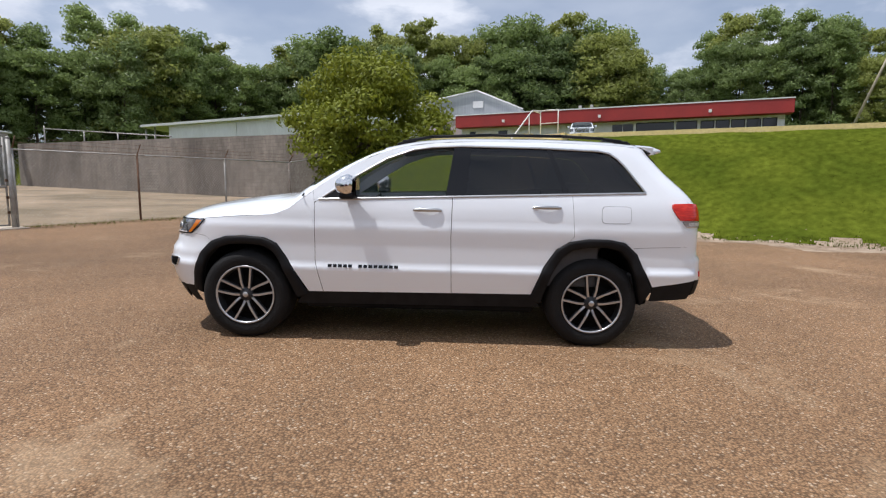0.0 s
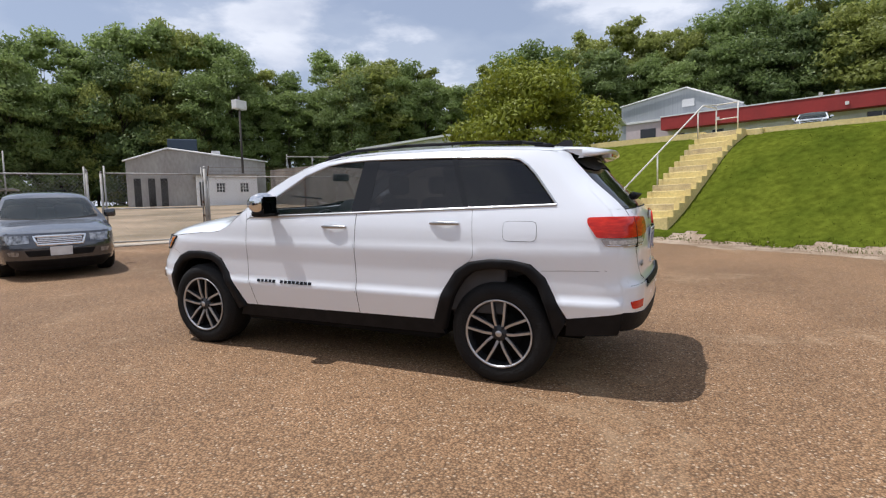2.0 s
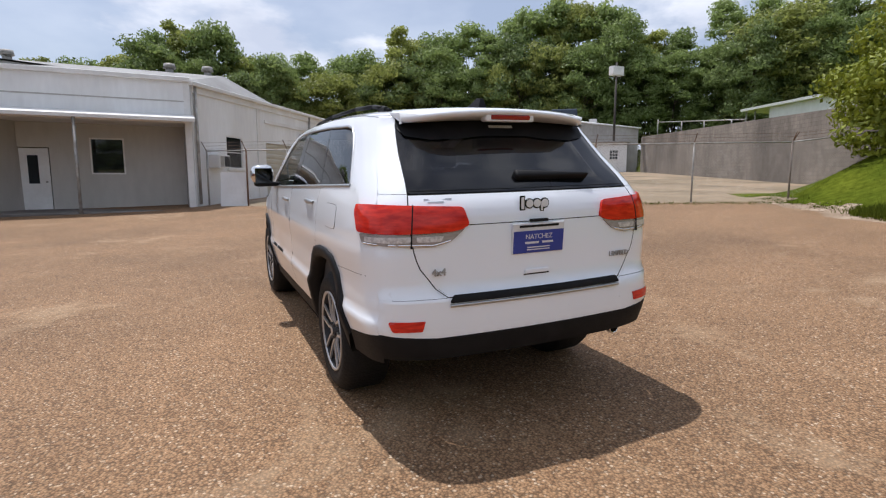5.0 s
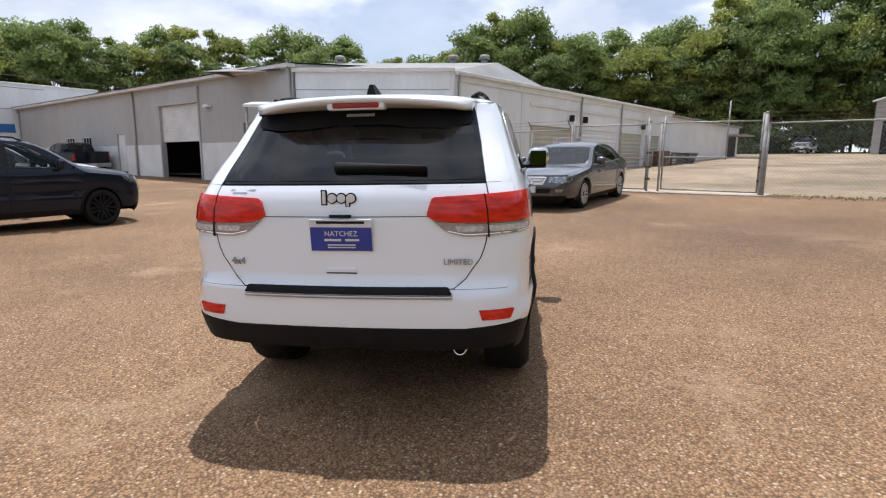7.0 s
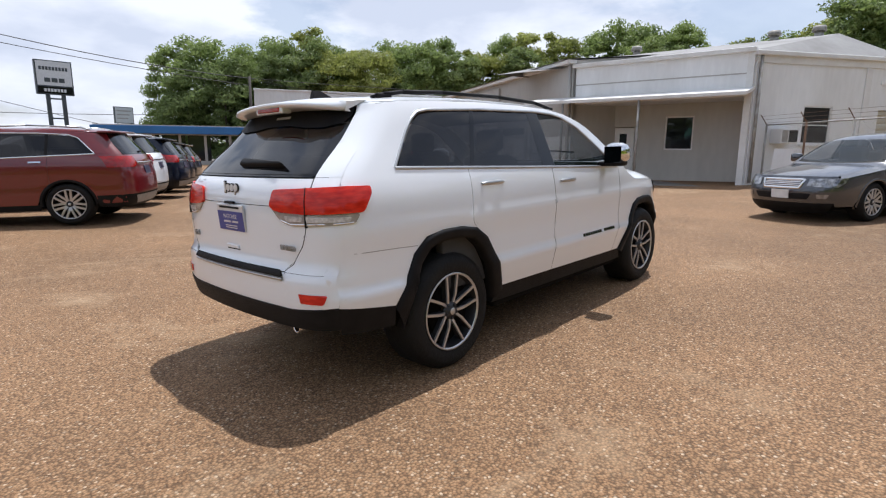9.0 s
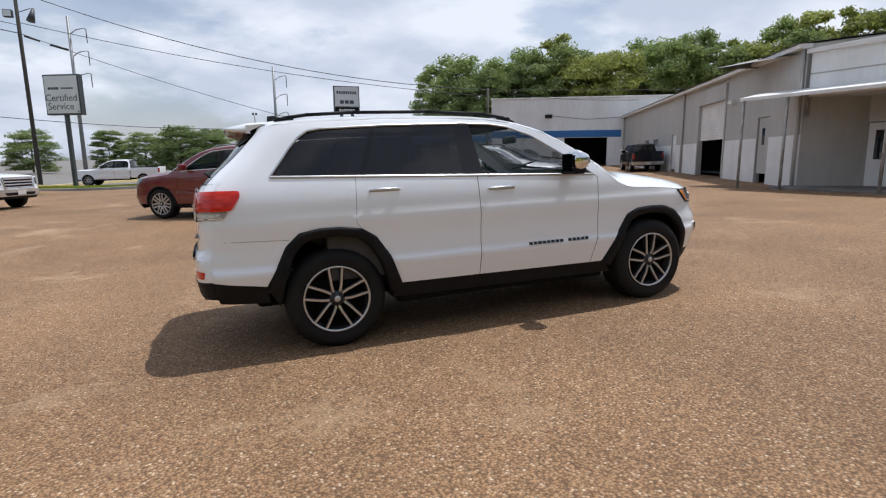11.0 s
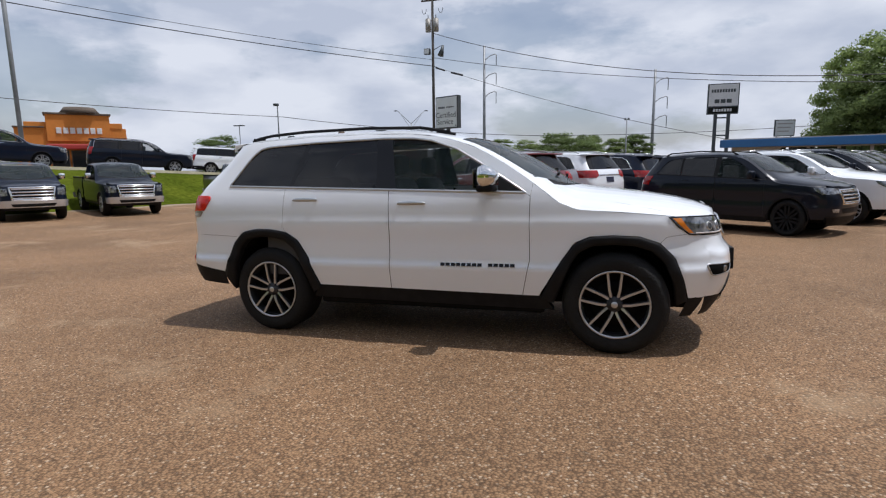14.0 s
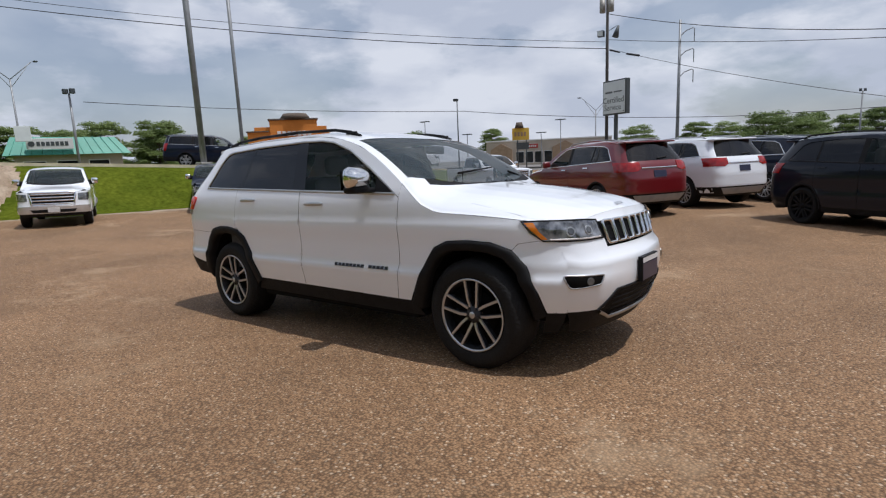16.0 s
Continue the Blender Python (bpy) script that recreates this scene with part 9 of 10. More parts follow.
# pickups below the grass bank
row3 = "parked pickup trucks below the bank"
for a, b, pt, lb in ((18.0, 6.5, PAINT_WHITE, "white crew cab pickup below the grass bank"), (20.7, 1.35, PAINT_NAVY, "dark pickup with a chrome grille below the bank"),
                     (20.7, -1.6, PAINT_BLACK, "black pickup with a chrome grille below the bank"), (20.5, -6.8, PAINT_DARKGREY, "dark grey crew cab pickup below the grass bank"),
                     (19.4, -11.2, PAINT_WHITE, "white pickup beside the grass island")):
    make_vehicle("pickup", park(a, b, NOSE_MA + (8 if b > 3 else 0), sy=0.98), pt, lb, "truck", row3, ALLOY, plate=pt is PAINT_WHITE)
# large SUVs on the upper row, noses along -b
row4 = "large SUVs on the upper parking row"
for x, y, hd, pt, lb in ((27.4, -13.6, 238, PAINT_NAVY, "dark full-size SUV on the upper row"), (25.7, -20.3, 232, PAINT_BLACK, "black full-size SUV on the upper row"), (24.4, -26.8, 222, PAINT_WHITE, "white full-size SUV on the upper row")):
    make_vehicle("wagon", place(x, y, hd), pt, lb, "car", row4, ALLOY)
make_vehicle("pickup", place(-22.3, -23.6, SITE - 92, sx=0.92, sy=0.92, sz=0.9), PAINT_BLACK, "black pickup parked beside the service building", "truck")
make_vehicle("pickup", place(10.2, -42.5, SITE + 20), PAINT_WHITE, "white pickup far across the lot", "truck")
make_vehicle("pickup", place(-20.1, -35.2, SITE + 128, sx=0.95, sy=0.95, sz=0.88), PAINT_BLACK, "black pickup parked before the showroom wall", "truck")
# vehicles in the yard behind the gate
for x, y, kd, pt, lb in ((-56, 18, "pickup", PAINT_WHITE, "old white pickup in the yard"), (-59, 22, "suv", PAINT_WHITE, "white car in the yard"), (-57, 30, "pickup", PAINT_DARKGREY, "dark pickup in the yard")):
    make_vehicle(kd, place(x, y, -25), pt, lb, "car", "vehicles in the yard")


# ---- street side: signs, poles, wires and far shops ----
SIGN_FACE = material("pale_sign_face", (0.74, 0.77, 0.78), (0.68, 0.71, 0.72), 1.5, 0.4, fine=0.03)
SIGN_EDGE = material("dark_sign_frame", (0.045, 0.055, 0.06), (0.06, 0.07, 0.075), 3.0, 0.5)
ORANGE = material("orange_stucco", (0.62, 0.22, 0.035), (0.54, 0.19, 0.03), 0.5, 0.8, fine=0.06)
TEAL = material("teal_metal_roof", (0.06, 0.30, 0.22), (0.05, 0.25, 0.185), 0.6, 0.5, fine=0.06)
BEIGE = material("beige_render", (0.50, 0.44, 0.36), (0.43, 0.37, 0.30), 0.3, 0.85, fine=0.06)
BRICK_RED = material("brown_brick_front", (0.36, 0.25, 0.16), (0.28, 0.19, 0.12), 2.0, 0.9, fine=0.12)
SIGN_YELLOW = material("yellow_sign_face", (0.70, 0.46, 0.05), (0.6, 0.4, 0.05), 1.5, 0.5)
POLE_GREY = material("grey_painted_pole", (0.30, 0.31, 0.32), (0.23, 0.235, 0.24), 2.0, 0.5, metal=0.3, fine=0.08)
POLE_DARK = material("dark_weathered_pole", (0.045, 0.040, 0.036), (0.075, 0.066, 0.058), 3.0, 0.85, fine=0.15, stretch=(3, 3, 0.2))
BARE_WOOD = material("bleached_bare_wood", (0.50, 0.44, 0.34), (0.38, 0.32, 0.24), 3.0, 0.85, fine=0.12, stretch=(3, 3, 0.2))
CABLE = material("black_cable", (0.02, 0.02, 0.022), rough=0.6)


def wire(p, q, sag, r=0.018, label="black overhead cable between the poles", group="overhead cables"):
    """A hanging cable from p to q."""
    p, q = Vector(p), Vector(q)
    bm = bmesh.new()
    n = 20
    pts = []
    for k in range(n + 1):
        t = k / n
        c = p.lerp(q, t)
        c.z -= 4 * sag * t * (1 - t)
        pts.append(c)
    side = (q - p).cross(Vector((0, 0, 1))).normalized()
    rings = [[bm.verts.new(c + side * (r * math.cos(w)) + Vector((0, 0, r * math.sin(w)))) for w in (0, 1.257, 2.513, 3.77, 5.027)] for c in pts]
    for a, b in zip(rings, rings[1:]):
        for k in range(5):
            bm.faces.new((a[k], a[(k + 1) % 5], b[(k + 1) % 5], b[k]))
    return tagged(part("cable", bm, CABLE), label, "cable", group)


def ground_z(x, y):
    v = Vector((x, y))
    return height(v.dot(AX), v.dot(BX))


def make_service_sign():
    x, y = 12.0, -37.4
    z0 = ground_z(x, y)
    s = thing("dealer_sign", pose(x, y, 0, 0, 0, SITE + 180 + 2), "pale service sign with a dark frame on one post", "sign")
    part("frame", box((-1.22, -0.20, 4.10), (1.22, 0.20, 6.62), 0.03), SIGN_EDGE, s)
    face = part("face", box((-1.13, -0.225, 4.20), (1.13, -0.201, 6.52), 0.008), SIGN_FACE, s)
    part("face", box((-1.13, 0.201, 4.20), (1.13, 0.225, 6.52), 0.008), SIGN_FACE, s)
    part("post", box((-0.11, -0.11, z0 - 0.3), (0.11, 0.11, 4.10), 0.01), SIGN_EDGE, s)
    words("lettering", "Certified", 0.62, SIGN_EDGE, face, pose(-0.06, -0.229, 5.15, 90, 0, 0), depth=0.004)
    words("lettering", "Service", 0.62, SIGN_EDGE, face, pose(-0.14, -0.229, 4.62, 90, 0, 0), depth=0.004)
    for k in range(4):
        part("brand_bar", box((-0.90 + 0.19 * k, -0.232, 5.68), (-0.74 + 0.19 * k, -0.2255, 5.82)), SIGN_EDGE, face)
    for k in range(5):
        part("brand_bar", box((0.0 + 0.17 * k, -0.232, 5.70), (0.14 + 0.17 * k, -0.2255, 5.80)), SIGN_EDGE, face)
    part("corner_mark", box((0.98, -0.232, 4.25), (1.08, -0.2255, 4.35)), SIGN_EDGE, face)


make_service_sign()


def make_tall_sign():
    x, y = -12.6, -70.0
    s = thing("pylon_sign", pose(x, y, 0, 0, 0, 180), "tall white dealer sign with a dark frame on two posts", "sign")
    part("frame", box((-1.72, -0.28, 6.80), (1.72, 0.28, 10.40), 0.03), SIGN_EDGE, s)
    part("face", box((-1.60, -0.305, 7.75), (1.60, -0.281, 10.28), 0.01), PLATE_WHITE, s)
    part("lower_face", box((-1.60, -0.305, 6.90), (1.60, -0.281, 7.62), 0.01), GLOSS_BLACK, s)
    for k in range(9):
        u = -1.35 + 0.30 * k
        part("brand_bar", box((u, -0.315, 9.35), (u + 0.22, -0.3055, 9.72)), SIGN_EDGE, s)
    for k in range(3):
        u = -0.95 + 0.66 * k
        part("brand_bar", box((u, -0.315, 8.10), (u + 0.54, -0.3055, 8.55)), SIGN_EDGE, s)
    for k in range(7):
        u = -1.05 + 0.30 * k
        part("brand_bar", box((u, -0.315, 7.10), (u + 0.22, -0.3055, 7.42)), PLATE_WHITE, s)
    for u in (-0.72, 0.72):
        part("post", box((u - 0.19, -0.16, -1.6), (u + 0.19, 0.16, 6.80), 0.02), SIGN_EDGE, s)
    for z in (2.0, 4.2, 6.3):
        part("crosspiece", box((-0.53, -0.08, z), (0.53, 0.08, z + 0.16)), SIGN_EDGE, s)


make_tall_sign()


def make_small_sign():
    s = thing("board_sign", pose(-19.9, -72.2, 0, 0, 0, 180 + 10), "pale framed sign board above the low roof", "sign")
    part("board", box((-1.15, -0.12, 4.05), (1.15, 0.12, 6.05), 0.02), SIGN_EDGE, s)
    part("face", box((-1.05, -0.14, 4.15), (1.05, -0.121, 5.95)), SIGN_FACE, s)
    for k, z in enumerate((5.5, 5.05, 4.6)):
        part("brand_bar", box((-0.85, -0.15, z), (0.85 - 0.2 * k, -0.1405, z + 0.14)), GREY_WALL, s)
    for u in (-0.8, 0.8):
        part("post", tube(((u, 0, -1.7), (u, 0, 4.05), 0.07)), SIGN_EDGE, s)


make_small_sign()


def make_utility_pole(x, y, top, label, gear=True, lean=(0, 0), r=0.17, mat=None):
    z0 = ground_z(x, y)
    p = thing("utility_pole", pose(x, y, 0), label, "pole", "utility poles")
    part("pole", tube(((0, 0, z0 - 0.5), (lean[0], lean[1], top), r, r * 0.68), sides=12), mat or POLE_DARK, p)
    if gear:
        for dx in (-0.42, 0.38):
            can = part("transformer", tube(((dx, 0.22, 14.1), (dx, 0.22, 15.25), 0.27), ((dx, 0.22, 15.25), (dx, 0.22, 15.35), 0.27, 0.15), sides=16), STEEL, p, "grey transformer can")
            part("bushing", tube(((dx, 0.22, 15.35), (dx, 0.22, 15.7), 0.05, 0.03)), SIGN_EDGE, can)
        part("crossarm", box((-1.15, -0.06, 17.0), (1.15, 0.06, 17.14), 0.01), WOOD_POLE, p)
        for dx in (-1.05, -0.5, 0.5, 1.05):
            part("insulator", tube(((dx, 0, 17.14), (dx, 0, 17.4), 0.05, 0.035)), SIGN_EDGE, p)
        for dx in (-0.85, 0.85):
            bm = bmesh.new()
            for k in range(8):
                a0, a1 = math.pi * k / 8, math.pi * (k + 1) / 8
                add_tube(bm, (dx + 0.22 * math.cos(a0), 0, 16.3 - 0.45 * math.sin(a0)), (dx + 0.22 * math.cos(a1), 0, 16.3 - 0.45 * math.sin(a1)), 0.025, sides=5, caps=False)
            part("jumper", bm, CABLE, p)
        lamp = part("flood_lamp", box((0.25, -0.1, 12.0), (0.85, 0.35, 12.55), 0.04), SIGN_EDGE, p)
        part("lens", box((0.30, 0.351, 12.05), (0.80, 0.37, 12.50)), SIGN_FACE, lamp)
        part("bracket", tube(((0, 0, 12.4), (-0.9, 0.1, 12.75), 0.03), ((-0.9, 0.1, 12.75), (-1.1, 0.15, 12.6), 0.03), sides=6), SIGN_EDGE, p)
        bm = bmesh.new()
        add_tube(bm, (-1.12, 0.16, 12.75), (-0.92, 0.40, 11.75), 0.09, 0.30, sides=12)
        part("flood_lamp", bm, SIGN_EDGE, p)
        part("splice_case", tube(((-0.3, 0.1, 10.7), (-1.3, 0.25, 10.35), 0.07)), CABLE, p)
        part("splice_case", tube(((-2.0, 0.4, 10.1), (-3.2, 0.55, 9.75), 0.09)), CABLE, p)
    return p


make_utility_pole(16.9, -48.0, 18.2, "tall dark utility pole with transformers and flood lamps")
c_ = S(2.2, -42.9)
make_utility_pole(c_.x, c_.y, 6.9, "short wooden service pole at the building corner", gear=False, r=0.14)
up_ = make_utility_pole(-39.4, 38.1, 12.9, "grey utility pole with a white box behind the shed", gear=False, r=0.14)
part("equipment_box", box((-0.35, -0.7, 11.6), (0.35, 0.7, 12.5), 0.04), WHITE_PAINT, up_)
make_utility_pole(25.75, 31.8, 13.0, "pale leaning pole on the hill behind the slope", gear=False, lean=(2.45, -1.75), r=0.085, mat=BARE_WOOD)
UP = Vector((16.9, -48.0, 0))
wire(UP + Vector((0, 0, 10.9)), (60, -3, 16.5), 1.0, 0.035)
wire(UP + Vector((0, 0, 11.5)), (60, -4, 17.2), 1.0, 0.022)
wire(UP + Vector((0, 0, 17.2)), (60, -3, 22.5), 1.2, 0.02)
wire(UP + Vector((0, 0, 14.0)), c_ + Vector((0, 0, 6.75)), 1.5, 0.03)
wire(UP + Vector((0, 0, 11.7)), c_ + Vector((0, 0, 6.2)), 0.7, 0.024)
wire(UP + Vector((0, 0, 10.9)), S(13.2, -43.4, 3.0), 0.5, 0.022)
wire(c_ + Vector((0, 0, 6.7)), S(-9.3, -38, 5.2), 0.3, 0.015)
wire(c_ + Vector((0, 0, 6.75)), S(-60, -50, 8.5), 0.8, 0.018)
# the far line along the street
street = [(100.0, -10.0, 12.6), (93.0, -30.0, 12.3), (54.9, -77.6, 9.5), (14.8, -94.7, 6.0), (-40.0, -112.0, 7.5)]
for p, q in zip(street[1:], street[2:]):
    wire(p, q, 0.55, 0.05)


def make_light_pole(x, y, z0, z1, kind, label, r=0.09):
    p = thing("light_pole", pose(x, y, 0), label, "lamp post", "light poles")
    part("pole", tube(((0, 0, z0), (0, 0, z1), r * 1.25, r * 0.8), sides=10), POLE_GREY if kind != "dark" else SIGN_EDGE, p)
    if kind == "twin":
        d = AX
        for s in (-1, 1):
            part("head", box((s * 0.30 * d.x - 0.17, s * 0.30 * -d.y - 0.17, z1 - 0.05), (s * 0.30 * d.x + 0.17, s * 0.30 * -d.y + 0.17, z1 + 0.32), 0.04), SIGN_EDGE, p)
        part("arm", tube(((-0.35 * d.x, 0.35 * d.y, z1 - 0.02), (0.35 * d.x, -0.35 * d.y, z1 - 0.02), 0.03), sides=6), POLE_GREY, p)
    elif kind == "vee":
        # two long arms raised from the top, each a pair of rods
        v = Vector((x, y)).normalized()
        w = Vector((v.y, -v.x)) * 3.0
        for s in (-1, 1):
            part("arm", tube(((0, 0, z1), (s * w.x, s * w.y, z1 + 2.8), 0.07), ((0, 0, z1 - 1.2), (s * w.x * 0.75, s * w.y * 0.75, z1 + 1.9), 0.05), sides=6), POLE_GREY, p)
            part("head", box((s * w.x * 1.15 - 0.35, s * w.y * 1.15 - 0.25, z1 + 2.75), (s * w.x * 1.15 + 0.35, s * w.y * 1.15 + 0.25, z1 + 2.95), 0.05), SIGN_EDGE, p)
    elif kind == "flat":
        part("head", box((-0.9, -0.3, z1), (0.9, 0.3, z1 + 0.15), 0.03), SIGN_EDGE, p)
    elif kind == "dark":
        part("head", box((-0.12, -0.25, z1 - 0.1), (0.55, 0.25, z1 + 0.25), 0.06), SIGN_EDGE, p)
    return p


make_light_pole(44.0, -12.0, 1.0, 7.4, "twin", "grey lamp post with two flood heads")
make_light_pole(99.3, -22.8, -1.0, 15.8, "vee", "tall street light with two raised arms", r=0.14)
make_light_pole(45.0, -113.0, -1.0, 10.2, "vee", "tall street light with two raised arms", r=0.14)
make_light_pole(-1.7, -95.0, -1.5, 8.2, "twin", "grey lamp post with two flood heads", r=0.11)
make_light_pole(45.0, -62.0, -1.0, 9.6, "dark", "dark slim street light with one head")
for x, y, z in ((58.0, -70.0, 7.6), (53.0, -75.5, 5.2), (43.0, -84.0, 5.0), (39.5, -84.5, 7.0)):
    make_light_pole(x, y, -1.0, z, "flat", "slim car park light with a flat head", r=0.07)


def make_steel_pole(x, y, top, r, label, lean=(0, 0)):
    z0 = ground_z(x, y)
    p = thing("sign_pole", pose(x, y, 0), label, "pole", "steel poles on the bank")
    part("pole", tube(((0, 0, z0 - 0.6), (lean[0], lean[1], top), r, r * 0.92), sides=16), POLE_GREY, p)
    part("base_plate", box((-r * 2, -r * 2, z0 - 0.1), (r * 2, r * 2, z0 + 0.28), 0.02), STEEL, p)


make_steel_pole(24.2, -11.2, 16.5, 0.155, "thick grey steel sign pole on the grass bank")
make_steel_pole(39.1, -22.85, 19.5, 0.15, "slim grey steel pole behind the bank")


def make_transmission(x, y, top, side):
    p = thing("transmission_pole", pose(x, y, 0), "tall grey steel power pole with curved arms", "pole", "power line poles")
    part("pole", tube(((0, 0, -2), (0, 0, top), 0.38, 0.22), sides=10), POLE_GREY, p)
    for k, z in enumerate((top - 2.2, top - 6.0, top - 9.8)):
        pts = [Vector((0, 0, z - 0.9)), Vector((side * 1.0, 0, z)), Vector((side * 2.3, 0, z + 0.4)), Vector((side * 2.6, 0, z + 0.2))]
        arm = part("arm", tube(*[(a, b, 0.09) for a, b in zip(pts, pts[1:])], sides=6), POLE_GREY, p)
        part("insulator", tube((pts[-1], pts[-1] - Vector((0, 0, 2.3)), 0.09, 0.07), sides=6), SIGN_EDGE, arm)


make_transmission(27.5, -111.6, 25.6, -1)
make_transmission(-7.0, -120.0, 20.0, -1)


def make_restaurant():
    m = pose(68.6, -42.2, 0, 0, 0, math.degrees(math.atan2(-51.5 + 42.2, 61.6 - 68.6)))
    b = thing("restaurant", m, "orange stucco restaurant with a stepped parapet and red awning", "building")
    # x runs along the front, y to the back
    part("wall", box((0, 0, 0.3), (11.8, 9, 6.3), 0.03), ORANGE, b)
    part("parapet", box((1.0, -0.1, 6.3), (11.4, 8, 6.95), 0.03), ORANGE, b)
    part("parapet", box((3.2, -0.3, 4.6), (10.0, 3.0, 7.9), 0.04), ORANGE, b)
    part("cornice", box((3.0, -0.45, 7.9), (10.2, 3.2, 8.12), 0.03), WOOD_POLE, b)
    part("roof_dome", tube(((6.9, 1.2, 8.12), (6.9, 1.2, 8.9), 2.3, 1.7), sides=20), WOOD_POLE, b)
    part("cornice", box((-0.15, -0.2, 6.25), (3.0, 8, 6.42), 0.02), WOOD_POLE, b)
    part("awning", box((3.0, -1.3, 3.6), (10.2, -0.31, 4.25), 0.15), RED_WALL, b, "red awning over the windows")
    for k in range(7):
        part("brand_bar", box((4.2 + 0.72 * k, -0.40, 5.55), (4.74 + 0.72 * k, -0.305, 6.30), 0.05), PLATE_WHITE, b)
    for k in range(3):
        w = part("window", box((3.5 + 2.1 * k, -0.36, 1.2), (5.2 + 2.1 * k, -0.31, 3.4)), WINDOW, b)
        part("window_frame", box((3.4 + 2.1 * k, -0.345, 1.1), (5.3 + 2.1 * k, -0.305, 3.5)), WOOD_POLE, w)


make_restaurant()


def make_shop():
    m = pose(68.6, -13.3, 0, 0, 0, math.degrees(math.atan2(-24.2 + 13.3, 65.1 - 68.6)))
    b = thing("corner_shop", m, "low shop with a teal metal roof and white sign", "building")
    L = 11.5
    part("wall", box((0.7, 0.7, 0.3), (L - 0.7, 7.5, 3.9), 0.02), BEIGE, b)
    bm = bmesh.new()
    lo = [(-0.2, -0.3, 3.6), (L + 0.2, -0.3, 3.6), (L + 0.2, 8.2, 3.6), (-0.2, 8.2, 3.6)]
    hi = [(0.6, 1.2, 5.6), (L - 1.2, 1.2, 5.5), (L - 1.2, 6.8, 5.5), (0.6, 6.8, 5.6)]
    a, c = [bm.verts.new(q) for q in lo], [bm.verts.new(q) for q in hi]
    for k in range(4):
        bm.faces.new((a[k], a[(k + 1) % 4], c[(k + 1) % 4], c[k]))
    bm.faces.new(c)
    bm.faces.new(a[::-1])
    bmesh.ops.recalc_face_normals(bm, faces=bm.faces)
    rf = part("roof", bm, TEAL, b)
    for k in range(12):
        u = 0.4 + 0.95 * k
        part("roof_seam", tube(((u, -0.3, 3.63), (0.6 + (u + 0.2) / (L + 0.4) * (L - 1.8), 1.2, 5.6), 0.03), sides=4), TEAL, rf)
    sign = part("sign_board", box((2.0, -0.55, 4.2), (6.2, -0.2, 5.35), 0.03), PLATE_WHITE, b, "white sign board over the door")
    for k in range(7):
        part("brand_bar", box((2.9 + 0.42 * k, -0.58, 4.55), (3.22 + 0.42 * k, -0.551, 5.0)), SIGN_EDGE, sign)
    part("brand_disc", tube(((2.45, -0.551, 4.78), (2.45, -0.58, 4.78), 0.30), sides=20), SIGN_EDGE, sign)
    part("pylon_board", box((1.2, -1.3, 5.0), (2.6, -1.1, 6.6), 0.03), SIGN_FACE, b, "pale teal pylon board")
    for k in range(3):
        w = part("window", box((1.5 + 3.0 * k, 0.66, 1.1), (3.4 + 3.0 * k, 0.699, 2.9)), WINDOW, b)
        part("window_frame", box((1.4 + 3.0 * k, 0.68, 1.0), (3.5 + 3.0 * k, 0.6985, 3.0)), WHITE_PAINT, w)


make_shop()


def make_mall():
    p, q = Vector((66.0, -99.5)), Vector((40.0, -105.0))
    p = Vector((60.0, -92.0))
    q = Vector((37.5, -103.0))
    d = q - p
    b = thing("strip_mall", pose(p.x, p.y, -0.8, 0, 0, math.degrees(math.atan2(d.y, d.x))), "long beige strip of shops with brown gabled fronts", "building")
    L = d.length
    part("wall", box((0, 0, 0), (L, 14, 4.9), 0.03), BEIGE, b)
    part("coping", box((-0.1, -0.15, 4.9), (L + 0.1, 14, 5.15), 0.02), WHITE_PAINT, b)
    for u0, u1, top in ((1.0, 5.4, 4.3), (13.5, 18.5, 4.4)):
        bm = bmesh.new()
        pr = [(u0, 0), (u1, 0), (u1, top - 1.0), ((u0 + u1) / 2, top + 0.2), (u0, top - 1.0)]
        a = [bm.verts.new((x, -0.9, z)) for x, z in pr]
        c = [bm.verts.new((x, -0.002, z)) for x, z in pr]
        bm.faces.new(a)
        for i in range(5):
            bm.faces.new((a[i], a[(i + 1) % 5], c[(i + 1) % 5], c[i]))
        bmesh.ops.recalc_face_normals(bm, faces=bm.faces)
        part("gabled_front", bm, BRICK_RED, b)
    k = 0
    u = 6.2
    while u < L - 1.5:
        if not 12.6 < u < 18.6:
            w = part("window", box((u, -0.06, 0.5), (u + 1.5, -0.004, 2.7)), WINDOW, b)
            part("window_frame", box((u - 0.08, -0.03, 0.4), (u + 1.58, -0.003, 2.8)), WHITE_PAINT, w)
        u += 1.9
    for u in (8.0, 20.5):
        sb = part("sign_board", box((u, -0.2, 3.4), (u + 2.6, -0.004, 4.2), 0.02), RED_WALL, b)
        for j in range(5):
            part("brand_bar", box((u + 0.3 + 0.42 * j, -0.23, 3.65), (u + 0.62 + 0.42 * j, -0.2005, 3.95)), PLATE_WHITE, sb)


make_mall()


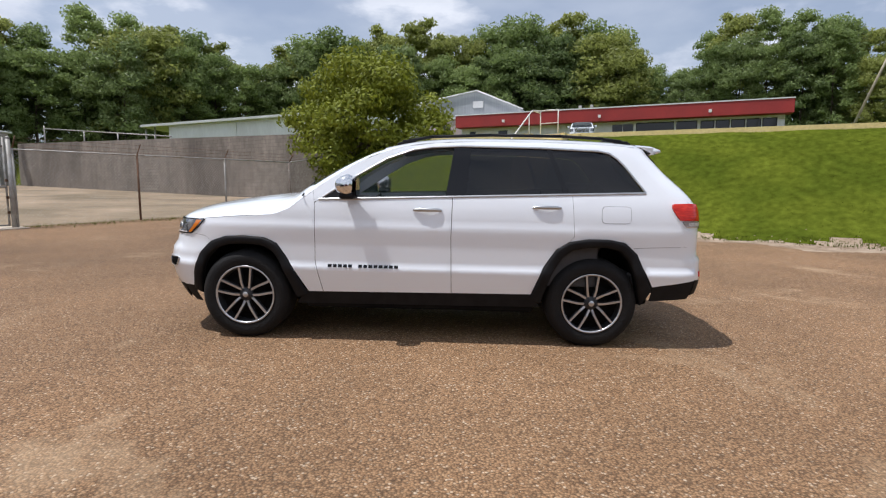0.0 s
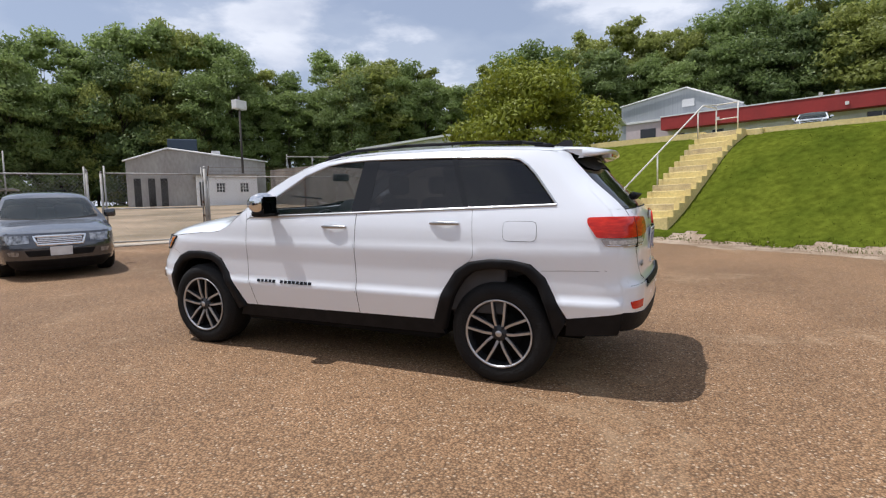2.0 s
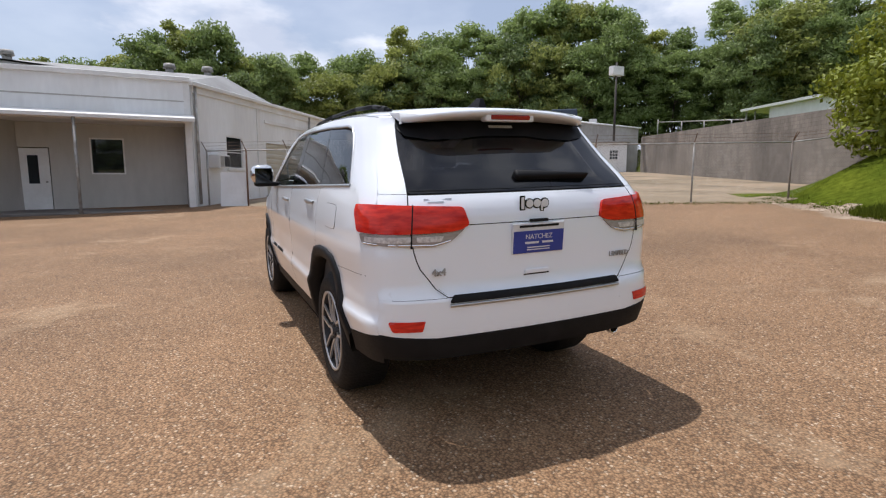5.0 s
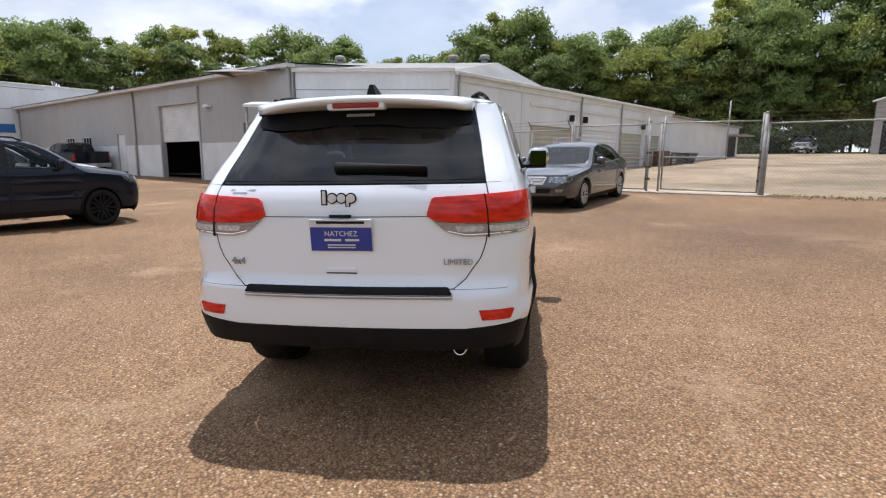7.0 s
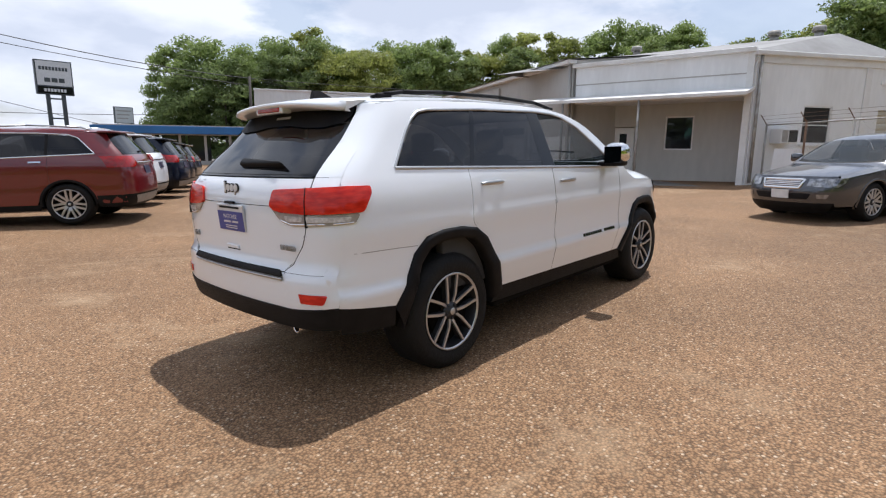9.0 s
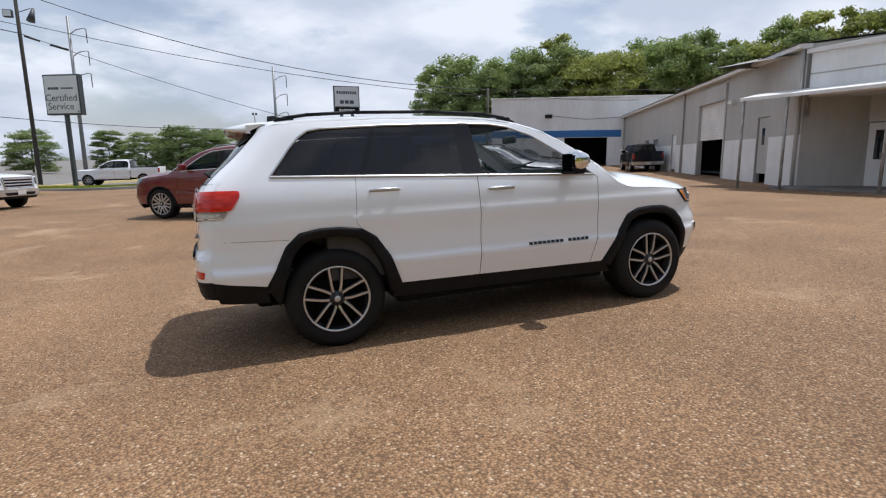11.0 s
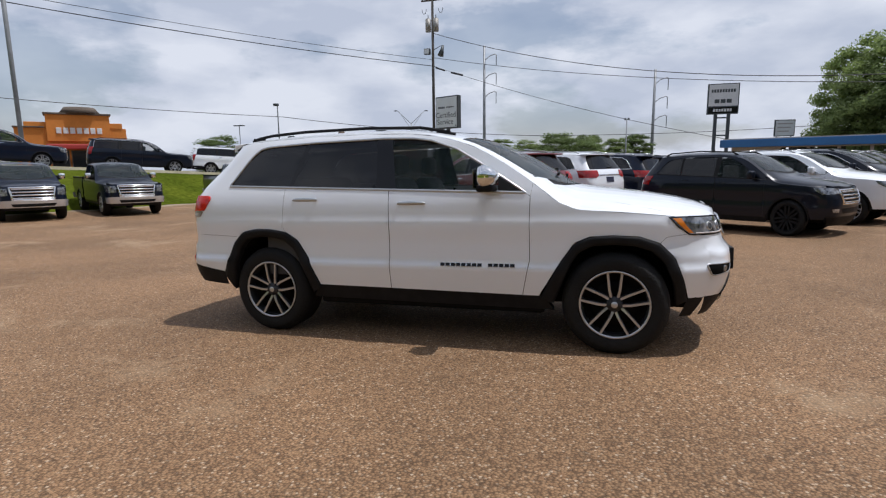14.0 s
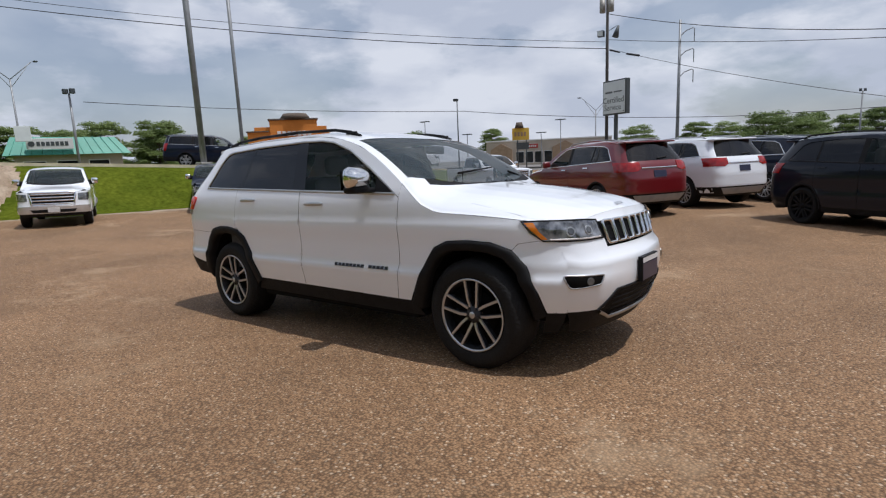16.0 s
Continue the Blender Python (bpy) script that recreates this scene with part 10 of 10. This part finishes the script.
def make_yellow_sign():
    s = thing("shop_sign", pose(41.5, -74.2, 0, 0, 0, 210), "yellow shop sign with a dark lower board", "sign")
    part("upper_board", box((-1.35, -0.15, 3.7), (1.35, 0.15, 5.6), 0.03), SIGN_YELLOW, s)
    part("crown", tube(((-0.2, 0, 5.6), (-0.2, 0, 6.5), 0.75, 0.45), sides=16), WOOD_POLE, s)
    part("lower_board", box((-0.7, -0.12, 2.2), (1.3, 0.12, 3.3), 0.03), SIGN_EDGE, s)
    for k in range(4):
        part("brand_bar", box((-1.0 + 0.5 * k, -0.18, 4.3), (-0.65 + 0.5 * k, -0.1505, 4.95)), BRICK_RED, s)
    for u in (-0.5, 0.9):
        part("post", tube(((u, 0, -1.5), (u, 0, 3.7), 0.10)), SIGN_EDGE, s)


make_yellow_sign()
# white edging along the top of the bank
def make_bank_edge():
    pts = [(bank_foot(b) + 4.65, b) for b in range(-12, 31, 2)]
    bm = bmesh.new()
    for (a0, b0), (a1, b1) in zip(pts, pts[1:]):
        p, q = S(a0, b0, height(a0, b0)), S(a1, b1, height(a1, b1))
        n = Vector((AX.x, AX.y, 0)) * 0.08
        for f in ((p - n, p + n, q + n, q - n),):
            lo = [bm.verts.new(v - Vector((0, 0, 0.2))) for v in f]
            hi = [bm.verts.new(v + Vector((0, 0, 0.14))) for v in f]
            bm.faces.new(hi)
            for k in range(4):
                bm.faces.new((lo[k], lo[(k + 1) % 4], hi[(k + 1) % 4], hi[k]))
    bmesh.ops.recalc_face_normals(bm, faces=bm.faces)
    tagged(part("kerb", bm, CREAM), "pale yellow kerb along the top of the bank", "kerb", kind="structure")


CREAM = material("cream_painted_kerb", (0.66, 0.60, 0.44), (0.52, 0.46, 0.33), 2.0, 0.8, fine=0.1)
make_bank_edge()
# grass island below the service sign
def make_island():
    bm = bmesh.new()
    n = 28
    c = Vector((12.5, -36.5))
    rings = []
    for r, dz in ((1.0, 0.0), (0.97, 0.14), (0.90, 0.16), (0.45, 0.22), (0.05, 0.24)):
        ring = []
        for k in range(n):
            t = 2 * math.pi * k / n
            p = c + AX * (9.0 * r * math.cos(t)) + BX * (1.7 * r * math.sin(t))
            ring.append(bm.verts.new((p.x, p.y, ground_z(p.x, p.y) + dz)))
        rings.append(ring)
    for i, (a, b) in enumerate(zip(rings, rings[1:])):
        for k in range(n):
            f = bm.faces.new((a[k], a[(k + 1) % n], b[(k + 1) % n], b[k]))
            f.material_index = 1 if i < 2 else 0
    bm.faces.new(rings[-1])
    tagged(part("grass_island", bm, [GRASS, CONCRETE]), "long grass island with a concrete kerb", "island", kind="structure")


make_island()
# a white pickup on the hill by the red building
make_vehicle("pickup", pose(10.5, 41.6, 5.15, 0, 0, 78), PAINT_WHITE, "white pickup parked on the hill by the red building", "truck")
